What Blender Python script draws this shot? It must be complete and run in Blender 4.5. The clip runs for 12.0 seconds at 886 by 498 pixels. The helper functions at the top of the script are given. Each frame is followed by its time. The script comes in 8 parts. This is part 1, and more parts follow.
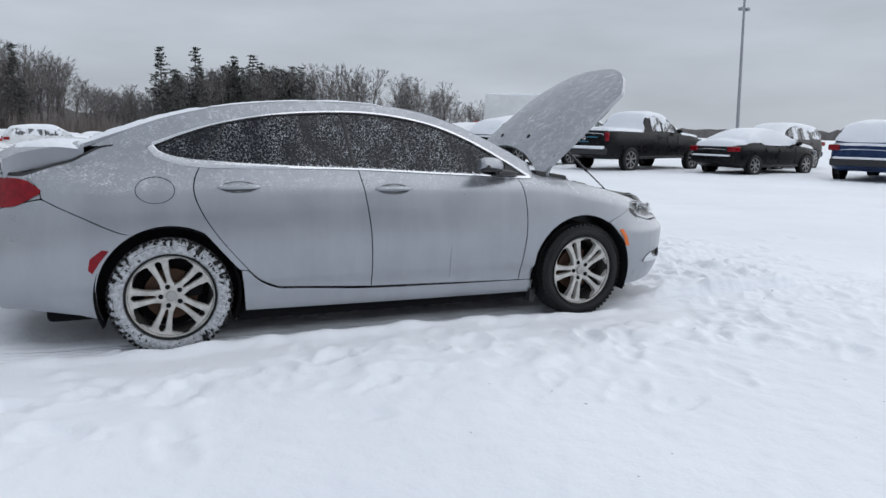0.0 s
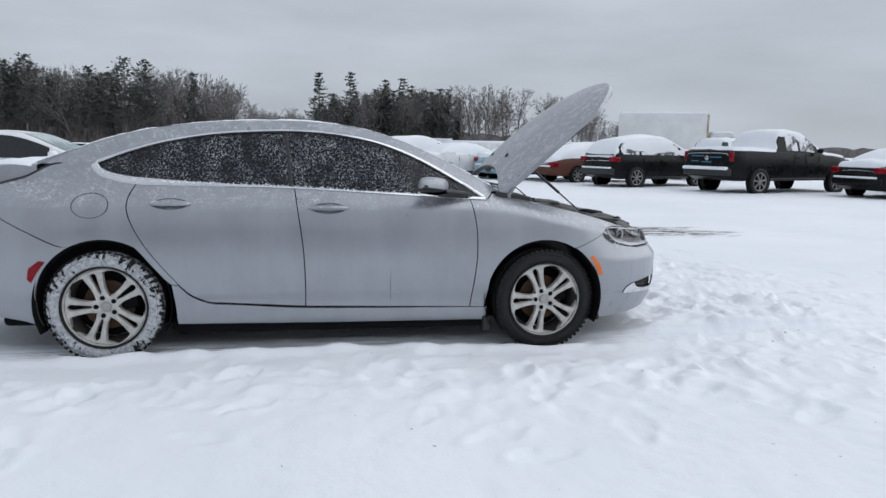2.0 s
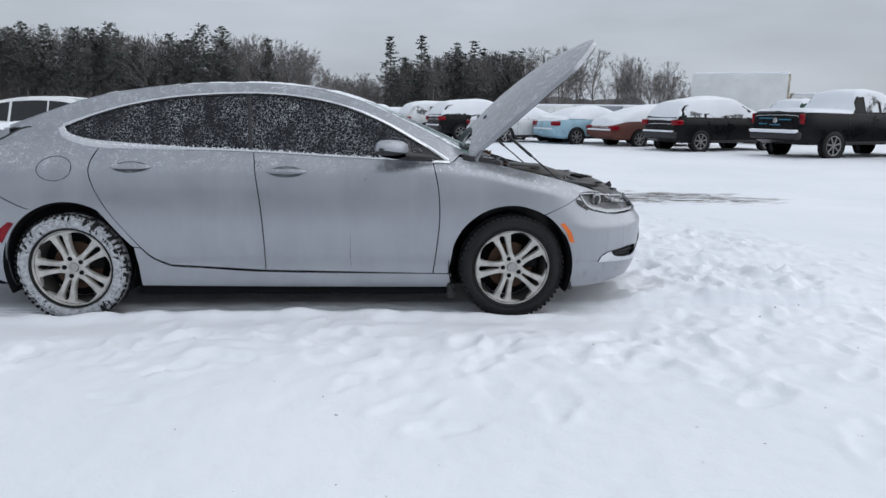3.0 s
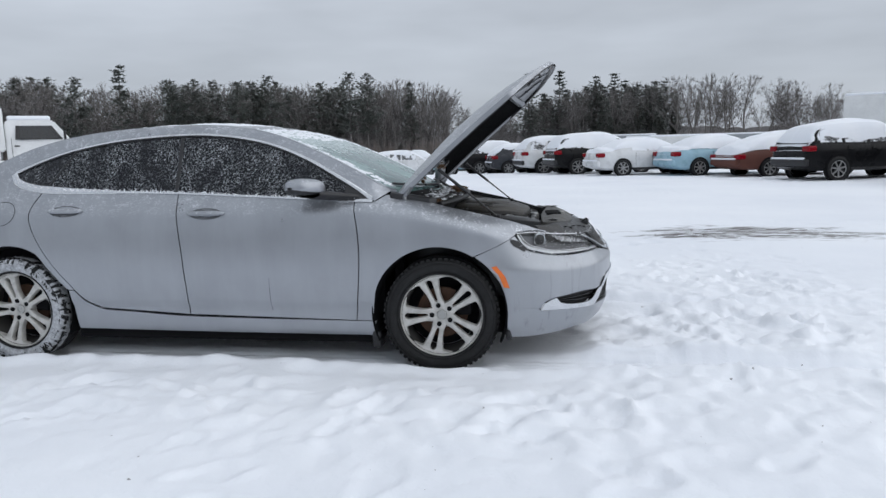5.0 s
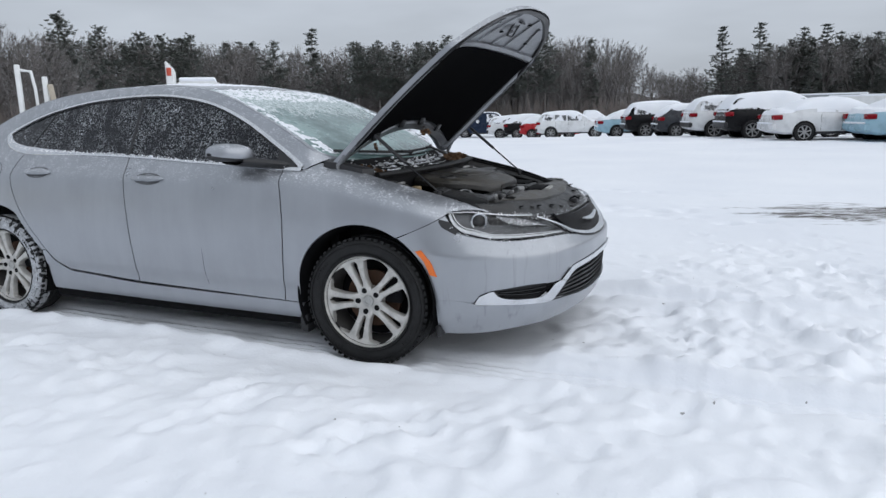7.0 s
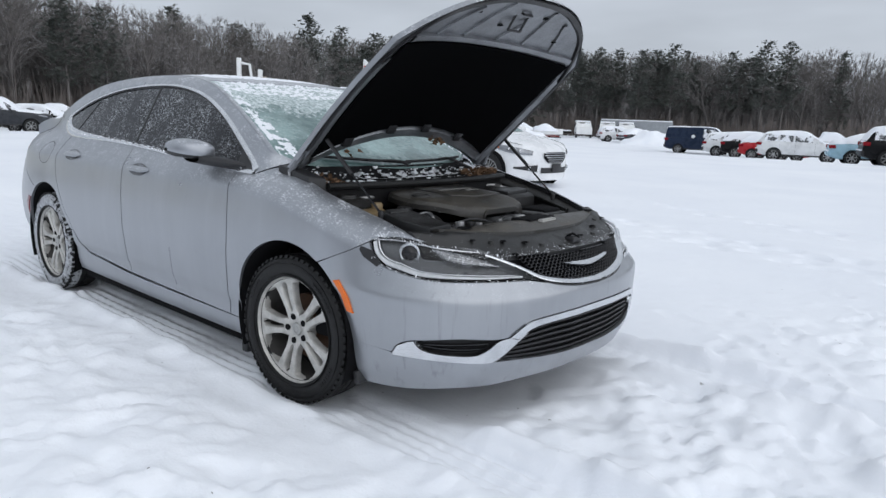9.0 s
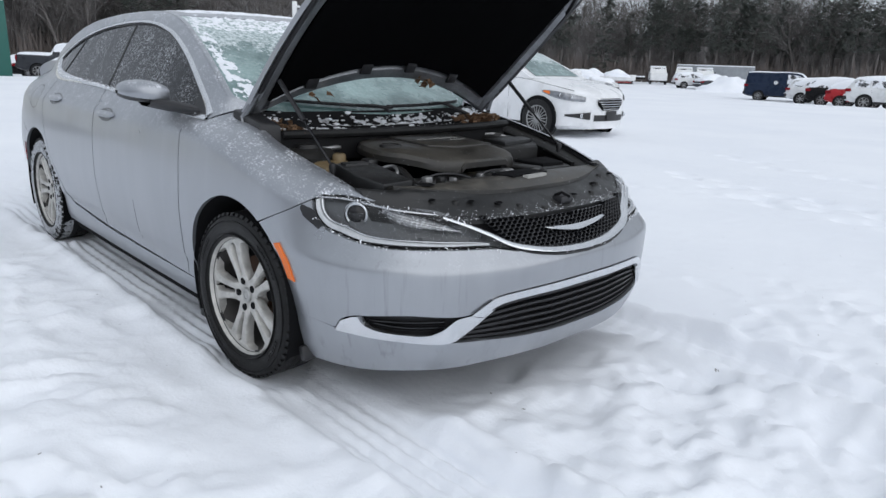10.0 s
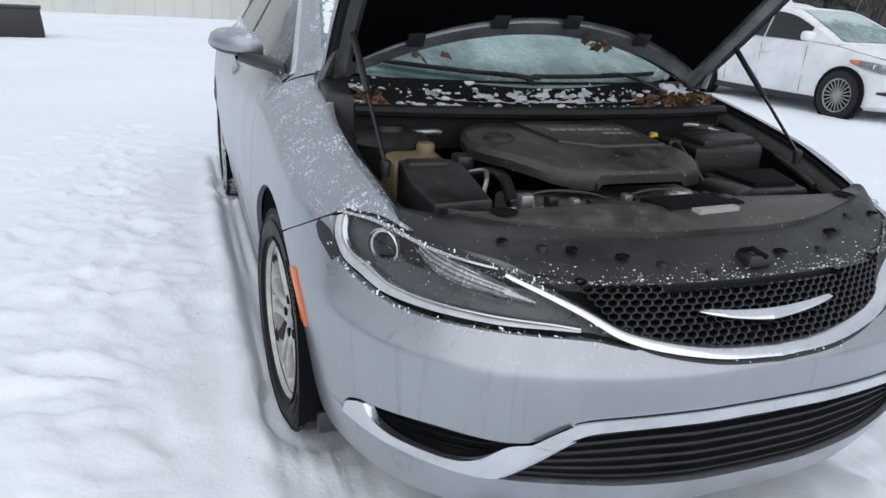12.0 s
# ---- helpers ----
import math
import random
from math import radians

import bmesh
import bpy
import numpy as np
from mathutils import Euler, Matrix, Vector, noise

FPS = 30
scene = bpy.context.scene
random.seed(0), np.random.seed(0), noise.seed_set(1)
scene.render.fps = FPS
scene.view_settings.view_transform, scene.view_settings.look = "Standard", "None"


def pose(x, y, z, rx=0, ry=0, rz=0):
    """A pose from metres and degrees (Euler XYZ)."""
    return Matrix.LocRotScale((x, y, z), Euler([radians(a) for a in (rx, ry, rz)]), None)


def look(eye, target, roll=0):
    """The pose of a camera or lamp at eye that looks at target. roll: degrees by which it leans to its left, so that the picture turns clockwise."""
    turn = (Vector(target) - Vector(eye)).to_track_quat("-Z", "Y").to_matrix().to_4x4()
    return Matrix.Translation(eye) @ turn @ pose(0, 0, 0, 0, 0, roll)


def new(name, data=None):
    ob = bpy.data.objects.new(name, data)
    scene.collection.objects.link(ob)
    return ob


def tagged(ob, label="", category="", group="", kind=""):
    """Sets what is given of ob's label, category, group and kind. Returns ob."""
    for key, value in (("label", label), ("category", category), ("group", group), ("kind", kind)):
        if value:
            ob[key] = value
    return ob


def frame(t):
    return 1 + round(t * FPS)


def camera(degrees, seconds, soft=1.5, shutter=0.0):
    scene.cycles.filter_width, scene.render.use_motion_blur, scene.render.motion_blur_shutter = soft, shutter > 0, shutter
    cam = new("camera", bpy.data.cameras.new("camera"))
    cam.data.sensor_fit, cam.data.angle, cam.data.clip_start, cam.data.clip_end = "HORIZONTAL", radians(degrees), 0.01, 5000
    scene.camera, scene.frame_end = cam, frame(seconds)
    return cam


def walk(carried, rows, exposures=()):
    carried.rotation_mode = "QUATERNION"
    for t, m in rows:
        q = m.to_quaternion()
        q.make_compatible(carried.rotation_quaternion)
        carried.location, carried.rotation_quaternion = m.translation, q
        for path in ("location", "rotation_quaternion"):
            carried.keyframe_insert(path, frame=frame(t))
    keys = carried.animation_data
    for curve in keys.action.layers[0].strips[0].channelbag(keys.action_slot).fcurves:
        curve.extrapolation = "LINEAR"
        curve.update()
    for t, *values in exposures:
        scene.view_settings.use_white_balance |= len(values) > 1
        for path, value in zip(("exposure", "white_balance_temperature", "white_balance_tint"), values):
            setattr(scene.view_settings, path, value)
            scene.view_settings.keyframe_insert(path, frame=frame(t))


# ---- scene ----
cam = camera(64.8, 12.0)
METRES, EYE, AT_X, AT_Y, TURN = 7.991, 1.30, -1.334, -5.103, -21.23
ROWS = [
    (0.0, 0.0, 0.0, 0.0, 0.17, -9.72, -0.99),
    (0.5, 0.0416, 0.0086, -0.0005, 5.52, -8.91, 0.22),
    (1.0, 0.0832, 0.026, 0.0024, 7.18, -8.28, -0.48),
    (1.5, 0.1246, 0.0351, 0.0028, 13.69, -8.62, -1.8),
    (2.0, 0.1623, 0.0421, 0.0014, 12.4, -8.31, -0.92),
    (2.5, 0.2013, 0.0627, 0.0009, 14.97, -8.28, -0.33),
    (3.0, 0.2438, 0.08, 0.0006, 18.46, -11.25, -0.58),
    (5.0, 0.3768, 0.1908, -0.0027, 30.2, -8.23, 1.44),
    (5.5, 0.4031, 0.2302, -0.0014, 32.11, -9.81, 1.28),
    (6.0, 0.4295, 0.2663, -0.0032, 40.25, -10.26, 2.05),
    (6.5, 0.4494, 0.3052, -0.0068, 43.52, -10.04, 1.22),
    (7.0, 0.4666, 0.3469, -0.0045, 45.04, -11.09, 1.22),
    (9.0, 0.4934, 0.5153, -0.0026, 62.83, -10.78, -2.11),
    (9.5, 0.4837, 0.553, -0.0045, 66.47, -14.17, -3.67),
    (10.0, 0.467, 0.5838, -0.0055, 68.44, -15.19, -1.92),
    (10.5, 0.4487, 0.6169, -0.0043, 74.3, -17.15, -4.69),
    (11.0, 0.4241, 0.6398, -0.0044, 78.36, -19.29, -4.1),
    (11.5, 0.3933, 0.6553, -0.0046, 80.75, -20.55, -2.76),
    (12.0, 0.3647, 0.6749, -0.0062, 91.23, -19.47, -3.07),
]
walk(cam, [(t, pose(AT_X, AT_Y, EYE, 0, 0, TURN) @ pose(METRES * x, METRES * y, METRES * z, 90 + pitch, roll, yaw)) for t, x, y, z, yaw, pitch, roll in ROWS],
     exposures=((0.0, -0.10), (6.0, -0.06), (9.0, -0.03), (11.0, 0.01), (12.0, 0.08)))

# ---- world and sun: a closed overcast sky, brighter overhead ----
world = bpy.data.worlds.new("world")
scene.world = world
world.use_nodes = True
wn, wl = world.node_tree.nodes, world.node_tree.links
wn.clear()
w_out = wn.new("ShaderNodeOutputWorld")
w_bg = wn.new("ShaderNodeBackground")
w_sky = wn.new("ShaderNodeTexSky")
w_sky.sky_type = "NISHITA"
w_sky.sun_disc = False
w_sky.sun_elevation, w_sky.sun_rotation = radians(35), radians(95)
w_dim = wn.new("ShaderNodeVectorMath")
w_dim.operation = "SCALE"
w_dim.inputs[3].default_value = 0.06
wl.new(w_sky.outputs[0], w_dim.inputs[0])
w_co = wn.new("ShaderNodeTexCoord")
w_sep = wn.new("ShaderNodeSeparateXYZ")
wl.new(w_co.outputs["Generated"], w_sep.inputs[0])
w_ramp = wn.new("ShaderNodeValToRGB")
w_ramp.color_ramp.elements[0].position = 0.0
w_ramp.color_ramp.elements[0].color = (0.60, 0.655, 0.737, 1)
w_ramp.color_ramp.elements[1].position = 1.0
w_ramp.color_ramp.elements[1].color = (0.80, 0.87, 0.965, 1)
w_mid = w_ramp.color_ramp.elements.new(0.22)
w_mid.color = (0.68, 0.74, 0.832, 1)
wl.new(w_sep.outputs[2], w_ramp.inputs[0])
w_map = wn.new("ShaderNodeMapping")
w_map.inputs["Scale"].default_value = (1.6, 1.6, 7.0)
wl.new(w_co.outputs["Generated"], w_map.inputs[0])
w_noise = wn.new("ShaderNodeTexNoise")
w_noise.inputs["Scale"].default_value = 1.7
w_noise.inputs["Detail"].default_value = 4
w_noise.inputs["Roughness"].default_value = 0.5
wl.new(w_map.outputs[0], w_noise.inputs[0])
w_cl = wn.new("ShaderNodeMapRange")
w_cl.inputs[1].default_value, w_cl.inputs[2].default_value = 0.3, 0.7
w_cl.inputs[3].default_value, w_cl.inputs[4].default_value = 0.87, 1.13
wl.new(w_noise.outputs[0], w_cl.inputs[0])
w_mul = wn.new("ShaderNodeVectorMath")
w_mul.operation = "SCALE"
wl.new(w_ramp.outputs[0], w_mul.inputs[0])
wl.new(w_cl.outputs[0], w_mul.inputs[3])
w_mix = wn.new("ShaderNodeMix")
w_mix.data_type = "RGBA"
w_mix.inputs[0].default_value = 0.90
wl.new(w_dim.outputs[0], w_mix.inputs[6])
wl.new(w_mul.outputs[0], w_mix.inputs[7])
wl.new(w_mix.outputs[2], w_bg.inputs[0])
w_bg.inputs[1].default_value = 0.875
wl.new(w_bg.outputs[0], w_out.inputs[0])

sun = new("sun", bpy.data.lights.new("sun", "SUN"))
sun.data.energy, sun.data.angle, sun.data.color = 1.5, radians(100), (0.98, 0.985, 1.0)
sun.matrix_world = look((0, 0, 0), (-math.sin(radians(95)) * 0.819, -math.cos(radians(95)) * 0.819, -0.574))


# ---- materials ----
class Mat:
    """A small wrapper round a node material."""

    def __init__(self, name):
        self.m = bpy.data.materials.new(name)
        self.m.use_nodes = True
        self.n, self.l = self.m.node_tree.nodes, self.m.node_tree.links
        self.b = self.n["Principled BSDF"]
        self.co = self.n.new("ShaderNodeTexCoord").outputs["Object"]

    def set(self, **kw):
        for k, v in kw.items():
            key = {"rough": "Roughness", "metal": "Metallic", "color": "Base Color", "ior": "IOR", "coat": "Coat Weight",
                   "coat_rough": "Coat Roughness", "alpha": "Alpha", "trans": "Transmission Weight", "sheen": "Sheen Weight",
                   "sub": "Subsurface Weight"}[k]
            s = self.b.inputs[key]
            s.default_value = (*v, 1) if k == "color" else v
        return self

    def noise(self, scale, detail=4, rough=0.55, stretch=None, src=None):
        n = self.n.new("ShaderNodeTexNoise")
        n.inputs["Scale"].default_value, n.inputs["Detail"].default_value, n.inputs["Roughness"].default_value = scale, detail, rough
        co = src or self.co
        if stretch:
            mp = self.n.new("ShaderNodeMapping")
            mp.inputs["Scale"].default_value = stretch
            self.l.new(co, mp.inputs[0])
            co = mp.outputs[0]
        self.l.new(co, n.inputs[0])
        return n.outputs[0]

    def voronoi(self, scale, src=None):
        n = self.n.new("ShaderNodeTexVoronoi")
        n.inputs["Scale"].default_value = scale
        self.l.new(src or self.co, n.inputs[0])
        return n.outputs[0]

    def span(self, src, a, b, lo=0.0, hi=1.0):
        n = self.n.new("ShaderNodeMapRange")
        for i, v in enumerate((a, b, lo, hi)):
            n.inputs[i + 1].default_value = v
        self.l.new(src, n.inputs[0])
        return n.outputs[0]

    def math(self, op, a, b=0.5):
        n = self.n.new("ShaderNodeMath")
        n.operation = op
        for i, v in enumerate((a, b)):
            if isinstance(v, (int, float)):
                n.inputs[i].default_value = v
            else:
                self.l.new(v, n.inputs[i])
        return n.outputs[0]

    def up(self):
        """How far the surface faces up."""
        g = self.n.new("ShaderNodeNewGeometry")
        s = self.n.new("ShaderNodeSeparateXYZ")
        self.l.new(g.outputs["Normal"], s.inputs[0])
        return s.outputs[2]

    def rnd(self):
        return self.n.new("ShaderNodeObjectInfo").outputs["Random"]

    def mix(self, fac, a, b):
        n = self.n.new("ShaderNodeMix")
        n.data_type = "RGBA"
        for i, v in ((0, fac), (6, a), (7, b)):
            if isinstance(v, (int, float)):
                n.inputs[i].default_value = v
            elif isinstance(v, tuple):
                n.inputs[i].default_value = (*v, 1)
            else:
                self.l.new(v, n.inputs[i])
        return n.outputs[2]

    def to(self, key, src):
        self.l.new(src, self.b.inputs[key])
        return self

    def bump(self, src, strength=0.3, dist=0.01):
        n = self.n.new("ShaderNodeBump")
        n.inputs["Strength"].default_value, n.inputs["Distance"].default_value = strength, dist
        self.l.new(src, n.inputs["Height"])
        self.l.new(n.outputs[0], self.b.inputs["Normal"])
        return self


SNOW = (0.86, 0.88, 0.92)


def plain(name, color, rough=0.5, metal=0.0, vary=0.15, scale=9.0, bump=0.0, coat=0.0, spec=0.5):
    """A colour with blotches, fine grain and uneven gloss."""
    m = Mat(name).set(rough=rough, metal=metal, coat=coat)
    big, fine = m.noise(scale), m.noise(scale * 14, 3)
    f = m.math("ADD", m.math("MULTIPLY", big, 0.65), m.math("MULTIPLY", fine, 0.35))
    lo, hi = tuple(c * (1 - vary) for c in color), tuple(min(1, c * (1 + vary)) for c in color)
    m.to("Base Color", m.mix(m.span(f, 0.3, 0.7), lo, hi))
    m.to("Roughness", m.span(big, 0.3, 0.7, max(0.02, rough - 0.08), min(1, rough + 0.08)))
    m.b.inputs["Specular IOR Level"].default_value = spec
    if bump:
        m.bump(fine, bump, 0.004)
    return m.m


def snow_material(name, soft=0.0):
    m = Mat(name).set(rough=0.75, sub=0.0)
    big, mid, fine = m.noise(0.6, 5), m.noise(7, 5), m.noise(90, 3)
    m.to("Base Color", m.mix(m.span(big, 0.3, 0.7), (0.80, 0.83, 0.885), (0.90, 0.915, 0.945)))
    h = m.math("ADD", m.math("MULTIPLY", mid, 0.7), m.math("MULTIPLY", fine, 0.3))
    m.bump(h, 0.35, 0.02)
    return m.m


def dusted_paint(name, color, dust=0.5, metal=0.55, rough=0.35, runs=0.0):
    """Car paint with a frost of snow grains where it faces up, and dried salt low down."""
    m = Mat(name).set(metal=metal, rough=rough, coat=0.6, coat_rough=0.08)
    blot, grain, fine = m.noise(3.2, 4), m.voronoi(95), m.noise(210, 2)
    base = m.mix(m.span(blot, 0.3, 0.7), tuple(c * 0.93 for c in color), tuple(min(1, c * 1.06) for c in color))
    streak = m.span(m.noise(2.2, 5, 0.6, (3.0, 3.0, 0.35)), 0.45, 0.75)
    base = m.mix(m.math("MULTIPLY", streak, 0.22), base, tuple(min(1, c * 1.25 + 0.06) for c in color))
    if runs:  # dried drips of thaw water
        drip = m.math("MULTIPLY", m.span(m.noise(30, 3, 0.6, (1.0, 1.0, 0.05)), 0.58, 0.70), m.span(m.noise(3.0, 3), 0.45, 0.62))
        base = m.mix(m.math("MULTIPLY", drip, runs), base, tuple(c * 0.62 for c in color))
    up = m.span(m.up(), 0.24, 0.85)
    patch = m.span(m.noise(4.0, 5, 0.7), 0.44, 0.64)
    speck = m.span(m.math("ADD", m.math("MULTIPLY", m.noise(170, 3, 0.6, (0.45, 1.0, 1.0)), 0.62), m.math("MULTIPLY", m.noise(22, 4, 0.65), 0.38)), 0.535, 0.60)
    on = m.math("MULTIPLY", m.math("MULTIPLY", up, dust), m.math("ADD", m.math("MULTIPLY", patch, 0.6), 0.4))
    snow = m.math("MINIMUM", m.math("MULTIPLY", m.math("MULTIPLY", on, speck), 2.0), 1.0)
    m.to("Base Color", m.mix(snow, base, SNOW))
    m.to("Metallic", m.math("MULTIPLY", m.math("SUBTRACT", 1.0, snow), metal))
    m.to("Roughness", m.math("ADD", m.span(blot, 0.3, 0.7, rough - 0.06, rough + 0.07), m.math("MULTIPLY", snow, 0.4)))
    m.to("Coat Weight", m.math("MULTIPLY", m.math("SUBTRACT", 1.0, snow), 0.28))
    m.bump(m.math("ADD", m.math("MULTIPLY", snow, 1.0), m.math("MULTIPLY", fine, 0.02)), 0.25, 0.004)
    return m.m


SILVER = dusted_paint("silver_paint", (0.350, 0.366, 0.395), dust=0.56, metal=0.70, rough=0.33)
M_BUMPER = dusted_paint("silver_bumper_paint", (0.362, 0.378, 0.405), dust=0.10, metal=0.70, rough=0.33, runs=0.55)
M_SNOW = snow_material("snow")
M_ROOFSNOW = snow_material("settled_snow")


def tinted_glass():
    m = Mat("tinted_glass_with_snow_grains").set(rough=0.08, metal=0.0)
    speck = m.span(m.noise(118, 4, 0.85, (1.0, 1.0, 0.7)), 0.548, 0.615)
    area = m.span(m.noise(6.5, 4, 0.6, (1.0, 1.0, 0.45)), 0.38, 0.62, 0.12, 1.0)
    on = m.math("MULTIPLY", speck, area)
    m.to("Base Color", m.mix(on, (0.005, 0.006, 0.009), (0.68, 0.71, 0.75)))
    m.to("Roughness", m.math("ADD", m.math("MULTIPLY", on, 0.6), 0.09))
    m.b.inputs["Specular IOR Level"].default_value = 0.28
    return m.m


def screen_glass():
    """Windscreen glass: green tint, rime at its rim and wet patches."""
    m = Mat("frosted_windscreen_glass").set(rough=0.06)
    ice = m.span(m.math("ADD", m.math("MULTIPLY", m.noise(2.4, 5, 0.5), 0.6), m.math("MULTIPLY", m.noise(9, 6, 0.7), 0.4)), 0.40, 0.62)
    fine = m.span(m.noise(60, 4, 0.7), 0.46, 0.62)
    col = m.mix(ice, (0.075, 0.135, 0.132), (0.27, 0.385, 0.375))
    col = m.mix(m.math("MULTIPLY", fine, m.math("MULTIPLY", ice, 0.22)), col, (0.8, 0.86, 0.88))
    sep = m.n.new("ShaderNodeSeparateXYZ")
    m.l.new(m.co, sep.inputs[0])
    # crusted ice on the upper glass, ragged at its lower edge
    crust = m.span(m.math("ADD", m.span(sep.outputs[2], 1.10, 1.36, -0.28, 0.20), m.math("ADD", m.math("MULTIPLY", m.noise(6, 6, 0.7), 0.6), m.math("MULTIPLY", m.noise(38, 4, 0.7), 0.4))), 0.50, 0.56)
    col = m.mix(m.math("MULTIPLY", crust, 0.75), col, m.mix(m.span(m.noise(55, 4, 0.7), 0.42, 0.58), (0.22, 0.30, 0.30), (0.80, 0.85, 0.87)))
    m.to("Base Color", col)
    m.to("Roughness", m.math("ADD", m.math("MULTIPLY", m.math("MAXIMUM", ice, crust), 0.4), 0.05))
    return m.m


M_TINT = tinted_glass()
M_SCREEN = screen_glass()
M_CHROME = plain("chrome", (0.70, 0.71, 0.73), 0.16, 0.95, 0.10)
M_BLACK = plain("black_plastic", (0.018, 0.018, 0.02), 0.45, 0, 0.3, 12, 0.15)
M_GLOSSBLACK = plain("gloss_black", (0.01, 0.01, 0.012), 0.14, 0, 0.2)
M_DARK = plain("dark_underbody", (0.006, 0.006, 0.007), 0.9, 0, 0.3, spec=0.15)
M_RUBBER = plain("tyre_rubber", (0.0105, 0.0105, 0.011), 0.5, 0, 0.7, 26, 0.4, spec=0.3)
M_ALLOY = plain("alloy_wheel", (0.52, 0.51, 0.485), 0.45, 0.4, 0.32, 22)
M_RUST = plain("rusty_disc", (0.085, 0.045, 0.028), 0.6, 0.5, 0.4, 30)
M_ORANGE = plain("orange_lens", (0.75, 0.16, 0.02), 0.2, 0, 0.1)
M_RED = plain("red_lens", (0.21, 0.004, 0.010), 0.10, 0, 0.45, 26, spec=0.25)
M_CLEAR = Mat("clear_lens").set(color=(0.03, 0.03, 0.03), rough=0.03, alpha=0.14, ior=1.45).m
M_LENS = plain("headlamp_housing", (0.115, 0.12, 0.127), 0.34, 0.3, 0.3, 14)
M_REFLECT = plain("reflector", (0.62, 0.64, 0.66), 0.16, 0.9, 0.05)


# ---- shaping helpers ----
def part(name, bm, material, parent=None, label="", smooth=True, angle=40):
    """Links a bmesh as one mesh object, under a thing or a part."""
    me = bpy.data.meshes.new(name)
    bm.normal_update()
    for f in bm.faces:
        f.smooth = smooth
    if smooth:
        lim = radians(angle)
        for e in bm.edges:
            e.smooth = not (len(e.link_faces) == 2 and e.calc_face_angle(0) > lim)
    bm.to_mesh(me)
    bm.free()
    for m in material if isinstance(material, (list, tuple)) else [material]:
        me.materials.append(m)
    ob = new(name, me)
    if parent:
        ob.parent = parent
    if label:
        ob["label"] = label
    return ob


def thing(name, label, category, group="", at=None):
    ob = new(name)
    ob.empty_display_size = 0.2
    if at is not None:
        ob.matrix_world = at
    return tagged(ob, label, category, group)


def spline(pts, n):
    """n points evenly along a smooth curve through pts."""
    p = np.array(pts, float)
    if len(p) > 2:
        q = np.vstack([2 * p[0] - p[1], p, 2 * p[-1] - p[-2]])
        out = []
        for i in range(len(p) - 1):
            a, b, c, d = q[i:i + 4]
            # centripetal-like tangents keep uneven spacing calm
            l0, l1, l2 = (max(1e-6, np.linalg.norm(v)) for v in (b - a, c - b, d - c))
            m1 = (c - a) / (l0 + l1) * l1
            m2 = (d - b) / (l1 + l2) * l1
            for t in np.linspace(0, 1, 14, endpoint=False):
                out.append((2 * t**3 - 3 * t**2 + 1) * b + (t**3 - 2 * t**2 + t) * m1 + (-2 * t**3 + 3 * t**2) * c + (t**3 - t**2) * m2)
        p = np.array(out + [p[-1]])
    s = np.r_[0, np.cumsum(np.linalg.norm(np.diff(p, axis=0), axis=1))]
    return np.stack([np.interp(np.linspace(0, s[-1], n), s, p[:, k]) for k in range(p.shape[1])], 1)


def joined(*runs):
    """Curves end to end, each smooth by itself."""
    out = []
    for r in runs:
        c = spline(r, 24)
        out += list(c if not out else c[1:])
    p = np.array(out)
    return p


def even(p, n):
    p = np.array(p, float)
    s = np.r_[0, np.cumsum(np.linalg.norm(np.diff(p, axis=0), axis=1))]
    return np.stack([np.interp(np.linspace(0, s[-1], n), s, p[:, k]) for k in range(p.shape[1])], 1)


def coons(bottom, top, left, right, nu, nv):
    """A grid of points spanned between four border curves; bottom and top run with u, left and right with v."""
    b, t, l, r = even(bottom, nu), even(top, nu), even(left, nv), even(right, nv)
    u, v = np.linspace(0, 1, nu)[:, None, None], np.linspace(0, 1, nv)[None, :, None]
    return (1 - v) * b[:, None] + v * t[:, None] + (1 - u) * l[None] + u * r[None] - (
        (1 - u) * (1 - v) * b[0] + u * (1 - v) * b[-1] + (1 - u) * v * t[0] + u * v * t[-1])


def grid_mesh(g, flip=False, rim=None, bm=None, close=False):
    """A sheet from a grid of points; rim: a vector or grid function by which the border is folded in."""
    bm = bm or bmesh.new()
    nu, nv = g.shape[:2]
    vs = [[bm.verts.new(g[i, j]) for j in range(nv)] for i in range(nu)]
    for i in range(nu - (0 if close else 1)):
        for j in range(nv - 1):
            k = (i + 1) % nu
            q = [vs[i][j], vs[k][j], vs[k][j + 1], vs[i][j + 1]]
            bm.faces.new(q[::-1] if flip else q)
    if rim is not None:
        ring = [(i, 0) for i in range(nu)] + [(nu - 1, j) for j in range(1, nv)] + [(i, nv - 1) for i in range(nu - 2, -1, -1)] + [(0, j) for j in range(nv - 2, 0, -1)]
        low = [bm.verts.new(Vector(g[i, j]) + Vector(rim(g[i, j]) if callable(rim) else rim)) for i, j in ring]
        for a in range(len(ring)):
            b = (a + 1) % len(ring)
            q = [vs[ring[a][0]][ring[a][1]], low[a], low[b], vs[ring[b][0]][ring[b][1]]]
            bm.faces.new(q[::-1] if flip else q)
    return bm


def mirrored(bm):
    """The same mesh on the other side of the xz plane."""
    b2 = bm.copy()
    for v in b2.verts:
        v.co.y = -v.co.y
    bmesh.ops.reverse_faces(b2, faces=b2.faces)
    return b2


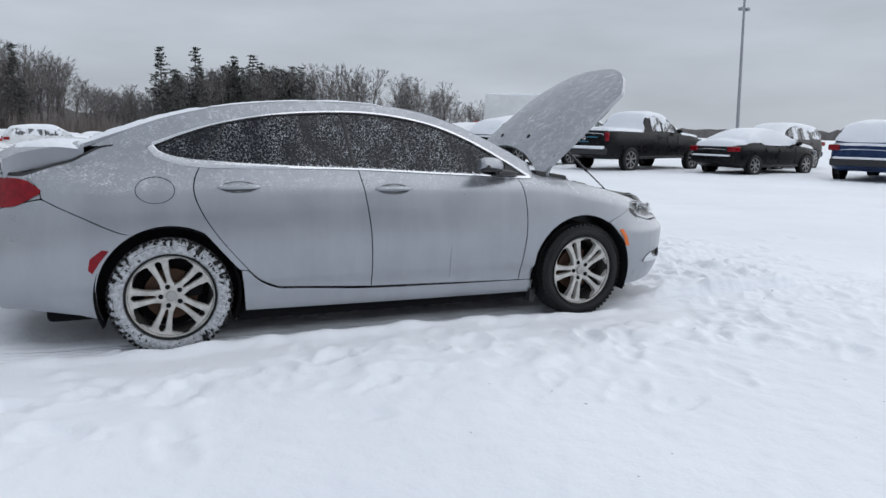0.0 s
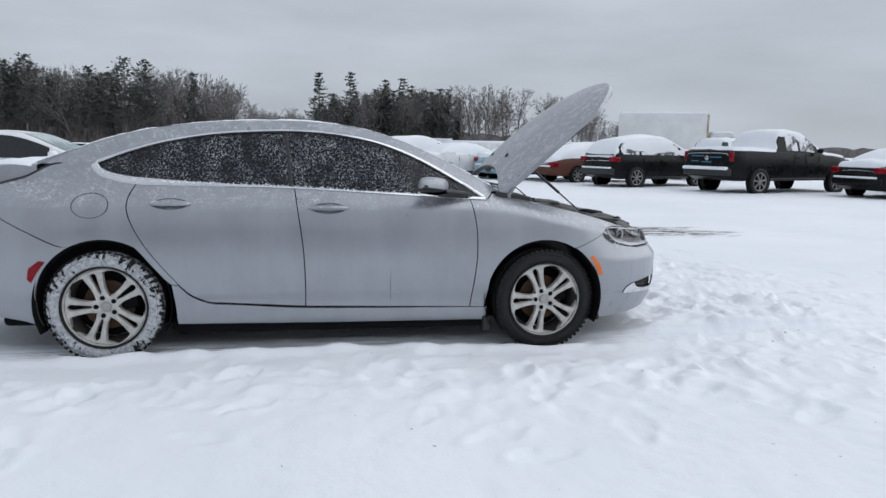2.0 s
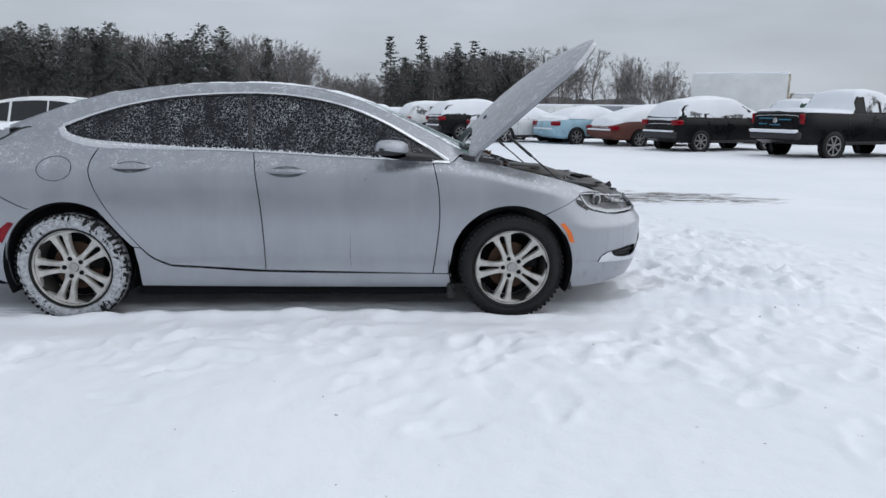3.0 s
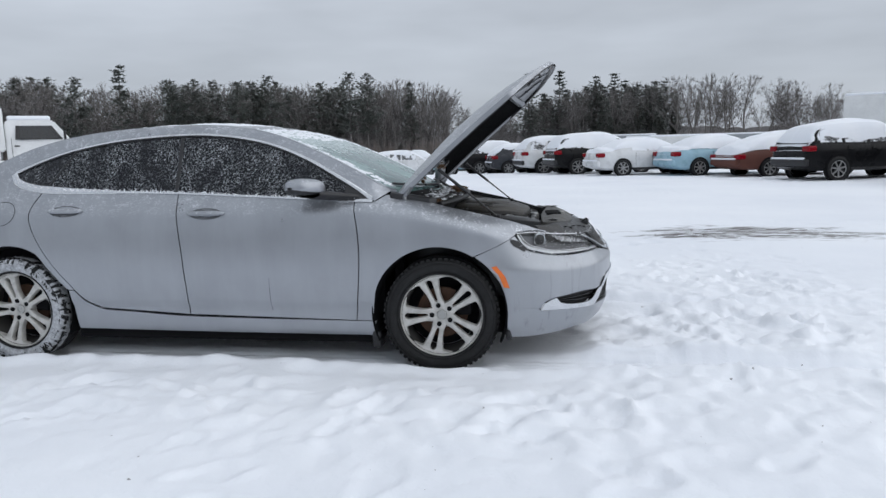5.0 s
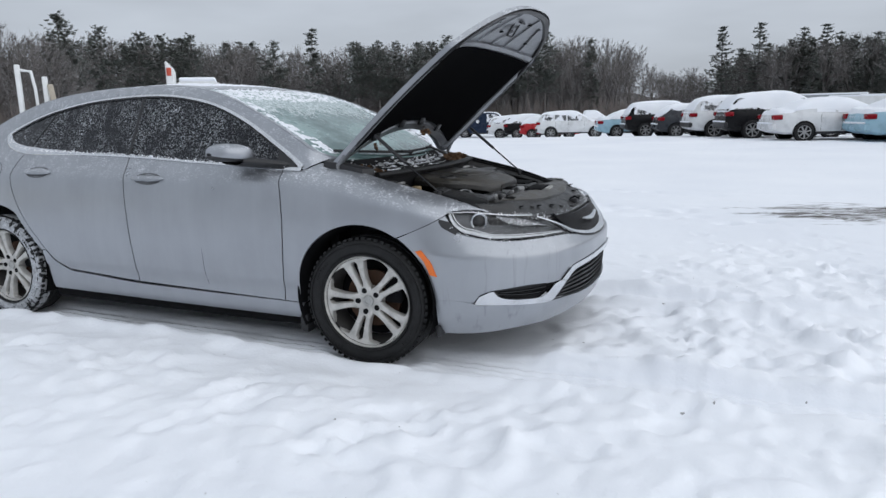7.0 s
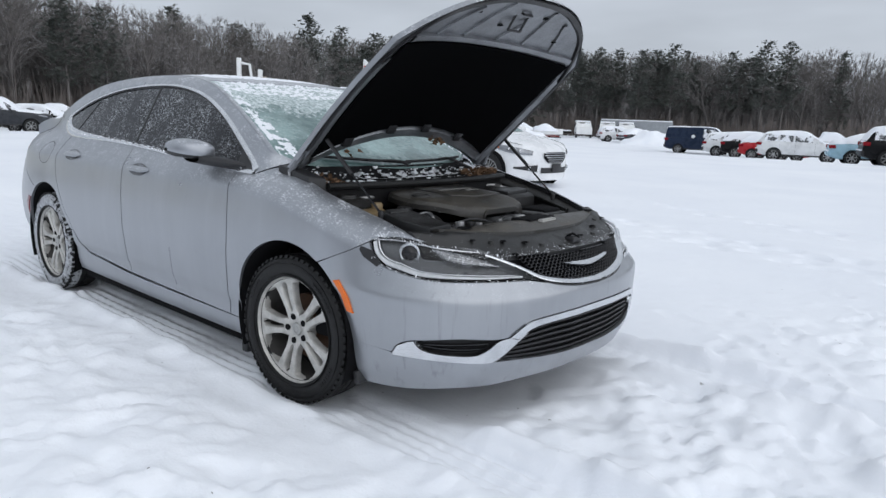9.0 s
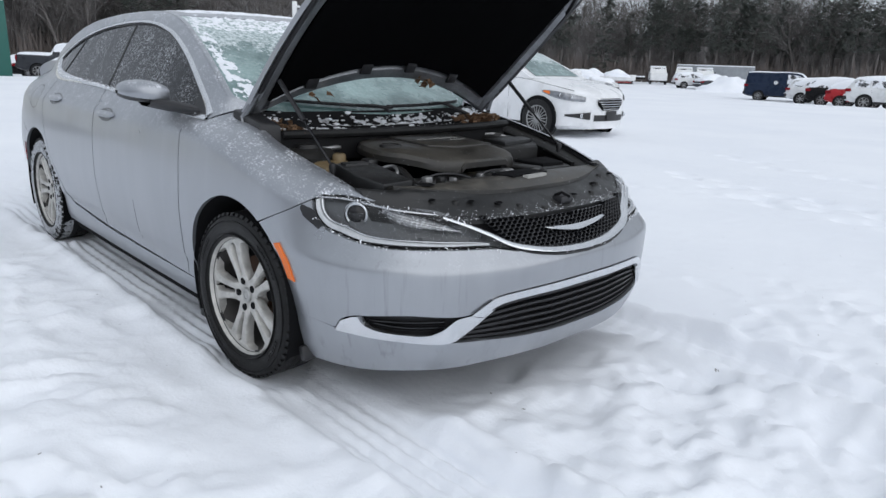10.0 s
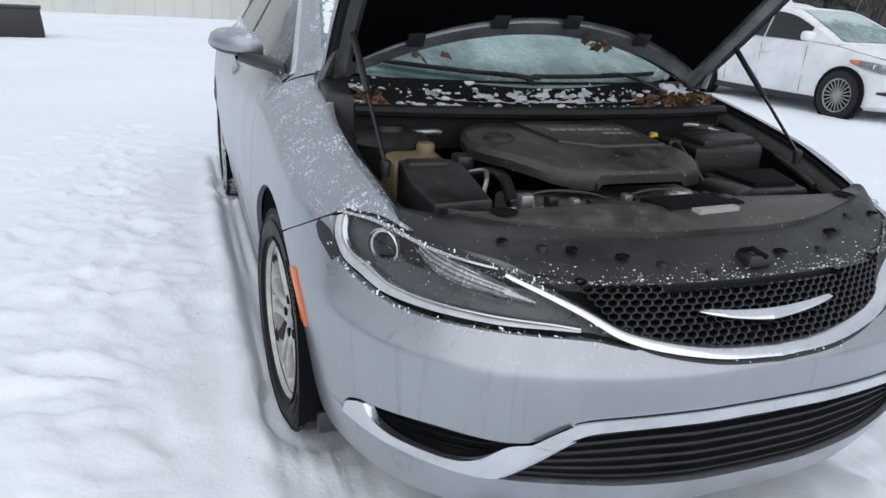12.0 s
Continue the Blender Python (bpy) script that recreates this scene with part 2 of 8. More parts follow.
def box(sx, sy, sz, at=(0, 0, 0), bevel=0.0, seg=2, turn=None, bm=None):
    b = bmesh.new()
    bmesh.ops.create_cube(b, size=1, matrix=Matrix.Diagonal((sx, sy, sz, 1)))
    if bevel:
        bmesh.ops.bevel(b, geom=b.edges, offset=bevel, segments=seg, affect="EDGES", profile=0.5)
    bmesh.ops.transform(b, matrix=Matrix.Translation(at) @ (turn or Matrix()), verts=b.verts)
    return b if bm is None else add(bm, b)


def add(bm, other):
    """Adds another bmesh to bm."""
    me = bpy.data.meshes.new("tmp")
    other.to_mesh(me)
    other.free()
    bm.from_mesh(me)
    bpy.data.meshes.remove(me)
    return bm


def lathe(profile, n=48, axis="y", at=(0, 0, 0), closed=False):
    """A turned shape: profile of (radius, along)."""
    bm = bmesh.new()
    rings = []
    for k in range(n):
        a = 2 * math.pi * k / n
        c, s = math.cos(a), math.sin(a)
        rings.append([bm.verts.new(Vector(at) + Vector({"y": (r * c, h, r * s), "z": (r * c, r * s, h), "x": (h, r * c, r * s)}[axis])) for r, h in profile])
    m = len(profile)
    for k in range(n):
        a, b = rings[k], rings[(k + 1) % n]
        for j in range(m if closed else m - 1):
            i2 = (j + 1) % m
            bm.faces.new([a[j], b[j], b[i2], a[i2]])
    bmesh.ops.remove_doubles(bm, verts=bm.verts, dist=1e-5)
    bmesh.ops.recalc_face_normals(bm, faces=bm.faces)
    return bm


def tube(pts, r, sides=8, bm=None, taper=None, caps=True):
    """A pipe along points."""
    bm = bm or bmesh.new()
    p = [Vector(q) for q in pts]
    rings = []
    for i, c in enumerate(p):
        d = (p[min(i + 1, len(p) - 1)] - p[max(i - 1, 0)]).normalized()
        a = d.orthogonal().normalized() if abs(d.z) > 0.95 else d.cross(Vector((0, 0, 1))).normalized()
        b = d.cross(a)
        rr = r if taper is None else r + (taper - r) * i / (len(p) - 1)
        rings.append([bm.verts.new(c + (a * math.cos(2 * math.pi * k / sides) + b * math.sin(2 * math.pi * k / sides)) * rr) for k in range(sides)])
    for i in range(len(rings) - 1):
        for k in range(sides):
            bm.faces.new([rings[i][k], rings[i][(k + 1) % sides], rings[i + 1][(k + 1) % sides], rings[i + 1][k]])
    if caps:
        bm.faces.new(rings[0][::-1])
        bm.faces.new(rings[-1])
    return bm


def lerp_table(xs, ys):
    """A smooth one-dimensional table."""
    c = spline(list(zip(xs, ys)), 400)
    o = np.argsort(c[:, 0])
    cx, cy = c[o, 0], c[o, 1]
    return lambda x: np.interp(x, cx, cy)


def ease(a, b, x):
    t = np.clip((np.asarray(x, float) - a) / (b - a), 0, 1)
    return t * t * (3 - 2 * t)


def value_noise(x, y, seed=0):
    """Smooth value noise on arrays, one cell a unit."""
    xi, yi = np.floor(x).astype(np.int64), np.floor(y).astype(np.int64)
    xf, yf = x - xi, y - yi
    u, v = xf * xf * (3 - 2 * xf), yf * yf * (3 - 2 * yf)

    def h(i, j):
        n = (i * 374761393 + j * 668265263 + seed * 1442695041) & 0x7FFFFFFF
        n = ((n ^ (n >> 13)) * 1274126177) & 0x7FFFFFFF
        return ((n ^ (n >> 16)) & 0xFFFF) / 65535.0

    return (h(xi, yi) * (1 - u) + h(xi + 1, yi) * u) * (1 - v) + (h(xi, yi + 1) * (1 - u) + h(xi + 1, yi + 1) * u) * v


def fbm(x, y, octaves=4, seed=0):
    s, a, t = 0, 0.5, 0
    for k in range(octaves):
        s = s + a * value_noise(x * 2**k, y * 2**k, seed + k * 17)
        t += a
        a *= 0.5
    return s / t


# ---- ground: one sheet of trodden snow ----
def ground_level(x, y):
    """The lot, level round the car, falling a little to the far woods."""
    d = np.hypot(x - 2, y + 4)
    return 0.03 - 0.95 * ease(28, 62, d)


def axis_steps(lo, hi, fine_lo, fine_hi, fine):
    mid = np.arange(fine_lo, fine_hi, fine)
    grow = lambda far: np.array([fine * ((1.045**k - 1) / 0.045) for k in range(1, 400) if fine * ((1.045**k - 1) / 0.045) < far] + [far])
    return np.r_[fine_lo - grow(fine_lo - lo)[::-1], mid, fine_hi + grow(hi - fine_hi)]


def snow_height(x, y):
    z = ground_level(x, y)
    near = 1 - ease(16, 40, np.hypot(x - 1, y))
    z = z + near * (0.012 + 0.06 * (fbm(x * 0.4, y * 0.4, 3, 3) - 0.5) + 0.022 * (1 - 0.5 * ease(-2.0, -2.7, y)) * (fbm(x * 1.1 + y * 0.5, y * 1.4, 5, 11) - 0.5))
    # wind-packed scallops, long in x
    calm = 1 - 0.5 * ease(-2.0, -2.7, y)
    z = z + near * calm * 0.006 * (np.abs(fbm(x * 1.6 + 5, y * 3.6, 4, 53) - 0.5) * 2) ** 0.8
    # trampled lumps and footprints round the car
    walk_band = 0.55 * np.exp(-((y + 1.55) / 0.55) ** 2) * ease(-6, -2, x) + 1.1 * np.exp(-(((x - 3.2) / 0.95) ** 2 + ((y - 0.6) / 2.2) ** 2)) + 0.10
    lumps = fbm(x * 4.6, y * 4.6, 4, 29)
    z = z + near * np.clip(walk_band, 0, 1) * 0.026 * (np.abs(lumps - 0.5) * 2) ** 1.2 * (0.35 + 1.1 * fbm(x * 0.9, y * 0.9, 2, 61))
    soft = np.exp(-((y + 1.75) / 0.6) ** 2) * ease(-1.5, 0.5, x) + 0.45 * np.exp(-(((x - 3.3) / 1.2) ** 2 + ((y - 0.3) / 2.6) ** 2))
    z = z + near * np.clip(soft, 0, 1) * (0.026 * (fbm(x * 2.6 + 7, y * 2.6, 3, 91) - 0.5) + 0.012 * (np.abs(fbm(x * 9, y * 9, 3, 95) - 0.5) * 2) ** 0.8)
    crunch = np.exp(-(((x - 3.1) / 1.1) ** 2 + ((y - 0.4) / 1.8) ** 2))
    z = z + crunch * 0.020 * (np.abs(fbm(x * 8.0, y * 8.0, 3, 99) - 0.5) * 2) ** 0.9
    z = z + near * 0.012 * (fbm(x * 13, y * 13, 3, 41) - 0.5) + near * calm * 0.008 * (fbm(x * 0.8 + 3, y * 5.0, 4, 83) - 0.5)
    r2 = np.random.RandomState(5)
    ragged = fbm(x * 14, y * 14, 3, 71) - 0.5
    for k in range(330):
        if k < 120:
            cx, cy = r2.uniform(-3.6, 2.6), -1.62 + abs(r2.normal(0, 0.42)) * r2.choice((-1, 0.7))
        elif k < 310:
            cx, cy = r2.normal(3.5, 0.75), r2.normal(0.2, 1.5)
        else:
            cx, cy = r2.uniform(-4, 9), r2.uniform(-4.4, -2.5)
        a, deep, big = r2.uniform(0, 6.28), r2.uniform(0.005, 0.021) * (0.9 if k < 120 else 0.8), r2.uniform(0.8, 1.25)
        m = (np.abs(x - cx) < 0.4) & (np.abs(y - cy) < 0.4)
        if m.any():
            u = (x[m] - cx) * math.cos(a) + (y[m] - cy) * math.sin(a)
            v = -(x[m] - cx) * math.sin(a) + (y[m] - cy) * math.cos(a)
            q = (u / (0.145 * big)) ** 2 + (v / (0.062 * big + 0.012 * np.sign(u))) ** 2 + 0.9 * ragged[m]
            q = np.maximum(q, 0)
            z[m] += -deep * np.exp(-q**3) + deep * 0.6 * np.exp(-((np.sqrt(q) - 1.30) / 0.20) ** 2) * (0.5 + 1.6 * np.clip(ragged[m] + 0.3, 0, 1))
    # broken crust: small plates and clods with sharp edges where the snow was walked on
    trod = np.exp(-((y + 1.65) / 0.62) ** 4) * ease(-4.6, -3.0, x) * (1 - ease(2.6, 3.6, x)) + np.exp(-(((x - 3.4) / 1.25) ** 4 + ((y - 0.3) / 2.3) ** 4))
    trod = np.clip(trod, 0, 1) * ease(0.35, 0.62, fbm(x * 0.9 + 2, y * 0.9, 3, 15))
    wx, wy = x + 0.10 * (fbm(x * 5, y * 5, 2, 16) - 0.5), y + 0.10 * (fbm(x * 5, y * 5, 2, 18) - 0.5)
    clod = fbm(wx * 7.5, wy * 7.5, 3, 19)
    trod = trod * (1 + 0.9 * np.exp(-(((x - 3.5) / 1.1) ** 4 + ((y - 0.4) / 1.9) ** 4)))
    z = z + near * trod * (0.008 * ease(0.50, 0.56, clod) + 0.008 * ease(0.60, 0.65, clod) - 0.009 * ease(0.40, 0.34, clod))
    # scuffed crust under the nose and beside it
    scuff = np.exp(-(((x - 2.75) / 0.75) ** 4 + ((y + 0.35) / 1.15) ** 4))
    z = z + scuff * (0.020 * (np.abs(fbm(x * 6.5 + 3, y * 6.5, 3, 33) - 0.5) * 2) ** 0.8 + 0.012 * ease(0.52, 0.58, fbm(wx * 9 + 4, wy * 9, 3, 35)) - 0.012)
    # a line of old prints beyond the car, and wheel ruts across the lot
    for k in range(46):
        cx, cy = -3.2 + k * 0.16 * 1.3, 3.4 + k * 0.07 + 0.09 * (-1) ** k
        m = (np.abs(x - cx) < 0.3) & (np.abs(y - cy) < 0.3)
        if m.any():
            z[m] -= 0.03 * np.exp(-(((x[m] - cx) / 0.10) ** 2 + ((y[m] - cy) / 0.06) ** 2))
    for x0, y0, x1, y1, n_ in ((-0.3, 5.6, 2.4, 5.0, 11), (-0.8, 7.7, 2.2, 6.7, 10), (0.5, 5.0, 3.2, 4.2, 11)):
        for k in range(n_):
            cx, cy = x0 + (x1 - x0) * k / (n_ - 1) + r2.normal(0, 0.05), y0 + (y1 - y0) * k / (n_ - 1) + 0.10 * (-1) ** k + r2.normal(0, 0.04)
            q = ((x - cx) / 0.13) ** 2 + ((y - cy) / 0.085) ** 2
            z = z - 0.075 * np.exp(-q**1.5) * r2.uniform(0.5, 1.0)
    for off in (0.0, 0.9, 1.9, 2.6):
        yy = 4.6 + off - 0.10 * (x - 4) + 0.22 * np.sin(x * 0.35 + off)
        z = z - near * ease(1.0, 2.8, x) * 0.04 * np.exp(-((y - yy) / 0.13) ** 2) * (0.6 + 0.8 * fbm(x * 3, y * 3, 2, 7))
    # swept arc of a wheel in front of the car
    rr = np.hypot(x - 6.2, y + 3.4)
    z = z - near * 0.03 * np.exp(-((rr - 3.1) / 0.12) ** 2) * ease(3, 4, x)
    # the sedan's own wheel tracks, with tread bars, and the hollow under it
    for side in (-0.79, 0.79):
        on = np.exp(-(np.abs(y - side) / 0.15) ** 8) * ease(-2.6, -1.9, x) * (1 - ease(4.2, 5.2, x))
        flat = -0.012 + 0.016 * np.clip(2.2 * fbm(x * 2.2, y * 2.2, 3, 67) - 0.55, 0.1, 1) * np.tanh(1.6 * np.sin((y - side) * 2 * math.pi / 0.060 + 0.5 + 0.5 * np.sin(x * 1.3))) + 0.02 * (fbm(x * 5, y * 5, 3, 68) - 0.5) + 0.004 * np.sin(x * 2 * math.pi / 0.10 + 9 * (y - side))
        keep = 0.93 * on
        z = z * (1 - keep) + flat * keep
        z = z + near * 0.05 * np.exp(-((np.abs(y - side) - 0.20) / 0.055) ** 2) * ease(-2.4, -1.9, x) * (1 - ease(3.2, 4.4, x)) * (0.4 + fbm(x * 6, y * 6, 2, 3))
    under = ease(0.80, 0.60, np.abs(y)) * ease(2.35, 2.0, np.abs(x))
    z = z * (1 - 0.8 * under) + 0.0 * under
    # packed lower beside the front wheel
    dip = np.exp(-(((x - 1.5) / 0.8) ** 2 + ((y + 1.05) / 0.35) ** 2))
    z = z * (1 - 0.75 * dip) + 0.0 * dip
    dip = np.exp(-(((x + 1.45) / 0.55) ** 2 + ((y + 1.12) / 0.32) ** 2))
    z = z * (1 - 0.65 * dip) - 0.010 * dip
    for cx in (-1.371, 1.371):
        for side in (-0.79, 0.79):
            q = ((x - cx) / 0.24) ** 2 + ((y - side) / 0.17) ** 2
            z = np.where(q < 1, np.minimum(z, -0.012), z)
            z = z + (0.022 if cx < 0 else 0.012) * np.exp(-((np.sqrt(q) - 1.35) / 0.22) ** 2) * (y * np.sign(side) > 0.78)
    return z


def snow_ground_material():
    m = Mat("trodden_snow").set(rough=0.7)
    big, mid, fine, grit = m.noise(0.35, 4), m.noise(5, 5, 0.6), m.noise(60, 4, 0.6), m.noise(0.9, 6, 0.7)
    base = m.mix(m.span(big, 0.3, 0.7), (0.80, 0.825, 0.875), (0.88, 0.90, 0.935))
    sep = m.n.new("ShaderNodeSeparateXYZ")
    m.l.new(m.co, sep.inputs[0])
    # churned earth showing through, a strip beyond the car's nose
    dx = m.math("DIVIDE", m.math("SUBTRACT", sep.outputs[0], 4.65), 1.95)
    lean = m.math("ADD", sep.outputs[1], m.math("MULTIPLY", sep.outputs[0], 0.13))
    dy = m.math("DIVIDE", m.math("SUBTRACT", lean, 5.75), 1.05)
    q = m.math("ADD", m.math("MULTIPLY", dx, dx), m.math("MULTIPLY", dy, dy))
    patch = m.span(m.math("ADD", q, m.math("MULTIPLY", m.math("SUBTRACT", m.noise(1.6, 6, 0.75, (0.45, 3.2, 1)), 0.5), 4.2)), 0.15, 0.6, 1, 0)
    bits = m.span(m.noise(7, 6, 0.8, (0.45, 2.6, 1)), 0.43, 0.50)
    earth = m.math("MULTIPLY", patch, bits)
    crumbs = m.span(m.noise(26, 2, 0.5), 0.77, 0.785)
    dirt = m.mix(m.span(fine, 0.3, 0.7), (0.045, 0.038, 0.033), (0.12, 0.10, 0.085))
    m.to("Base Color", m.mix(m.math("MINIMUM", m.math("ADD", earth, m.math("MULTIPLY", crumbs, 0.7)), 1.0), base, dirt))
    h = m.math("ADD", m.math("MULTIPLY", mid, 0.6), m.math("ADD", m.math("MULTIPLY", m.noise(17, 5, 0.65), 0.22), m.math("MULTIPLY", fine, 0.10)))
    m.bump(h, 0.55, 0.03)
    return m.m


def build_ground():
    xs = axis_steps(-900, 900, -4.0, 5.4, 0.025)
    ys = axis_steps(-900, 900, -3.4, 8.2, 0.050)
    ys = np.r_[ys[ys < -3.41], np.arange(-3.4, 3.0, 0.025), ys[ys > 3.02]]
    ys = np.unique(np.round(np.r_[ys, np.arange(-0.97, -0.61, 0.010)], 4))
    gx, gy = np.meshgrid(xs, ys, indexing="ij")
    gz = snow_height(gx.ravel().copy(), gy.ravel().copy())
    verts = np.stack([gx.ravel(), gy.ravel(), gz], 1)
    nx, ny = len(xs), len(ys)
    i, j = np.meshgrid(np.arange(nx - 1), np.arange(ny - 1), indexing="ij")
    a = (i * ny + j).ravel()
    faces = np.stack([a, a + ny, a + ny + 1, a + 1], 1)
    me = bpy.data.meshes.new("ground")
    me.from_pydata(verts.tolist(), [], faces.tolist())
    me.polygons.foreach_set("use_smooth", [True] * len(faces))
    me.materials.append(snow_ground_material())
    return tagged(new("ground", me), "white trodden snow with wheel tracks and footprints", "snow", kind="structure")


build_ground()


# ---- the silver sedan: its skin is one wrap of plan curve and side profile, (u, z) -> place ----
# u is x along the flanks, and length along the plan curve round the nose and tail
PLAN = spline([(-2.44, 0), (-2.43, 0.30), (-2.37, 0.58), (-2.26, 0.735), (-2.08, 0.838), (-1.75, 0.902), (-1.37, 0.918), (-0.7, 0.924),
               (0, 0.925), (0.7, 0.922), (1.2, 0.917), (1.5, 0.908), (1.75, 0.886), (1.94, 0.842), (2.115, 0.757), (2.257, 0.608), (2.344, 0.395),
               (2.380, 0.19), (2.387, 0)], 900)
_step = np.r_[0, np.cumsum(np.linalg.norm(np.diff(PLAN, axis=0), axis=1))]
_i0 = int(np.argmin(np.abs(PLAN[:, 0] - 1.5)))
_i1 = int(np.argmin(np.abs(PLAN[:, 0] + 1.9)))
_u = PLAN[:, 0].copy()
_u[_i0:] = PLAN[_i0, 0] + _step[_i0:] - _step[_i0]
_u[:_i1] = PLAN[_i1, 0] - (_step[_i1] - _step[:_i1])
_tan = np.gradient(PLAN, axis=0)
_tan /= np.linalg.norm(_tan, axis=1)[:, None]
_nx, _nw = _tan[:, 1], _tan[:, 0]
UMAX, UMIN = _u[-1], _u[0]

side_profile = lerp_table([0.10, 0.15, 0.19, 0.23, 0.28, 0.340, 0.360, 0.385, 0.400, 0.52, 0.60, 0.70, 0.80, 0.88, 0.93, 0.98, 1.05, 1.20, 1.40, 1.46, 1.52],
                          [0.14, 0.095, 0.066, 0.052, 0.044, 0.0385, 0.0360, 0.0235, 0.0205, 0.006, 0.0, 0.003, 0.012, 0.026, 0.040, 0.075, 0.125, 0.215, 0.335, 0.40, 0.50])
corner_profile = lerp_table([0.10, 0.15, 0.19, 0.23, 0.28, 0.34, 0.40, 0.52, 0.60], [0.14, 0.095, 0.066, 0.052, 0.041, 0.030, 0.0205, 0.006, 0.0])
nose_profile = lerp_table([0.10, 0.16, 0.21, 0.31, 0.43, 0.55, 0.580, 0.592, 0.62, 0.65, 0.70, 0.75, 0.80, 0.85, 1.1],
                          [0.16, 0.105, 0.068, 0.022, 0.006, 0.0, 0.0015, 0.007, 0.030, 0.050, 0.083, 0.110, 0.139, 0.19, 0.5])
tail_profile = lerp_table([0.10, 0.20, 0.30, 0.40, 0.55, 0.70, 0.80, 0.90, 1.0, 1.08, 1.2],
                          [0.22, 0.12, 0.05, 0.012, 0.0, 0.018, 0.045, 0.085, 0.115, 0.17, 0.28])
hood_line = lerp_table([0.95, 1.05, 1.25, 1.42, 1.66, 1.87, 2.2, 2.6], [1.03, 1.015, 0.975, 0.935, 0.882, 0.832, 0.76, 0.74])


def inset(u, z):
    s = side_profile(z)
    s = s + (corner_profile(z) - s) * ease(1.45, 1.70, u) * (z < 0.52)
    s = s + 0.12 * np.clip(u - 0.3, 0, 0.8) ** 2 * ease(0.92, 1.02, z) * (1 - ease(1.02, 1.25, u)) + 0.12 * np.clip(-1.0 - u, 0, 1.2) ** 2 * ease(0.98, 1.1, z)
    s = s + 0.125 * ease(0.98, 1.12, u) * np.clip((z - hood_line(u) + 0.11) / 0.11, 0, 1.2) ** 2.2
    f = ease(1.60, 2.15, u)
    r = ease(-1.75, -2.3, u)
    return s * (1 - f) * (1 - r) + nose_profile(z) * f + tail_profile(z) * r


def skin(u, z, out=0.0):
    """The place on the right flank at (u, z), out metres proud of it."""
    d = inset(u, z) - out
    x, w = np.interp(u, _u, PLAN[:, 0]), np.interp(u, _u, PLAN[:, 1])
    nx, nw = np.interp(u, _u, _nx), np.interp(u, _u, _nw)
    x2, w2 = x + nx * d, w - nw * d
    return np.stack([x2 * np.ones_like(w2), -np.maximum(w2, 0), z * np.ones_like(w2)], -1)


def skin_normal(u, z):
    e = 1e-3
    a, b = skin(u + e, z) - skin(u - e, z), skin(u, z + e) - skin(u, z - e)
    n = np.cross(a, b)
    return n / (np.linalg.norm(n, axis=-1, keepdims=True) + 1e-12)


def u_at_y(y):
    """u round the nose where the half width is |y|."""
    k = slice(_i0, None)
    return float(np.interp(-abs(y), -PLAN[k, 1], _u[k]))


def flank_panel(name, material, parent, bottom, top, left, right, nu, nv, out=0.0, fold=0.016, label="", both=True, left_name=None):
    """A body panel spanned in (u, z), folded in at its border; both: its twin on the other flank too."""
    g = coons(bottom, top, left, right, nu, nv)
    p = skin(g[..., 0], g[..., 1], out)
    bm = grid_mesh(p, rim=lambda q: (0, fold if q[1] < -0.02 else 0, 0) if abs(q[1]) > 0.45 or q[0] < 1.6 else (-fold, 0, 0))
    twin = mirrored(bm) if both else None
    obs = [part(name, bm, material, parent, label)]
    if both:
        obs.append(part(name, twin, material, parent, label))
    return obs


def ribbon(name, material, parent, pts, widths, out=0.004, thick=0.006, n=60, label="", both=True, wrap=skin):
    """A raised strip along a curve in (u, z)."""
    c = spline(pts, n)
    w = np.interp(np.linspace(0, 1, n), np.linspace(0, 1, len(widths)), widths)
    t = np.gradient(c, axis=0)
    t /= np.linalg.norm(t, axis=1)[:, None]
    nrm = np.stack([-t[:, 1], t[:, 0]], 1)
    g = []
    for k, (o, h) in enumerate(((-0.5, -0.012), (-0.5, out), (-0.34, out + thick), (0.34, out + thick), (0.5, out), (0.5, -0.012))):
        q = c + nrm * (w * o)[:, None]
        g.append(wrap(q[:, 0], q[:, 1], h))
    g = np.stack(g, 1)
    bm = grid_mesh(g, flip=True)
    twin = mirrored(bm) if both else None
    part(name, bm, material, parent, label, angle=60)
    if both:
        part(name, twin, material, parent, label, angle=60)


def arc(cx, cz, r, a0, a1, n=24):
    return [(cx + r * math.cos(radians(a)), cz + r * math.sin(radians(a))) for a in np.linspace(a0, a1, n)]


HUB_R, HUB_F, HUB_Z, HUB_Y = -1.371, 1.371, 0.32, 0.80
SEAM_B = [(-0.182, 0.310), (-0.180, 0.45), (-0.190, 0.67), (-0.218, 0.88), (-0.245, 1.045)]
SEAM_A = [(0.870, 0.285), (0.892, 0.46), (0.908, 0.64), (0.900, 0.82), (0.868, 0.985)]
SEAM_C = [(-0.77, 0.345), (-0.87, 0.395), (-0.97, 0.50), (-1.13, 0.71), (-1.215, 0.88), (-1.222, 0.98), (-1.180, 1.072)]
BELT = [(-1.18, 1.072), (-0.71, 1.055), (-0.245, 1.043), (0.34, 1.012), (0.868, 0.985), (0.985, 0.982)]
DLO_TOP = [(-1.475, 1.178), (-1.25, 1.262), (-1.03, 1.325), (-0.72, 1.378), (-0.30, 1.402), (-0.01, 1.388), (0.28, 1.335), (0.54, 1.238), (0.81, 1.092), (0.985, 0.982)]
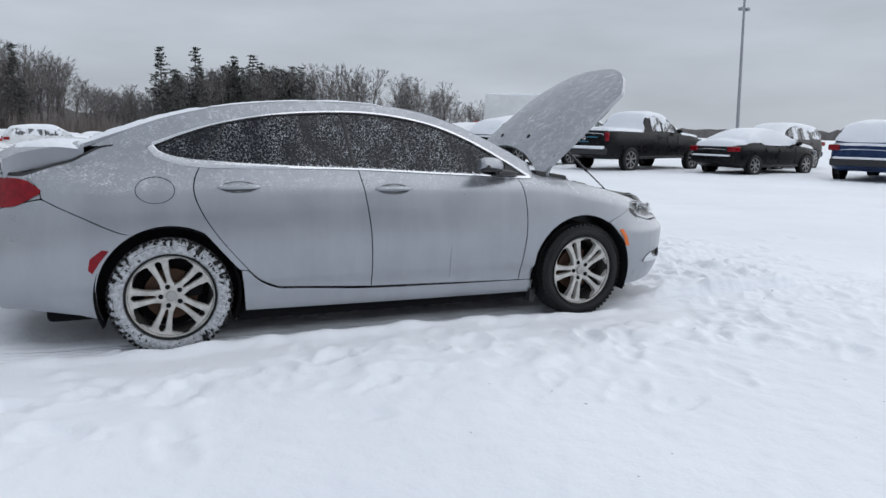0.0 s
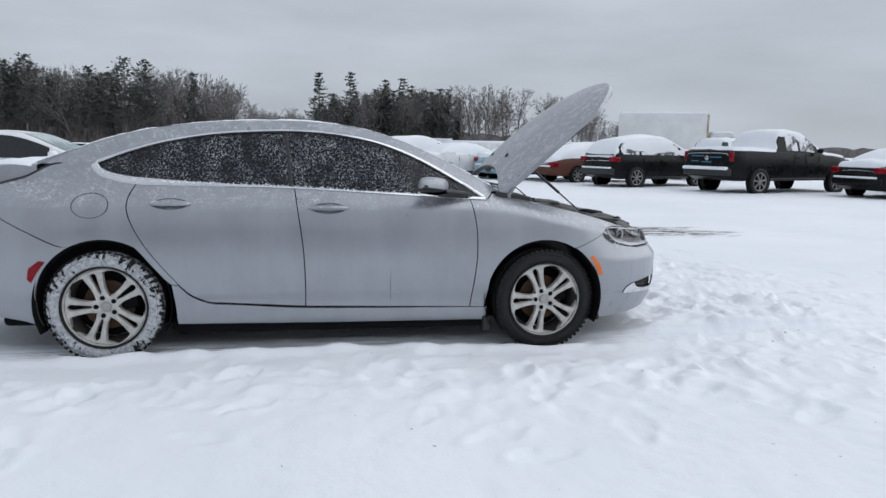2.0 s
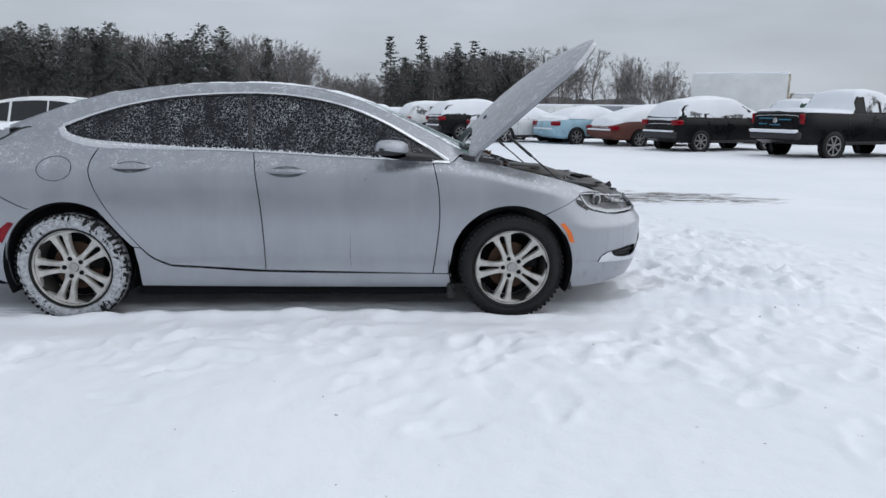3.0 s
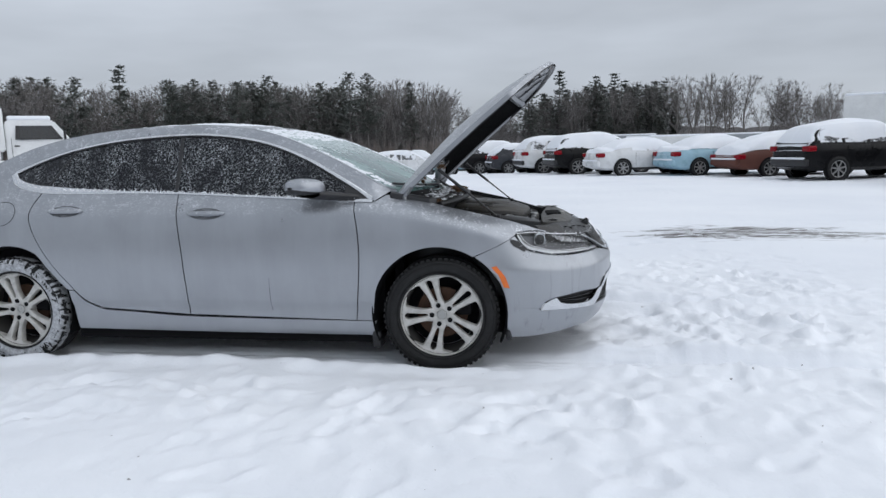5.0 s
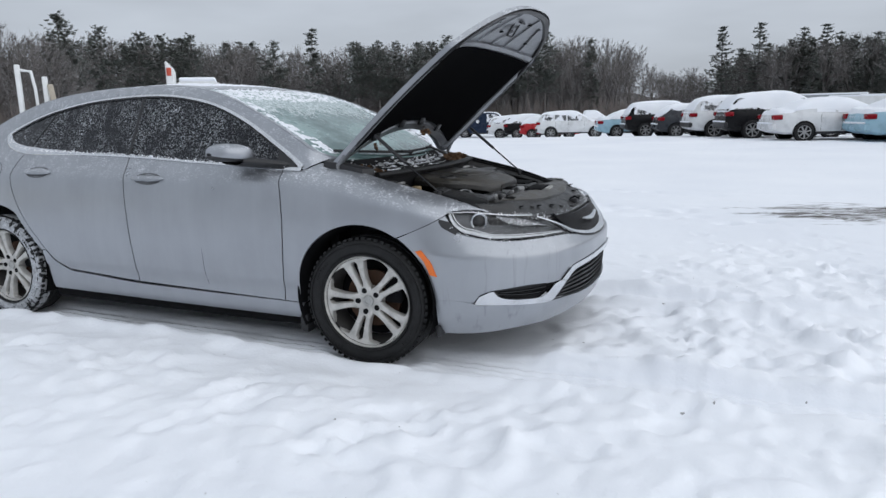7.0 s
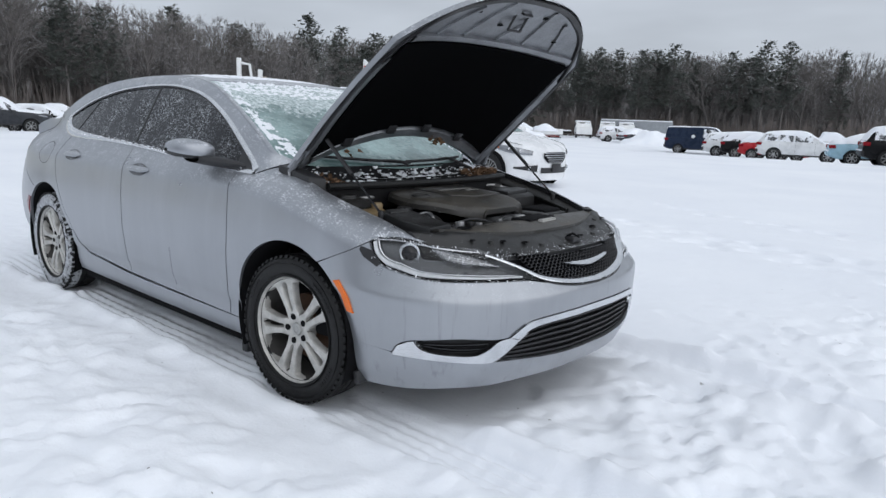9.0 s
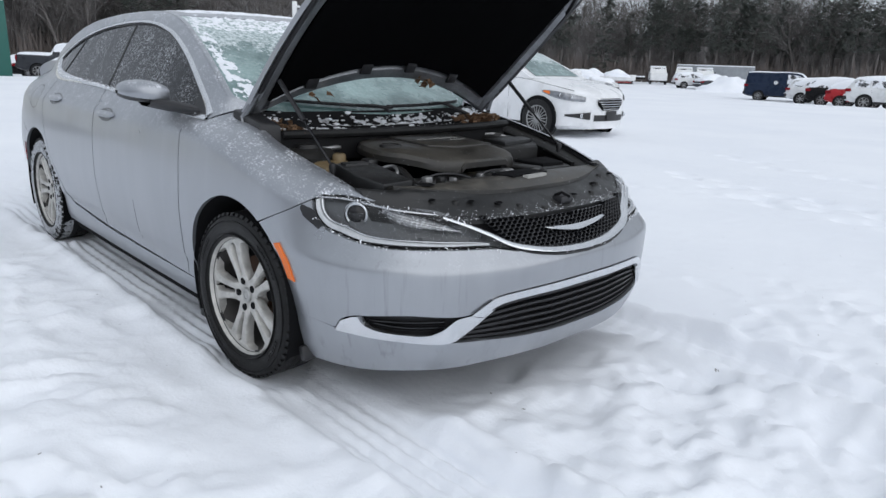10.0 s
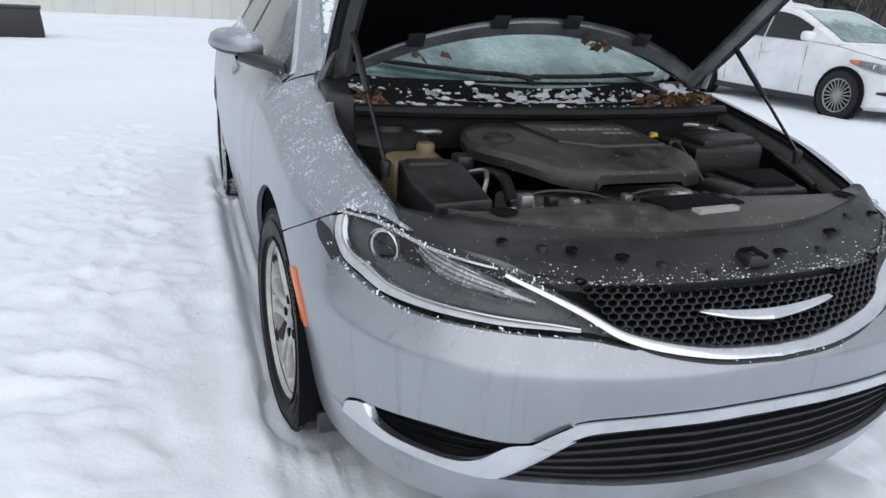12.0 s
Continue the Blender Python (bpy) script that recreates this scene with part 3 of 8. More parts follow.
RAIL = [(-1.92, 1.140), (-1.58, 1.262), (-1.34, 1.345), (-1.06, 1.410), (-0.74, 1.448), (-0.45, 1.460), (-0.15, 1.457), (0.15, 1.425), (0.38, 1.366), (0.61, 1.272), (0.86, 1.150), (1.06, 1.035)]


def shifted(p, du, dz=0.0):
    return [(a + du, b + dz) for a, b in p]


G = 0.0032
sedan = thing("sedan", "silver four-door sedan dusted with snow, bonnet propped open", "car")

# doors
flank_panel("rear_door", SILVER, sedan, joined(shifted(SEAM_C, 0.003)[0:1] + [(-0.182 - G, 0.312)]), BELT[:3][:1] + [(-0.71, 1.055), (-0.245 - G, 1.043)],
            joined(shifted(SEAM_C, G)), joined(shifted(SEAM_B, -G)), 36, 30)
flank_panel("front_door", SILVER, sedan, [(-0.182 + G, 0.312), (0.870 - G, 0.286)], [(-0.245 + G, 1.043), (0.34, 1.012), (0.868 - G, 0.985)],
            joined(shifted(SEAM_B, G)), joined(shifted(SEAM_A, -G)), 40, 26)
# sill
sill_top = joined([(-0.975, 0.455), (-0.935, 0.455)], [(-0.935, 0.450), (-0.875, 0.388), (-0.77, 0.337), (-0.60, 0.326)], [(-0.60, 0.326), (-0.18, 0.304), (0.87, 0.3), (0.985, 0.3)])
flank_panel("sill", SILVER, sedan, [(-0.955, 0.205), (0, 0.195), (0.975, 0.19)], sill_top, [(-0.955, 0.205), (-0.962, 0.33), (-0.975, 0.455)], [(0.975, 0.19), (0.985, 0.278)], 60, 8, fold=0.05)
# rear quarter
q_arch = [(-0.935, 0.46), (-0.983, 0.46)] + arc(-1.365, 0.335, 0.402, 18, 118, 26)
q_seam = joined([q_arch[-1], (-1.62, 0.705), (-1.82, 0.800), (-2.02, 0.893)], [(-2.02, 0.893), (-2.03, 0.930), (-2.08, 0.975), (-2.16, 1.014)])
q_top = joined([(-1.18, 1.076), (-1.38, 1.112), (-1.475, 1.172)], [(-1.475, 1.172), (-1.62, 1.176), (-1.73, 1.163), (-1.81, 1.128), (-1.90, 1.086), (-2.0, 1.060), (-2.16, 1.014)])
flank_panel("quarter_panel", SILVER, sedan, q_arch, q_top, joined([(-0.935, 0.46), (-0.97, 0.50), (-1.13, 0.71), (-1.215, 0.88), (-1.222, 0.98), (-1.18, 1.076)])[:, :] - (G, 0), q_seam, 40, 34)
# pillar and roof rail, with the sail behind the last window
flank_panel("roof_rail", SILVER, sedan, joined(DLO_TOP), joined([(-1.80, 1.172)] + RAIL[1:]), [(-1.475, 1.172), (-1.62, 1.176), (-1.80, 1.172)], [(0.985, 0.982), (1.06, 1.035)], 80, 10, fold=0.01)
# front wing
f_arch = [(0.868 + G, 0.283), (0.968, 0.281)] + arc(1.362, 0.325, 0.398, 186, 59, 36)
f_seam = joined([f_arch[-1], (1.65, 0.699), (1.74, 0.739), (1.820, 0.781)], [(1.820, 0.793), (1.93, 0.796), (2.045, 0.784)])
f_top = joined([(0.868 + G, 0.986), (0.985, 0.980), (1.04, 1.012)], [(1.04, 1.012), (1.25, 0.975), (1.42, 0.935), (1.66, 0.882), (1.87, 0.830), (2.045, 0.784)])
flank_panel("front_wing", SILVER, sedan, f_arch, f_top, joined(shifted(SEAM_A, G)), f_seam, 56, 30)

# front bumper: the skin above the openings, and the lip below them
y2u = u_at_y
b_top = joined([(1.576, 0.660), (1.655, 0.695), (1.745, 0.735), (1.812, 0.770)], [(1.812, 0.770), (1.832, 0.728), (1.873, 0.689), (1.945, 0.668), (2.06, 0.648), (2.16, 0.643), (2.335, 0.644), (2.553, 0.640), (2.64, 0.626)],
               [(2.64, 0.630), (2.78, 0.603), (UMAX, 0.591)])
b_low = joined([(1.7625, 0.360), (1.86, 0.360), (1.955, 0.352)], [(1.955, 0.352), (1.982, 0.388), (2.03, 0.410), (2.055, 0.415)], [(2.055, 0.415), (2.23, 0.432), (2.40, 0.425), (2.445, 0.429)],
               [(2.445, 0.429), (2.52, 0.478), (2.57, 0.492), (2.67, 0.500), (2.84, 0.505), (UMAX, 0.506)])
flank_panel("front_bumper", M_BUMPER, sedan, b_low, b_top, arc(1.362, 0.325, 0.402, 5, 57.5, 20), [(UMAX, 0.506), (UMAX, 0.591)], 110, 22)
CHROME_LOW = [(1.957, 0.342), (2.065, 0.341), (2.20, 0.335), (2.345, 0.327), (2.384, 0.330)]
l_top = joined([(1.7625, 0.3595), (1.86, 0.3595), (1.952, 0.350)], shifted([(1.952, 0.352)] + CHROME_LOW, 0, -0.002), [(2.384, 0.328), (2.53, 0.325), (2.67, 0.317), (2.85, 0.310), (UMAX, 0.310)])
flank_panel("bumper_lip", M_BUMPER, sedan, joined([(1.765, 0.176), (1.964, 0.178), (2.225, 0.206), (2.404, 0.214), (2.59, 0.228), (2.82, 0.230), (UMAX, 0.232)]), l_top, [(1.765, 0.176), (1.7625, 0.3595)], [(UMAX, 0.232), (UMAX, 0.310)], 110, 10, fold=0.05)
# lamp-side clip gap, black
flank_panel("bumper_clip", M_BLACK, sedan, [(1.783, 0.744), (1.800, 0.718), (1.862, 0.682)], [(1.786, 0.758), (1.830, 0.745), (1.876, 0.698)], [(1.783, 0.744), (1.786, 0.758)], [(1.868, 0.684), (1.882, 0.700)], 8, 4, out=0.003, fold=0.004, label="black plastic clip showing at a loose bumper corner")

# fog recesses and lower grille, sunk behind the skin
flank_panel("fog_panel", M_BLACK, sedan, joined([(1.99, 0.360), (2.13, 0.350), (2.30, 0.346), (2.43, 0.40)]), joined([(2.0, 0.402), (2.055, 0.418), (2.23, 0.435), (2.44, 0.430)]), [(1.99, 0.360), (2.0, 0.402)], [(2.43, 0.40), (2.44, 0.430)], 30, 6, out=-0.030, fold=0.0, label="black ribbed plastic panel")
for a in (0.30, 0.62):
    ribbon("slat", M_GLOSSBLACK, sedan, [(2.075 + 0.02 * a, 0.384 + 0.02 * a), (2.22, 0.362 + 0.06 * a), (2.36, 0.366 + 0.06 * a)], [0.010], out=-0.024, thick=0.006, n=16)
flank_panel("lower_grille", M_DARK, sedan, joined([(2.37, 0.322), (2.53, 0.319), (2.67, 0.312), (UMAX, 0.305)]), joined([(2.43, 0.425), (2.52, 0.474), (2.57, 0.488), (2.67, 0.497), (UMAX, 0.503)]), [(2.37, 0.322), (2.43, 0.425)], [(UMAX, 0.305), (UMAX, 0.503)], 40, 6, out=-0.045, fold=0.0)
for k in range(6):
    a = (k + 0.45) / 6.1
    ribbon("grille_slat", M_BLACK, sedan, [(2.39 + 0.10 * a, 0.336 + 0.085 * a), (2.53, 0.330 + 0.118 * a), (2.67, 0.323 + 0.148 * a), (2.82, 0.317 + 0.157 * a), (UMAX, 0.316 + 0.158 * a)], [0.014], out=-0.03, thick=0.014, n=30)
# chrome: a blunt-ended blade under the fog panel up to the fork, and a strip along the top of the lower grille
flank_panel("bumper_chrome", M_CHROME, sedan, joined(CHROME_LOW, [(2.384, 0.330), (2.435, 0.370), (2.491, 0.416)]), joined([(2.028, 0.405), (2.053, 0.411)], [(2.053, 0.411), (2.075, 0.384), (2.13, 0.368), (2.22, 0.361), (2.30, 0.361), (2.348, 0.378), (2.40, 0.417), (2.444, 0.426)]),
            [(1.957, 0.342), (1.982, 0.383), (2.028, 0.405)], [(2.491, 0.416), (2.444, 0.426)], 70, 10, out=0.005, fold=0.022)
flank_panel("grille_chrome", M_CHROME, sedan, joined([(2.492, 0.419), (2.53, 0.446), (2.57, 0.462), (2.67, 0.472), (2.85, 0.476), (UMAX, 0.477)]), joined([(2.447, 0.428), (2.52, 0.475), (2.57, 0.489), (2.67, 0.497), (2.84, 0.502), (UMAX, 0.503)]),
            [(2.492, 0.419), (2.447, 0.428)], [(UMAX, 0.477), (UMAX, 0.503)], 60, 6, out=0.008, fold=0.022)

# upper grille: a mesh of hexagon-like cells between lamp and lamp
g_top = lambda y: 0.722 + 0.030 * (abs(y) / 0.55) ** 2
g_low = lambda y: 0.600 + 0.060 * (abs(y) / 0.36) ** 2.0 + 0.35 * max(0, abs(y) - 0.36)
flank_panel("grille_back", M_DARK, sedan, [(y2u(0.52), 0.728), (y2u(0.36), 0.64), (y2u(0.2), 0.585), (UMAX, 0.568)], [(y2u(0.54), 0.742), (y2u(0.3), 0.730), (UMAX, 0.722)], [(y2u(0.52), 0.728), (y2u(0.54), 0.742)], [(UMAX, 0.568), (UMAX, 0.722)], 30, 8, out=-0.03, fold=0)
wm = bmesh.new()
CELL_W, CELL_H = 0.0265, 0.0115
for r in range(16):
    zc = 0.588 + CELL_H * r
    for k in range(-20, 21):
        yc = (k + 0.5 * (r % 2)) * CELL_W
        if not (g_low(yc) + 0.002 < zc < g_top(yc) - 0.002):
            continue
        # one flat-topped cell: an outer and a sunk inner ring
        rings = []
        for sc, h in ((1.03, -0.012), (1.0, -0.005), (0.78, -0.007), (0.72, -0.024)):
            ring = []
            for t in range(6):
                a = math.pi / 6 + math.pi / 3 * t
                y = yc + 0.577 * CELL_W * sc * math.cos(a)
                q = skin(np.array(y2u(y)), np.array(zc + 0.66 * CELL_H * sc * math.sin(a)), h)
                ring.append((q[0], math.copysign(q[1], y), q[2]))
            rings.append(ring + ring[:1])
        grid_mesh(np.array(rings), bm=wm)
bmesh.ops.recalc_face_normals(wm, faces=wm.faces)
part("grille_mesh", wm, M_GLOSSBLACK, sedan, "glossy black honeycomb grille")
ribbon("grille_surround", M_CHROME, sedan, [(y2u(0.60), 0.748), (y2u(0.52), 0.722), (y2u(0.44), 0.691), (y2u(0.36), 0.654), (y2u(0.27), 0.632), (y2u(0.14), 0.615), (UMAX, 0.609)], [0.008, 0.011, 0.015, 0.018, 0.018, 0.018, 0.018], out=0.003, thick=0.008, n=70)
ribbon("grille_seal", M_BLACK, sedan, [(y2u(0.34), 0.637), (y2u(0.27), 0.618), (y2u(0.14), 0.600), (UMAX, 0.594)], [0.008, 0.010], out=-0.001, thick=0.003, n=40)
# wing badge: plain chrome shape
bb = bmesh.new()
for s in (-1, 1):
    rows = []
    for k, a in enumerate(np.linspace(0, 1, 12)):
        y = s * 0.185 * a
        half = 0.010 * (1 - a) ** 0.6 + 0.0012
        cz = 0.672 + 0.020 * a**1.6
        row = []
        for o, h in ((-1, 0.006), (-0.4, 0.016), (0.4, 0.016), (1, 0.006)):
            q = skin(np.array(y2u(y)), np.array(cz + half * o), h)
            row.append((q[0], math.copysign(q[1], s) if a else 0, q[2]))
        rows.append(row)
    grid_mesh(np.array(rows), flip=s > 0, bm=bb)
badge = part("badge", bb, M_CHROME, sedan, "chrome winged badge")

# headlamps: housing, reflector fins, light strip and projector behind a clear lens
HL_TOP = joined([(1.818, 0.790), (1.93, 0.791), (2.045, 0.779)], [(2.045, 0.779), (2.16, 0.770), (y2u(0.62), 0.760), (y2u(0.54), 0.738), (y2u(0.44), 0.684), (y2u(0.37), 0.647), (y2u(0.34), 0.634)])
HL_LOW = joined([(1.815, 0.781), (1.838, 0.733), (1.880, 0.696), (1.95, 0.675), (2.06, 0.654), (2.16, 0.649), (2.335, 0.650), (2.553, 0.645), (y2u(0.34), 0.630)])
for nm, mt, o, fd in (("lamp_housing", M_LENS, -0.03, 0.0), ("lamp_lens", M_CLEAR, 0.002, 0.012)):
    flank_panel(nm, mt, sedan, HL_LOW, HL_TOP, [HL_LOW[0], HL_TOP[0]], [HL_LOW[-1], HL_TOP[-1]], 50, 12, out=o, fold=fd)
M_STRIP = plain("clear_light_strip", (0.66, 0.68, 0.70), 0.2, 0.2, 0.2, 30)
ribbon("light_strip", M_STRIP, sedan, [(1.832, 0.778), (1.857, 0.736), (1.897, 0.705), (1.96, 0.688), (2.06, 0.668), (y2u(0.62), 0.661), (y2u(0.50), 0.659), (y2u(0.44), 0.656)], [0.012, 0.019, 0.020, 0.015, 0.011, 0.009, 0.007, 0.005], out=-0.008, thick=0.006, n=50, label="clear light strip round the lamp's edge")
ribbon("strip_edge", M_CHROME, sedan, [(1.848, 0.781), (1.873, 0.743), (1.911, 0.716), (1.97, 0.701), (2.06, 0.679), (y2u(0.62), 0.671), (y2u(0.50), 0.666), (y2u(0.44), 0.660)], [0.004, 0.004], out=-0.004, thick=0.003, n=50)
ribbon("lamp_trim", M_CHROME, sedan, [(1.826, 0.786), (1.93, 0.785), (2.045, 0.773), (2.16, 0.764), (y2u(0.62), 0.754)], [0.006, 0.008, 0.005], out=-0.004, thick=0.004, n=40)
ribbon("lamp_reflector", plain("dull_reflector", (0.56, 0.57, 0.585), 0.25, 0.6, 0.3, 60), sedan, [(2.065, 0.764), (2.12, 0.752), (2.19, 0.735), (y2u(0.60), 0.712), (y2u(0.53), 0.697)], [0.010, 0.034, 0.036, 0.022, 0.005], out=-0.020, thick=0.004, n=24)
for k in range(5):
    ribbon("reflector_fin", M_LENS, sedan, [(2.085 + 0.012 * k, 0.768 - 0.010 * k), (2.16 + 0.008 * k, 0.752 - 0.010 * k), (y2u(0.60), 0.722 - 0.007 * k)], [0.0016], out=-0.012, thick=0.002, n=10)
for s in (-1, 1):
    c = skin(np.array(1.985), np.array(0.738), -0.022)
    n_ = skin_normal(np.array(1.985), np.array(0.738))
    m = Matrix.Translation((c[0], c[1] * -s, c[2])) @ Vector((n_[0], n_[1] * -s, 0)).to_track_quat("Z", "Y").to_matrix().to_4x4()
    lb = lathe([(0.043, -0.01), (0.043, 0.010), (0.0405, 0.012), (0.0385, 0.006), (0.033, 0.004)], 28, "z")
    bmesh.ops.transform(lb, matrix=m, verts=lb.verts)
    part("projector_ring", lb, M_REFLECT, sedan)
    lb = lathe([(0.0, 0.017), (0.012, 0.0155), (0.023, 0.011), (0.033, 0.002)], 24, "z")
    bmesh.ops.transform(lb, matrix=m, verts=lb.verts)
    part("projector_lens", lb, M_GLOSSBLACK, sedan)

# a long fine dent on the front door, an edge of road dirt, and the scuff below the mirror
ribbon("door_scratch", M_BLACK, sedan, [(0.352, 0.335), (0.350, 0.45), (0.353, 0.545)], [0.0022, 0.0026, 0.0008], out=0.0004, thick=0.0004, n=14, both=False)
# side markers and tail lamps
flank_panel("side_marker", M_ORANGE, sedan, [(1.742, 0.488), (1.775, 0.482)], [(1.672, 0.605), (1.700, 0.612)], [(1.742, 0.488), (1.715, 0.555), (1.672, 0.605)], [(1.775, 0.482), (1.750, 0.55), (1.700, 0.612)], 5, 10, out=0.006, fold=0.01, label="orange side marker")
flank_panel("rear_marker", M_RED, sedan, [(-1.792, 0.500), (-1.772, 0.478)], [(-1.715, 0.612), (-1.680, 0.606)], [(-1.792, 0.500), (-1.778, 0.565), (-1.715, 0.612)], [(-1.772, 0.478), (-1.735, 0.535), (-1.680, 0.606)], 5, 10, out=0.005, fold=0.01, label="red side marker")
flank_panel("tail_lamp", M_RED, sedan, joined([(-2.03, 0.918), (-2.18, 0.850), (-2.36, 0.842), (-2.60, 0.87)]), joined([(-2.025, 0.938), (-2.12, 0.985), (-2.28, 0.998), (-2.60, 0.985)]), [(-2.03, 0.918), (-2.025, 0.938)], [(-2.60, 0.87), (-2.60, 0.985)], 24, 10, out=0.004, fold=0.02, label="red wraparound tail lamp")

# rear bumper and tail
r_arch = arc(-1.365, 0.335, 0.402, 118, 200, 20)[::-1]
flank_panel("rear_bumper", SILVER, sedan, joined([r_arch[0], (-1.85, 0.235), (-2.2, 0.27), (-2.45, 0.25), (UMIN, 0.24)])[::-1], joined([r_arch[-1], (-1.62, 0.698), (-1.82, 0.794), (-2.02, 0.886)], [(-2.02, 0.886), (-2.2, 0.852), (-2.45, 0.80), (UMIN, 0.78)])[::-1], [(UMIN, 0.24), (UMIN, 0.78)], r_arch, 60, 22)
flank_panel("tail_panel", SILVER, sedan, joined([(UMIN, 0.786), (-2.45, 0.806), (-2.2, 0.858), (-2.028, 0.892)]), joined([(UMIN, 1.035), (-2.5, 1.034), (-2.168, 1.017)]), [(UMIN, 0.786), (UMIN, 1.035)], joined([(-2.028, 0.892), (-2.038, 0.93), (-2.088, 0.975), (-2.168, 1.017)]), 30, 12, out=-0.002)

# fuel flap: a round groove and disc
fb = bmesh.new()
g = np.array([[skin(np.array(-1.43 + rr * math.cos(a)), np.array(0.935 + 0.70 * rr * math.sin(a)), 0.0015) for rr in (0.105, 0.1005)] for a in np.linspace(0, 2 * math.pi, 49)])
grid_mesh(g, bm=fb)
part("fuel_flap", fb, M_BLACK, sedan, "round fuel flap outline")

# glass of the side windows, with black pillar bands and chrome surround
def window(name, low, top, left, right, nu, nv):
    flank_panel(name, M_TINT, sedan, low, top, left, right, nu, nv, out=-0.008, fold=0.0, label="dark tinted glass speckled with snow")


top_c = spline(DLO_TOP, 400)
bel_c = joined([(-1.475, 1.172), (-1.40, 1.118), (-1.30, 1.092), (-1.18, 1.078)], BELT)


def cut(curve, a, b, n=24, dz=0.0):
    xs = np.linspace(a, b, n)
    return np.stack([xs, np.interp(xs, curve[:, 0], curve[:, 1]) + dz], 1)


def zt(x):
    return float(np.interp(x, top_c[:, 0], top_c[:, 1])) - 0.008


def zb(x):
    return float(np.interp(x, bel_c[:, 0], bel_c[:, 1])) + 0.008


window("quarter_glass", cut(bel_c, -1.455, -1.17, 16, 0.006), cut(top_c, -1.455, -1.03, 16, -0.006), [(-1.455, zb(-1.455) - 0.002), (-1.455, zt(-1.455) + 0.002)], [(-1.17, zb(-1.17)), (-1.03, zt(-1.03))], 16, 8)
window("rear_window", cut(bel_c, -1.165, -0.275, 30, 0.006), cut(top_c, -1.025, -0.315, 30, -0.006), [(-1.165, zb(-1.165)), (-1.025, zt(-1.025))], [(-0.275, zb(-0.275)), (-0.315, zt(-0.315))], 30, 14)
window("front_window", cut(bel_c, -0.255, 0.955, 36, 0.006), cut(top_c, -0.295, 0.955, 36, -0.006), [(-0.255, zb(-0.255)), (-0.295, zt(-0.295))], [(0.955, zb(0.955)), (0.955, zt(0.955) + 0.004)], 36, 14)
for x0, x1, w in ((-0.265, -0.305, 0.022), (-1.1675, -1.0275, 0.014)):
    ribbon("pillar_trim", M_BLACK, sedan, [(x0, zb(x0)), ((x0 + x1) / 2, (zb(x0) + zt(x1)) / 2), (x1, zt(x1))], [w], out=-0.006, thick=0.002, n=16)
flank_panel("mirror_sail", M_BLACK, sedan, [(0.800, zb(0.80)), (0.950, zb(0.95))], [(0.800, zt(0.80) - 0.004), (0.950, zt(0.95) + 0.002)], [(0.800, zb(0.80)), (0.800, zt(0.80) - 0.004)], [(0.950, zb(0.95)), (0.950, zt(0.95) + 0.002)], 10, 6, out=-0.002, fold=0.004, label="black plastic triangle at the mirror")
ribbon("window_trim", M_CHROME, sedan, [(-1.44, 1.19), (-1.25, 1.262), (-1.03, 1.325), (-0.72, 1.378), (-0.30, 1.402), (-0.01, 1.388), (0.28, 1.335), (0.54, 1.238), (0.81, 1.092), (0.968, 0.995)], [0.022, 0.016, 0.014, 0.014, 0.014, 0.015, 0.017, 0.020, 0.022], out=0.003, thick=0.004, n=90)
ribbon("window_seal", M_BLACK, sedan, [(-1.42, 1.186), (-1.25, 1.250), (-1.03, 1.313), (-0.72, 1.366), (-0.30, 1.390), (-0.01, 1.376), (0.28, 1.322), (0.54, 1.224), (0.80, 1.082), (0.945, 0.996)], [0.010, 0.010], out=-0.006, thick=0.004, n=80)
ribbon("belt_trim", M_CHROME, sedan, [(-1.452, 1.180), (-1.42, 1.138), (-1.33, 1.103), (-1.18, 1.080), (-0.71, 1.060), (-0.245, 1.046), (0.34, 1.016), (0.868, 0.990), (0.975, 0.986)], [0.040, 0.046, 0.024, 0.014, 0.013, 0.013, 0.014, 0.018], out=0.003, thick=0.004, n=90)

# roof, windscreen and rear screen
rail_c = spline(RAIL, 400)
roof_mid = lerp_table([-2.47, -2.02, -1.72, -1.45, -1.14, -0.78, -0.46, -0.14, 0.2, 0.45, 0.71, 0.98, 1.25], [1.07, 1.130, 1.240, 1.338, 1.412, 1.458, 1.476, 1.474, 1.432, 1.358, 1.25, 1.130, 1.010])
bow = lerp_table([-2.2, -1.75, -1.1, -0.5, 0.1, 0.5, 1.06], [-0.10, -0.13, -0.07, 0.0, 0.09, 0.13, 0.19])


def top_point(xe, v, lift=0.0):
    ze = np.interp(xe, rail_c[:, 0], rail_c[:, 1])
    e = -skin(xe, ze)[..., 1] - 0.004
    x = xe + bow(xe) * (1 - v * v)
    xc = xe + bow(xe)
    z = ze + 0.002 + (roof_mid(xc) - ze) * (1 - np.abs(v) ** 2.3) + lift
    return np.stack([x, v * e, z], -1)


def top_sheet(x0, x1, nu, nv, v=1.0, lift=0.0):
    a, b = np.meshgrid(np.linspace(x0, x1, nu), np.linspace(-v, v, nv), indexing="ij")
    return top_point(a, b, lift)


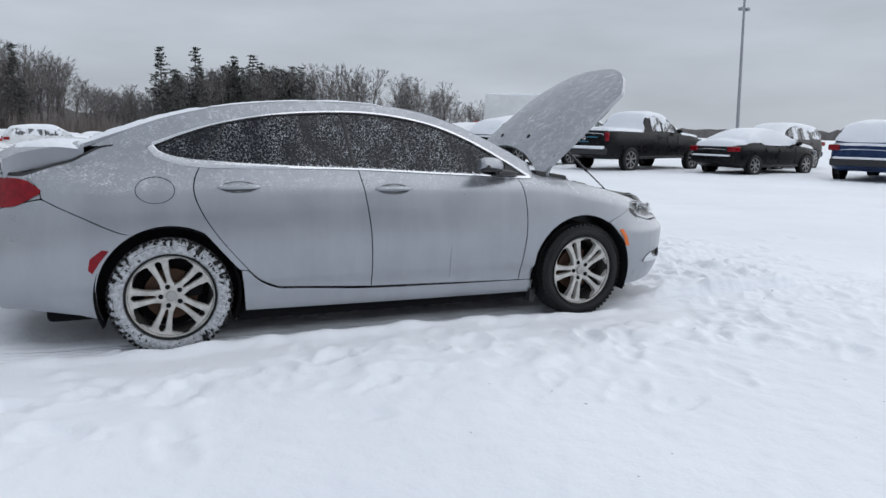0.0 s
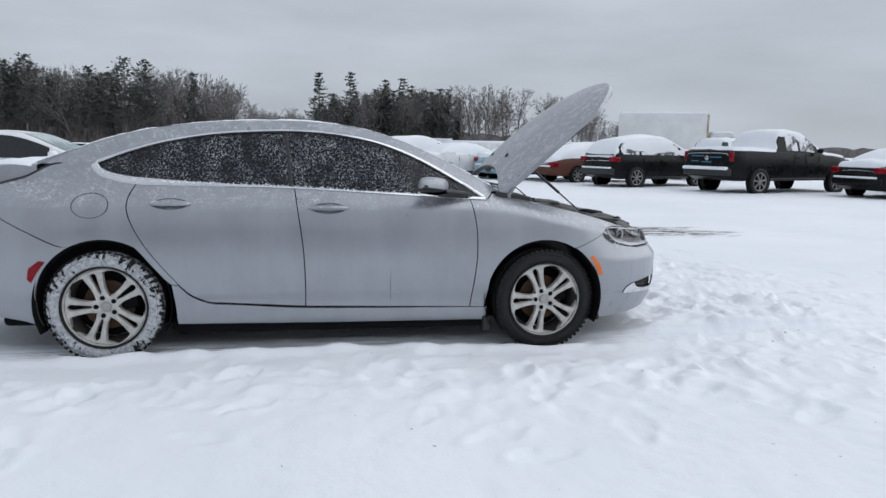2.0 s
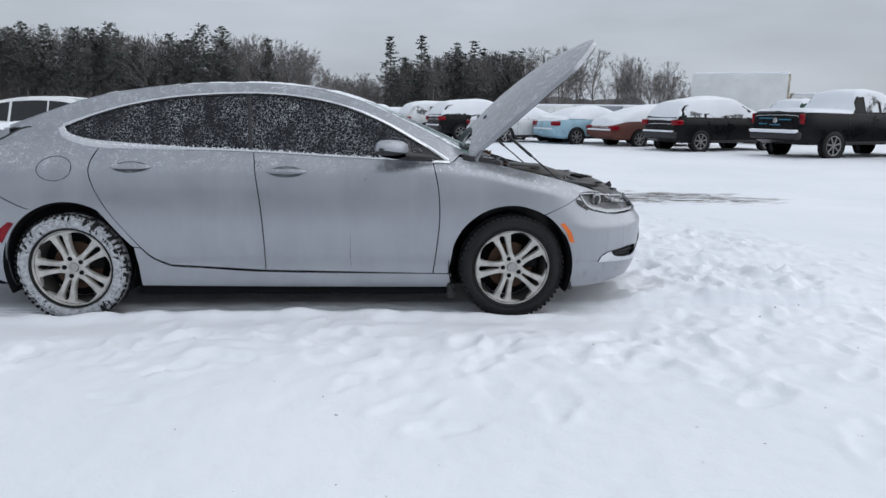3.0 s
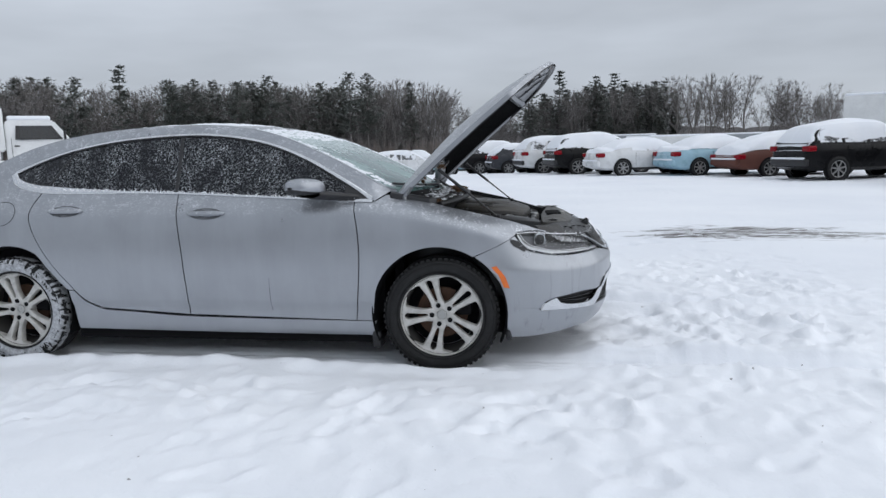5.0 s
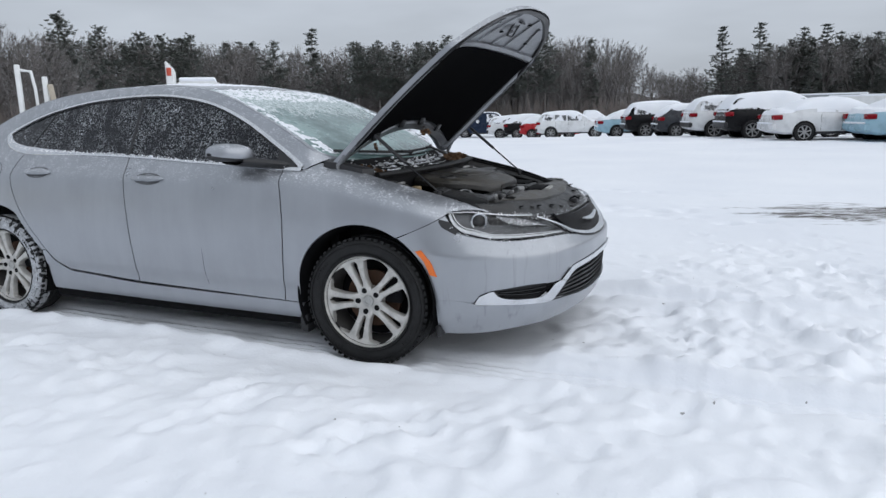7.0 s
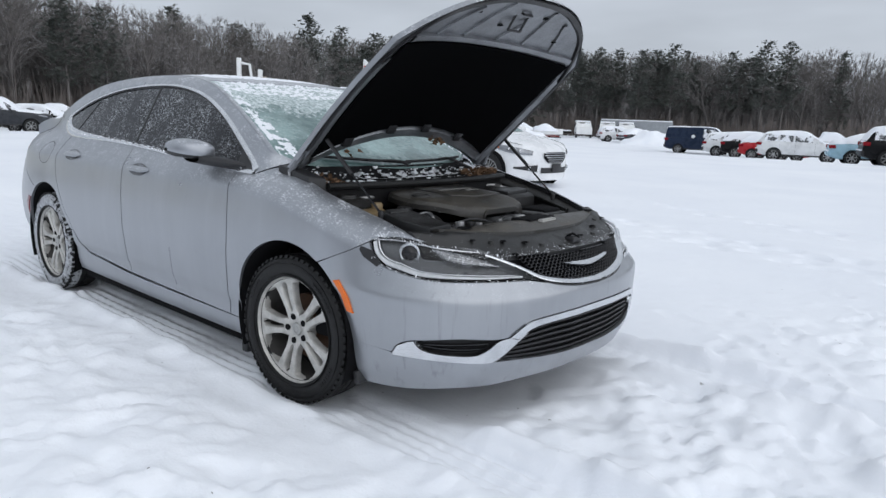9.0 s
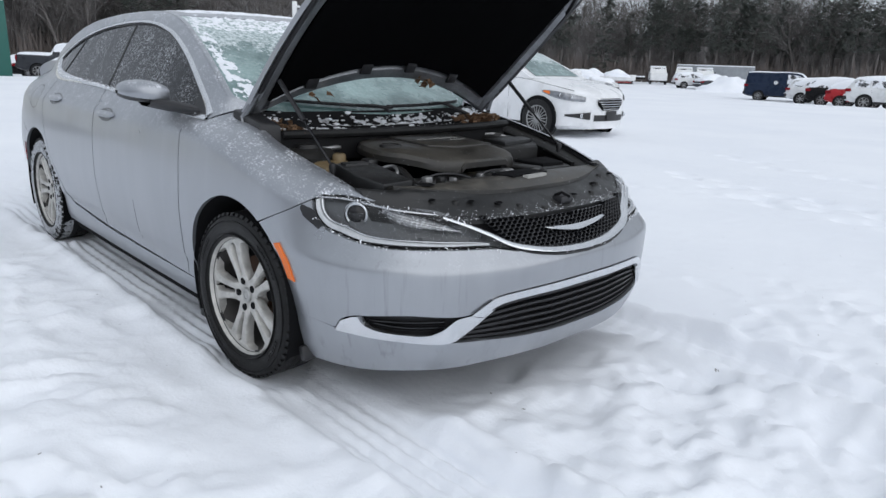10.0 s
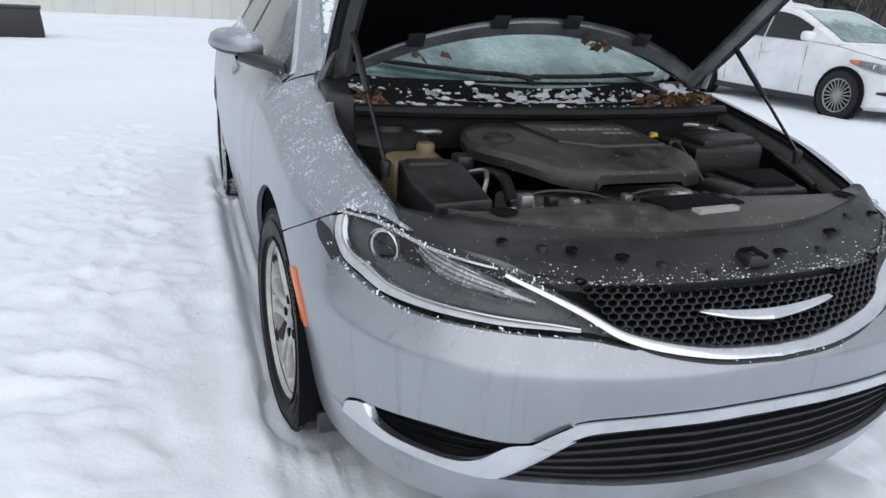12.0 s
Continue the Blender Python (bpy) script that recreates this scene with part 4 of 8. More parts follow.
part("roof", grid_mesh(top_sheet(-1.10, 0.12, 40, 30), rim=(0, 0, -0.012)), SILVER, sedan)
part("windscreen", grid_mesh(top_sheet(0.125, 1.06, 36, 30, 0.965, -0.004), rim=(0, 0, -0.01)), M_SCREEN, sedan, "green-tinted windscreen with melting frost")
part("pillar", grid_mesh(np.stack([top_point(np.linspace(0.12, 1.06, 30), np.full(30, v)) for v in (-1.0, -0.965)], 1), rim=(0, 0, -0.02)), SILVER, sedan)
part("pillar", grid_mesh(np.stack([top_point(np.linspace(0.12, 1.06, 30), np.full(30, v)) for v in (0.965, 1.0)], 1), rim=(0, 0, -0.02)), SILVER, sedan)
part("rear_screen", grid_mesh(top_sheet(-1.76, -1.105, 24, 24, 0.93, -0.003), rim=(0, 0, -0.01)), M_SCREEN, sedan, "rear screen covered in frost")
for s in (-1, 1):
    part("rear_pillar", grid_mesh(np.stack([top_point(np.linspace(-1.80, -1.10, 24), np.full(24, v)) for v in ((-1.0, -0.93) if s < 0 else (0.93, 1.0))], 1), rim=(0, 0, -0.02)), SILVER, sedan)
# boot lid
tb = []
for v in np.linspace(-1, 1, 31):
    col = []
    for a in np.linspace(0, 1, 14):
        xs = -1.80 - 0.08 * (1 - v * v) - a * 0.40
        ze = float(np.interp(a, [0, 0.4, 0.85, 1], [1.165, 1.140, 1.092, 1.060]))
        half = -float(skin(np.array(-1.80 - a * 0.40), np.array(ze))[1]) - 0.004
        xs = xs - 0.01 * a * (1 - abs(v) ** 3)
        zz = np.interp(a, [0, 0.4, 0.85, 1], [1.165, 1.140, 1.092, 1.060]) + 0.016 * (1 - v * v) + 0.055 * math.sin(1.57 * min(1, a * 1.15)) * (1 - 0.35 * abs(v) ** 6)
        col.append((xs, v * half, zz))
    tb.append(col)
part("boot_lid", grid_mesh(np.array(tb), flip=True, rim=(0, 0, -0.105)), SILVER, sedan)
ribbon("boot_gap", M_BLACK, sedan, [(-1.66, 1.180), (-1.74, 1.168), (-1.82, 1.130), (-1.90, 1.092), (-2.0, 1.066), (-2.16, 1.020), (-2.40, 1.02)], [0.008, 0.016, 0.018, 0.018, 0.018, 0.014], out=-0.001, thick=0.002, n=40, label="dark gap round the boot lid")


def loose_snow(name, sheet, nx, ny, thick, seed, edge=0.06, holes=0.35, label="thin layer of settled snow", cells=(9, 9), sink=0.3, mat=None):
    """A ragged layer of snow over a sheet of points given by sheet(a, b) with a, b from 0 to 1."""
    a, b = np.meshgrid(np.linspace(0, 1, nx), np.linspace(0, 1, ny), indexing="ij")
    p = sheet(a, b)
    n = fbm(a * cells[0], b * cells[1], 4, seed)
    e = np.minimum(np.minimum(a, 1 - a), np.minimum(b, 1 - b))
    h = thick * np.clip((n - holes) * 2.2 + 0.15, -sink, 1) * ease(0, edge, e) - 0.008 * (1 - ease(0, edge * 0.4, e)) + 0.25 * thick * (fbm(a * cells[0] * 6, b * cells[1] * 6, 2, seed + 5) - 0.5)
    p = p.copy()
    p[..., 2] += h
    return part(name, grid_mesh(p), mat or M_ROOFSNOW, sedan, label)


M_WETSNOW = plain("wet_grey_snow", (0.56, 0.58, 0.61), 0.6, 0, 0.35, 30, 0.5)
loose_snow("roof_snow", lambda a, b: top_point(-1.12 + 1.18 * a, -0.95 + 1.90 * b, 0.001), 150, 130, 0.008, 3, edge=0.22, holes=0.50, cells=(22, 30), sink=1.2)
loose_snow("screen_snow", lambda a, b: top_point(0.06 + 0.26 * a + 0.10 * fbm(b * 7, b * 0, 3, 4), -0.93 + 1.86 * b, -0.004), 60, 150, 0.011, 8, holes=0.60, cells=(20, 70), sink=1.4)
for s in (-1, 1):
    loose_snow("screen_snow", lambda a, b, s=s: top_point(0.15 + 0.88 * a, s * (0.955 - (0.05 + 0.12 * a) * b), -0.006), 140, 28, 0.014, 15 + s, holes=0.54, cells=(40, 5), sink=1.4)
loose_snow("rear_snow", lambda a, b: top_point(-1.78 + 0.70 * a, -0.90 + 1.80 * b, 0.0), 70, 70, 0.009, 21, holes=0.28)
loose_snow("boot_snow", lambda a, b: np.stack([-1.82 - 0.08 * (1 - (2 * b - 1) ** 2) - 0.37 * a, (0.66 - 0.17 * a) * (2 * b - 1), np.interp(a, [0, 0.4, 0.85, 1], [1.165, 1.140, 1.092, 1.060]) + 0.016 * (1 - (2 * b - 1) ** 2) + 0.055 * np.sin(1.57 * np.minimum(1, a * 1.06))], -1), 40, 60, 0.014, 31, holes=0.2)

# door handles
for hx, hz in ((-0.975, 0.951), (-0.035, 0.928)):
    for s in (1, -1):
        hb = bmesh.new()
        g = []
        for a in np.linspace(0, 2 * math.pi, 37)[:-1]:
            ring = []
            for sc, o in ((1.0, 0.0), (0.9, -0.010), (0.55, -0.016), (0.0, -0.017)):
                ring.append(skin(np.array(hx + 0.105 * sc * math.cos(a)), np.array(hz - 0.004 + 0.033 * sc * math.sin(a)), 0.0015 + o * 0.12))
            g.append(ring)
        grid_mesh(np.array(g), bm=hb, close=True)
        if s < 0:
            hb2 = mirrored(hb)
            hb.free()
            hb = hb2
        # nearly flat grey patch stands for the shade in the handle's recess
        part("handle_cup", hb, M_LENS, sedan)
        bar = []
        for a in np.linspace(-1, 1, 25):
            r = (1 - abs(a) ** 3.5) ** 0.5 if abs(a) < 1 else 0
            row = []
            for t in np.linspace(0, 2 * math.pi, 11)[:-1]:
                q = skin(np.array(hx + 0.125 * a), np.array(hz + 0.016 * max(r, 0.05) * math.sin(t)), 0.014 * max(r, 0.05) * math.cos(t) + 0.010 * r)
                row.append(q)
            row.append(row[0])
            bar.append(row)
        bm = grid_mesh(np.array(bar))
        if s < 0:
            b2 = mirrored(bm)
            bm.free()
            bm = b2
        part("door_handle", bm, SILVER, sedan)

# mirrors: a long shell, its lower third and foot black
for s in (1, -1):
    def mirror_band(t0, t1, n, grow=0.0):
        rows = []
        for a in np.linspace(0, 1, 20):
            y = -0.842 - 0.178 * a
            k = math.sqrt(max(0.0, 1 - ((a - 0.42) / 0.582) ** 2)) ** 0.8 if a > 0.42 else 1 - 0.30 * ((0.42 - a) / 0.42) ** 2
            row = []
            for t in np.linspace(t0, t1, n):
                sx, sz = math.cos(t), math.sin(t)
                rx, rz = (0.120 if sx > 0 else 0.062), (0.060 if sz > 0 else 0.036)
                row.append((0.615 + (rx * k + grow) * math.copysign(abs(sx) ** 0.72, sx) - 0.065 * a, y, 1.058 + 0.012 * a + (rz * k + grow) * math.copysign(abs(sz) ** 0.70, sz)))
            rows.append(row)
        b = grid_mesh(np.array(rows))
        bmesh.ops.recalc_face_normals(b, faces=b.faces)
        return b

    shell, low = mirror_band(-0.35, math.pi + 0.35, 19, 0.002), mirror_band(math.pi + 0.30, 2 * math.pi - 0.30, 10)
    foot = bmesh.new()
    rows = []
    for a in np.linspace(0, 1, 9):
        c = Vector((0.800, -0.795, 1.008)).lerp(Vector((0.625, -0.930, 1.034)), a)
        w, h = 0.095 - 0.020 * a, 0.022 + 0.004 * math.sin(math.pi * a)
        rows.append([(c.x + w * math.cos(t), c.y, c.z + h * math.sin(t)) for t in np.linspace(0, 2 * math.pi, 15)])
    grid_mesh(np.array(rows), bm=foot)
    bmesh.ops.recalc_face_normals(foot, faces=foot.faces)
    for nm, b, mt, lb in (("mirror_shell", shell, SILVER, ""), ("mirror_base", low, M_BLACK, "black lower half of the mirror"), ("mirror_foot", foot, M_BLACK, "")):
        if s < 0:
            b2 = mirrored(b)
            b.free()
            b = b2
        part(nm, b, mt, sedan, lb)

# dark shell inside the skin: floor pan, cabin block, arches
# wide low black box also draws the band of shade under the sills
part("underbody", box(2.0, 1.66, 0.12, (0.0, 0, 0.19), 0.03), M_DARK, sedan)
part("underbody", box(3.9, 1.30, 0.12, (-0.1, 0, 0.215), 0.03), M_DARK, sedan)
cab = bmesh.new()
for x0, x1, zz in ((-2.1, 1.02, 0.86),):
    box(x1 - x0, 1.52, 0.60, ((x0 + x1) / 2, 0, 0.60), 0.02, bm=cab)
part("cabin", cab, M_DARK, sedan)
part("dashboard", box(0.55, 1.35, 0.16, (0.78, 0, 0.93), 0.05), M_DARK, sedan)
for cx in (HUB_R, HUB_F):
    for s in (1, -1):
        wb = lathe([(0.398, -0.895), (0.385, -0.86), (0.385, -0.50), (0.0, -0.50)], 56, "y", (cx - 0.007, 0, 0.335))
        low = [v for v in wb.verts if v.co.z < 0.16]
        bmesh.ops.delete(wb, geom=low, context="VERTS")
        if s < 0:
            w2 = mirrored(wb)
            wb.free()
            wb = w2
        part("wheel_arch_liner", wb, M_DARK, sedan)


# ---- wheels ----
def spoke(bm, theta, sgn):
    """One spoke of a pair: a slot on the pair's middle, a wide opening on the other side, flaring into the rim."""
    rows = []
    for r in (0.034, 0.050, 0.064, 0.074, 0.080, 0.084, 0.088, 0.096, 0.110, 0.130, 0.150, 0.170, 0.188, 0.200, 0.208, 0.213, 0.217, 0.221, 0.225, 0.229, 0.233):
        meet = r * math.sin(radians(36))
        wide = min(meet, float(np.interp(r, [0.06, 0.075, 0.095, 0.115, 0.14, 0.17, 0.20], [0.042, 0.0395, 0.0365, 0.0375, 0.0415, 0.0485, 0.0575])))
        wide += (meet - wide) * float(np.clip((r - 0.205) / 0.026, 0, 1)) ** 2.2
        slot = 0.0
        if 0.080 < r < 0.217:
            slot = (0.0065 + 0.0125 * (r - 0.080) / 0.13) * min(1.0, math.sqrt((r - 0.080) / 0.012), math.sqrt((0.217 - r) / 0.016))
        a = (r - 0.034) / 0.2
        face = -0.066 - 0.012 * math.sin(math.pi * min(1, a * 0.85)) - 0.010 * a * a
        edge = min(1.0, slot / 0.004)
        side = min(1.0, (meet - wide) / 0.006)
        row = []
        for t, d in ((slot, 0.034 * edge), (slot, 0.005 * edge), (slot + 0.0035, 0.0), (0.5 * (slot + wide), -0.0015), (wide - 0.004, 0.0), (wide, 0.005 * side), (wide, 0.036 * side)):
            q = theta + sgn * math.asin(min(0.99, t / r))
            row.append((r * math.cos(q), face + d, r * math.sin(q)))
        rows.append(row)
    grid_mesh(np.array(rows), bm=bm)


M_METAL_DULL = plain("dull_hub_cap", (0.40, 0.40, 0.39), 0.4, 0.5, 0.2)
# barrel colour darkened to hold the shade behind the spokes
M_BARREL = plain("shaded_barrel", (0.055, 0.052, 0.050), 0.6, 0.3, 0.4, 20)
M_SLUSH = plain("road_slush", (0.44, 0.455, 0.48), 0.8, 0, 0.55, 55, 0.6)


def build_wheel(name, snowy, parent, at, seed):
    """A tyre on a ten-spoke alloy rim, its face to -y."""
    w = new(name)
    w.parent = parent
    w.matrix_world = at
    w["label"] = "alloy wheel, tyre packed with snow" if snowy else "ten-spoke alloy wheel with black tyre"
    prof = [(0.226, -0.075), (0.236, -0.092), (0.250, -0.103), (0.275, -0.112), (0.300, -0.110), (0.318, -0.103), (0.328, -0.092), (0.334, -0.078),
            (0.336, -0.04), (0.328, -0.036), (0.328, -0.030), (0.337, -0.026), (0.337, 0.0), (0.329, 0.003), (0.329, 0.009), (0.337, 0.012), (0.335, 0.078), (0.326, 0.095), (0.29, 0.112), (0.236, 0.095)]
    part("tyre", lathe(prof, 72), M_RUBBER, w)
    tb = bmesh.new()
    for k in range(60):
        a, deep = 2 * math.pi * k / 60, 0.3325 if snowy else 0.3255
        box(0.012, 0.030, 0.020, (deep * math.cos(a), -0.086, deep * math.sin(a)), turn=Matrix.Rotation(-a, 4, "Y") @ Matrix.Rotation(0.45, 4, "Z"), bm=tb)
    part("tread", tb, M_RUBBER, w, smooth=False)
    # raised marks and rings on the tyre's wall
    wall = bmesh.new()
    for r0 in (0.252, 0.307):
        add(wall, lathe([(r0 - 0.002, -0.100), (r0 - 0.001, -0.1125), (r0 + 0.001, -0.1125), (r0 + 0.002, -0.100)], 72))
    for c0, n_bars in ((0.5, 9), (2.4, 7), (3.7, 9), (5.5, 7)):
        for k in range(n_bars):
            a = c0 + 0.062 * k
            box(0.015, 0.006, 0.010, (0.284 * math.cos(a), -0.1115, 0.284 * math.sin(a)), turn=Matrix.Rotation(-a, 4, "Y"), bm=wall)
    part("sidewall_relief", wall, M_RUBBER, w, smooth=False)
    part("rim", lathe([(0.238, -0.088), (0.241, -0.096), (0.238, -0.099), (0.233, -0.092), (0.231, -0.080), (0.230, -0.074)], 72), M_ALLOY, w)
    part("barrel", lathe([(0.2305, -0.075), (0.222, -0.04), (0.210, 0.05)], 60), M_BARREL, w)
    sp = bmesh.new()
    for k in range(5):
        for sg in (-1, 1):
            spoke(sp, radians(110 + 72 * k), sg)
    add(sp, lathe([(0.0, -0.064), (0.036, -0.065), (0.060, -0.060), (0.070, -0.04), (0.072, 0.0)], 40))
    bmesh.ops.recalc_face_normals(sp, faces=sp.faces)
    part("spokes", sp, M_ALLOY, w, "silver alloy spokes with road grime")
    part("hub_cap", lathe([(0.0, -0.0735), (0.013, -0.0735), (0.014, -0.0715), (0.016, -0.0715), (0.017, -0.0745), (0.026, -0.0735), (0.031, -0.062)], 32), M_METAL_DULL, w)
    # black discs laid on the hub for the shade inside the lug holes
    for k in range(5):
        a = radians(110 + 72 * k)
        part("lug_hole", lathe([(0.0, -0.0745), (0.0140, -0.0748), (0.0162, -0.060)], 16, at=(0.0575 * math.cos(a), 0, 0.0575 * math.sin(a))), M_DARK, w)
    part("brake_disc", lathe([(0.0, -0.012), (0.075, -0.014), (0.080, -0.002), (0.150, -0.002), (0.150, 0.02), (0.0, 0.02)], 40), M_RUST, w, "rusty brake disc")
    part("caliper", box(0.10, 0.06, 0.15, (0.125, -0.005, 0.06), 0.02), M_DARK, w)
    part("wheel_back", lathe([(0.0, 0.05), (0.206, 0.05)], 40), M_DARK, w)
    if snowy:
        n_a, n_r = 420, 22
        pr = spline([(0.234, -0.092), (0.250, -0.103), (0.275, -0.112), (0.300, -0.110), (0.318, -0.103), (0.330, -0.090), (0.337, -0.06), (0.337, -0.02)], n_r)
        ai, vj = np.meshgrid(np.arange(n_a) * 2 * math.pi / n_a, np.linspace(0, 1, n_r), indexing="ij")
        big = fbm(10 * np.cos(ai) + 20 + vj, 10 * np.sin(ai) + 20, 4, seed)
        fine = fbm(ai * 45, vj * 14, 3, seed + 3)
        lug = ease(-0.3, 0.4, np.sin(ai * 38 + 6.0 * vj + 7.0 * fbm(ai * 6, vj * 2, 2, seed + 5)))
        bald = ease(0.40, 0.55, vj + 0.5 * (fbm(ai * 7, vj * 3, 3, seed + 8) - 0.5)) * ease(0.25, 0.45, lug)
        h = 0.010 * (big - 0.42) + 0.010 * (fine - 0.50) + 0.0022 - 0.011 * bald * ease(0.42, 0.58, fine + 0.08) - 0.010 * (vj < 0.12) - 0.008 * (vj > 0.9)
        rr_, yy_ = np.broadcast_to(pr[:, 0], h.shape) + 0.4 * h, np.broadcast_to(pr[:, 1], h.shape) - h
        g = np.stack([rr_ * np.cos(ai), yy_, rr_ * np.sin(ai)], -1)
        part("packed_snow", grid_mesh(g, close=True), M_SLUSH, w, "snow packed on the tyre wall")
    return w


for cx, snowy in ((HUB_R, True), (HUB_F, False)):
    for s in (-1, 1):
        build_wheel("wheel", snowy, sedan, pose(cx, s * 0.790, HUB_Z, 0, 1.5 if snowy else 0, (0 if s < 0 else 180) + (0 if snowy else 4)), 40 + s)
# mud flap bits behind the front arch
part("arch_flap", box(0.05, 0.16, 0.10, (0.985, -0.80, 0.165), 0.012), M_BLACK, sedan)
part("arch_flap", box(0.03, 0.10, 0.06, (1.76, -0.80, 0.195), 0.01, turn=Matrix.Rotation(-0.25, 4, "Y")), M_BLACK, sedan)

# ---- bonnet, propped open ----
OPEN = Matrix.Translation((1.10, 0, 1.035)) @ Matrix.Rotation(-radians(55.2), 4, "Y") @ Matrix.Translation((-1.10, 0, -1.035))


def bonnet_point(a, b, drop=0.0):
    """The closed bonnet: a from cowl to nose, b from side to side; turned up about its hinges."""
    xr = 1.05 + 0.213 * (1 - b * b)
    xf = 1.93 + 0.325 * (1 - np.abs(b) ** 2.6)
    hw = 0.715 - 0.035 * a + 0.022 * np.sin(math.pi * a)
    ze = np.interp(a, [0, 0.25, 0.5, 0.75, 1], [1.025, 0.970, 0.918, 0.862, 0.800])
    zc = np.interp(a, np.linspace(0, 1, 9), spline([(0, 1.060), (0.25, 1.022), (0.5, 0.962), (0.75, 0.872), (0.92, 0.782), (1, 0.728)], 9)[:, 1])
    z = ze + (zc - ze) * (1 - np.abs(b) ** 2.2) - drop
    p = np.stack([xr + (xf - xr) * a, b * hw * np.ones_like(a), z], -1)
    m = np.array(OPEN)
    return p @ m[:3, :3].T + m[:3, 3]


def bonnet_sheet(a0, a1, b0, b1, nu, nv, drop):
    a, b = np.meshgrid(np.linspace(a0, a1, nu), np.linspace(b0, b1, nv), indexing="ij")
    return bonnet_point(a, b, drop)


down = OPEN.to_3x3() @ Vector((0, 0, -1))
bonnet = part("bonnet", grid_mesh(bonnet_sheet(0, 1, -1, 1, 44, 48, 0), rim=tuple(down * 0.028)), dusted_paint("silver_bonnet_paint", (0.330, 0.343, 0.368), dust=0.62, metal=0.70, rough=0.36), sedan, "raised silver bonnet flecked with snow")
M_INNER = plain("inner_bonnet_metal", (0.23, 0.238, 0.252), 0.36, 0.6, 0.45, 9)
M_PAD = plain("felt_pad", (0.0025, 0.0025, 0.003), 1.0, 0, 0.4, 25, 0.5, spec=0.03)
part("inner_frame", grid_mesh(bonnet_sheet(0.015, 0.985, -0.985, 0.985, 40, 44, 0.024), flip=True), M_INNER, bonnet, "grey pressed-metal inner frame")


def bonnet_strip(name, ab, width, height, mat, base=0.024, n=40):
    """A raised bead along a path on the bonnet's inside."""
    c = spline(ab, n)
    t = np.gradient(c, axis=0)
    t /= np.linalg.norm(t, axis=1)[:, None]
    nn = np.stack([-t[:, 1], t[:, 0]], 1)
    g = np.stack([bonnet_point(*(c + nn * width * o).T, base + h) for o, h in ((-0.5, 0), (-0.35, height), (0.35, height), (0.5, 0))], 1)
    bm = grid_mesh(g)
    bmesh.ops.recalc_face_normals(bm, faces=bm.faces)
    return part(name, bm, mat, bonnet)


# rim bead, cross rib, and the felt pad between them
for s in (-1, 1):
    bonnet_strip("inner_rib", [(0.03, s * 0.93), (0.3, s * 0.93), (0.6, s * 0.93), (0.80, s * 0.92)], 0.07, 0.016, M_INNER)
    bonnet_strip("rubber_seal", [(0.20, s * 0.965), (0.55, s * 0.965), (0.85, s * 0.96), (0.97, s * 0.80), (0.975, s * 0.5), (0.975, 0.0)], 0.034, 0.014, M_BLACK)
def straight_across(x, b):
    """The a at which the closed bonnet reaches x, at b."""
    xr, xf = 1.05 + 0.213 * (1 - b * b), 1.93 + 0.325 * (1 - np.abs(b) ** 2.6)
    return (x - xr) / (xf - xr)


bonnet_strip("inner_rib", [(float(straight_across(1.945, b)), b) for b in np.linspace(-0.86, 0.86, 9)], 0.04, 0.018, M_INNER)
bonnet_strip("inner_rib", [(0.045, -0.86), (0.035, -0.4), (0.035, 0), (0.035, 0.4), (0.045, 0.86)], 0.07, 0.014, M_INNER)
pa, pb = np.meshgrid(np.linspace(0, 1, 24), np.linspace(-0.88, 0.88, 34), indexing="ij")
part("felt_pad", grid_mesh(bonnet_point(0.085 + (straight_across(1.915, pb) - 0.085) * pa, pb, 0.040), flip=True, rim=tuple(-down * 0.012)), M_PAD, bonnet, "black felt insulation pad")
for b in (-0.62, -0.25, 0.10, 0.5):
    q = bonnet_point(np.array(0.078), np.array(b), 0.044)
    part("clip", box(0.05, 0.055, 0.012, tuple(q), 0.003, turn=OPEN.to_3x3().to_4x4()), M_BLACK, bonnet)
for a0, b in ((0.80, -0.10), (0.90, 0.22), (0.90, -0.45), (0.84, 0.55)):
    q = bonnet_point(np.array(a0), np.array(b), 0.027)
    part("hole", lathe([(0.0, -0.003), (0.012, -0.003), (0.016, 0.003)], 12, "z", tuple(q)), M_DARK, bonnet)
# pressed ridges between the cross rib and the front edge
for b0, b1, a1 in ((-0.62, -0.45, 0.93), (-0.32, -0.22, 0.95), (0.02, 0.10, 0.82), (0.30, 0.24, 0.95), (0.60, 0.46, 0.93)):
    a0 = float(straight_across(1.965, b0))
    bonnet_strip("pressed_ridge", [(a0, b0), ((a0 + a1) / 2, b0 * 0.6 + b1 * 0.4), (a1, b1)], 0.030, 0.010, M_INNER, n=16)
# striker loop
q = Vector(bonnet_point(np.array(0.86), np.array(0.0), 0.026))
o3 = OPEN.to_3x3()
loop = [q + o3 @ Vector(v) for v in ((0.035, -0.035, 0), (0.035, -0.03, -0.03), (0.035, 0.03, -0.03), (0.035, 0.035, 0))]
part("striker", tube(loop, 0.006, 6), M_BLACK, bonnet)
fr = bmesh.new()
for c0, c1 in (((-1, -1), (1, -1)), ((1, -1), (1, 1)), ((1, 1), (-1, 1)), ((-1, 1), (-1, -1))):
    tube([q + o3 @ Vector((0.04 * c0[0] - 0.02, 0.045 * c0[1], -0.002)), q + o3 @ Vector((0.04 * c1[0] - 0.02, 0.045 * c1[1], -0.002))], 0.006, 5, fr)
part("striker_plate", fr, M_BLACK, bonnet)
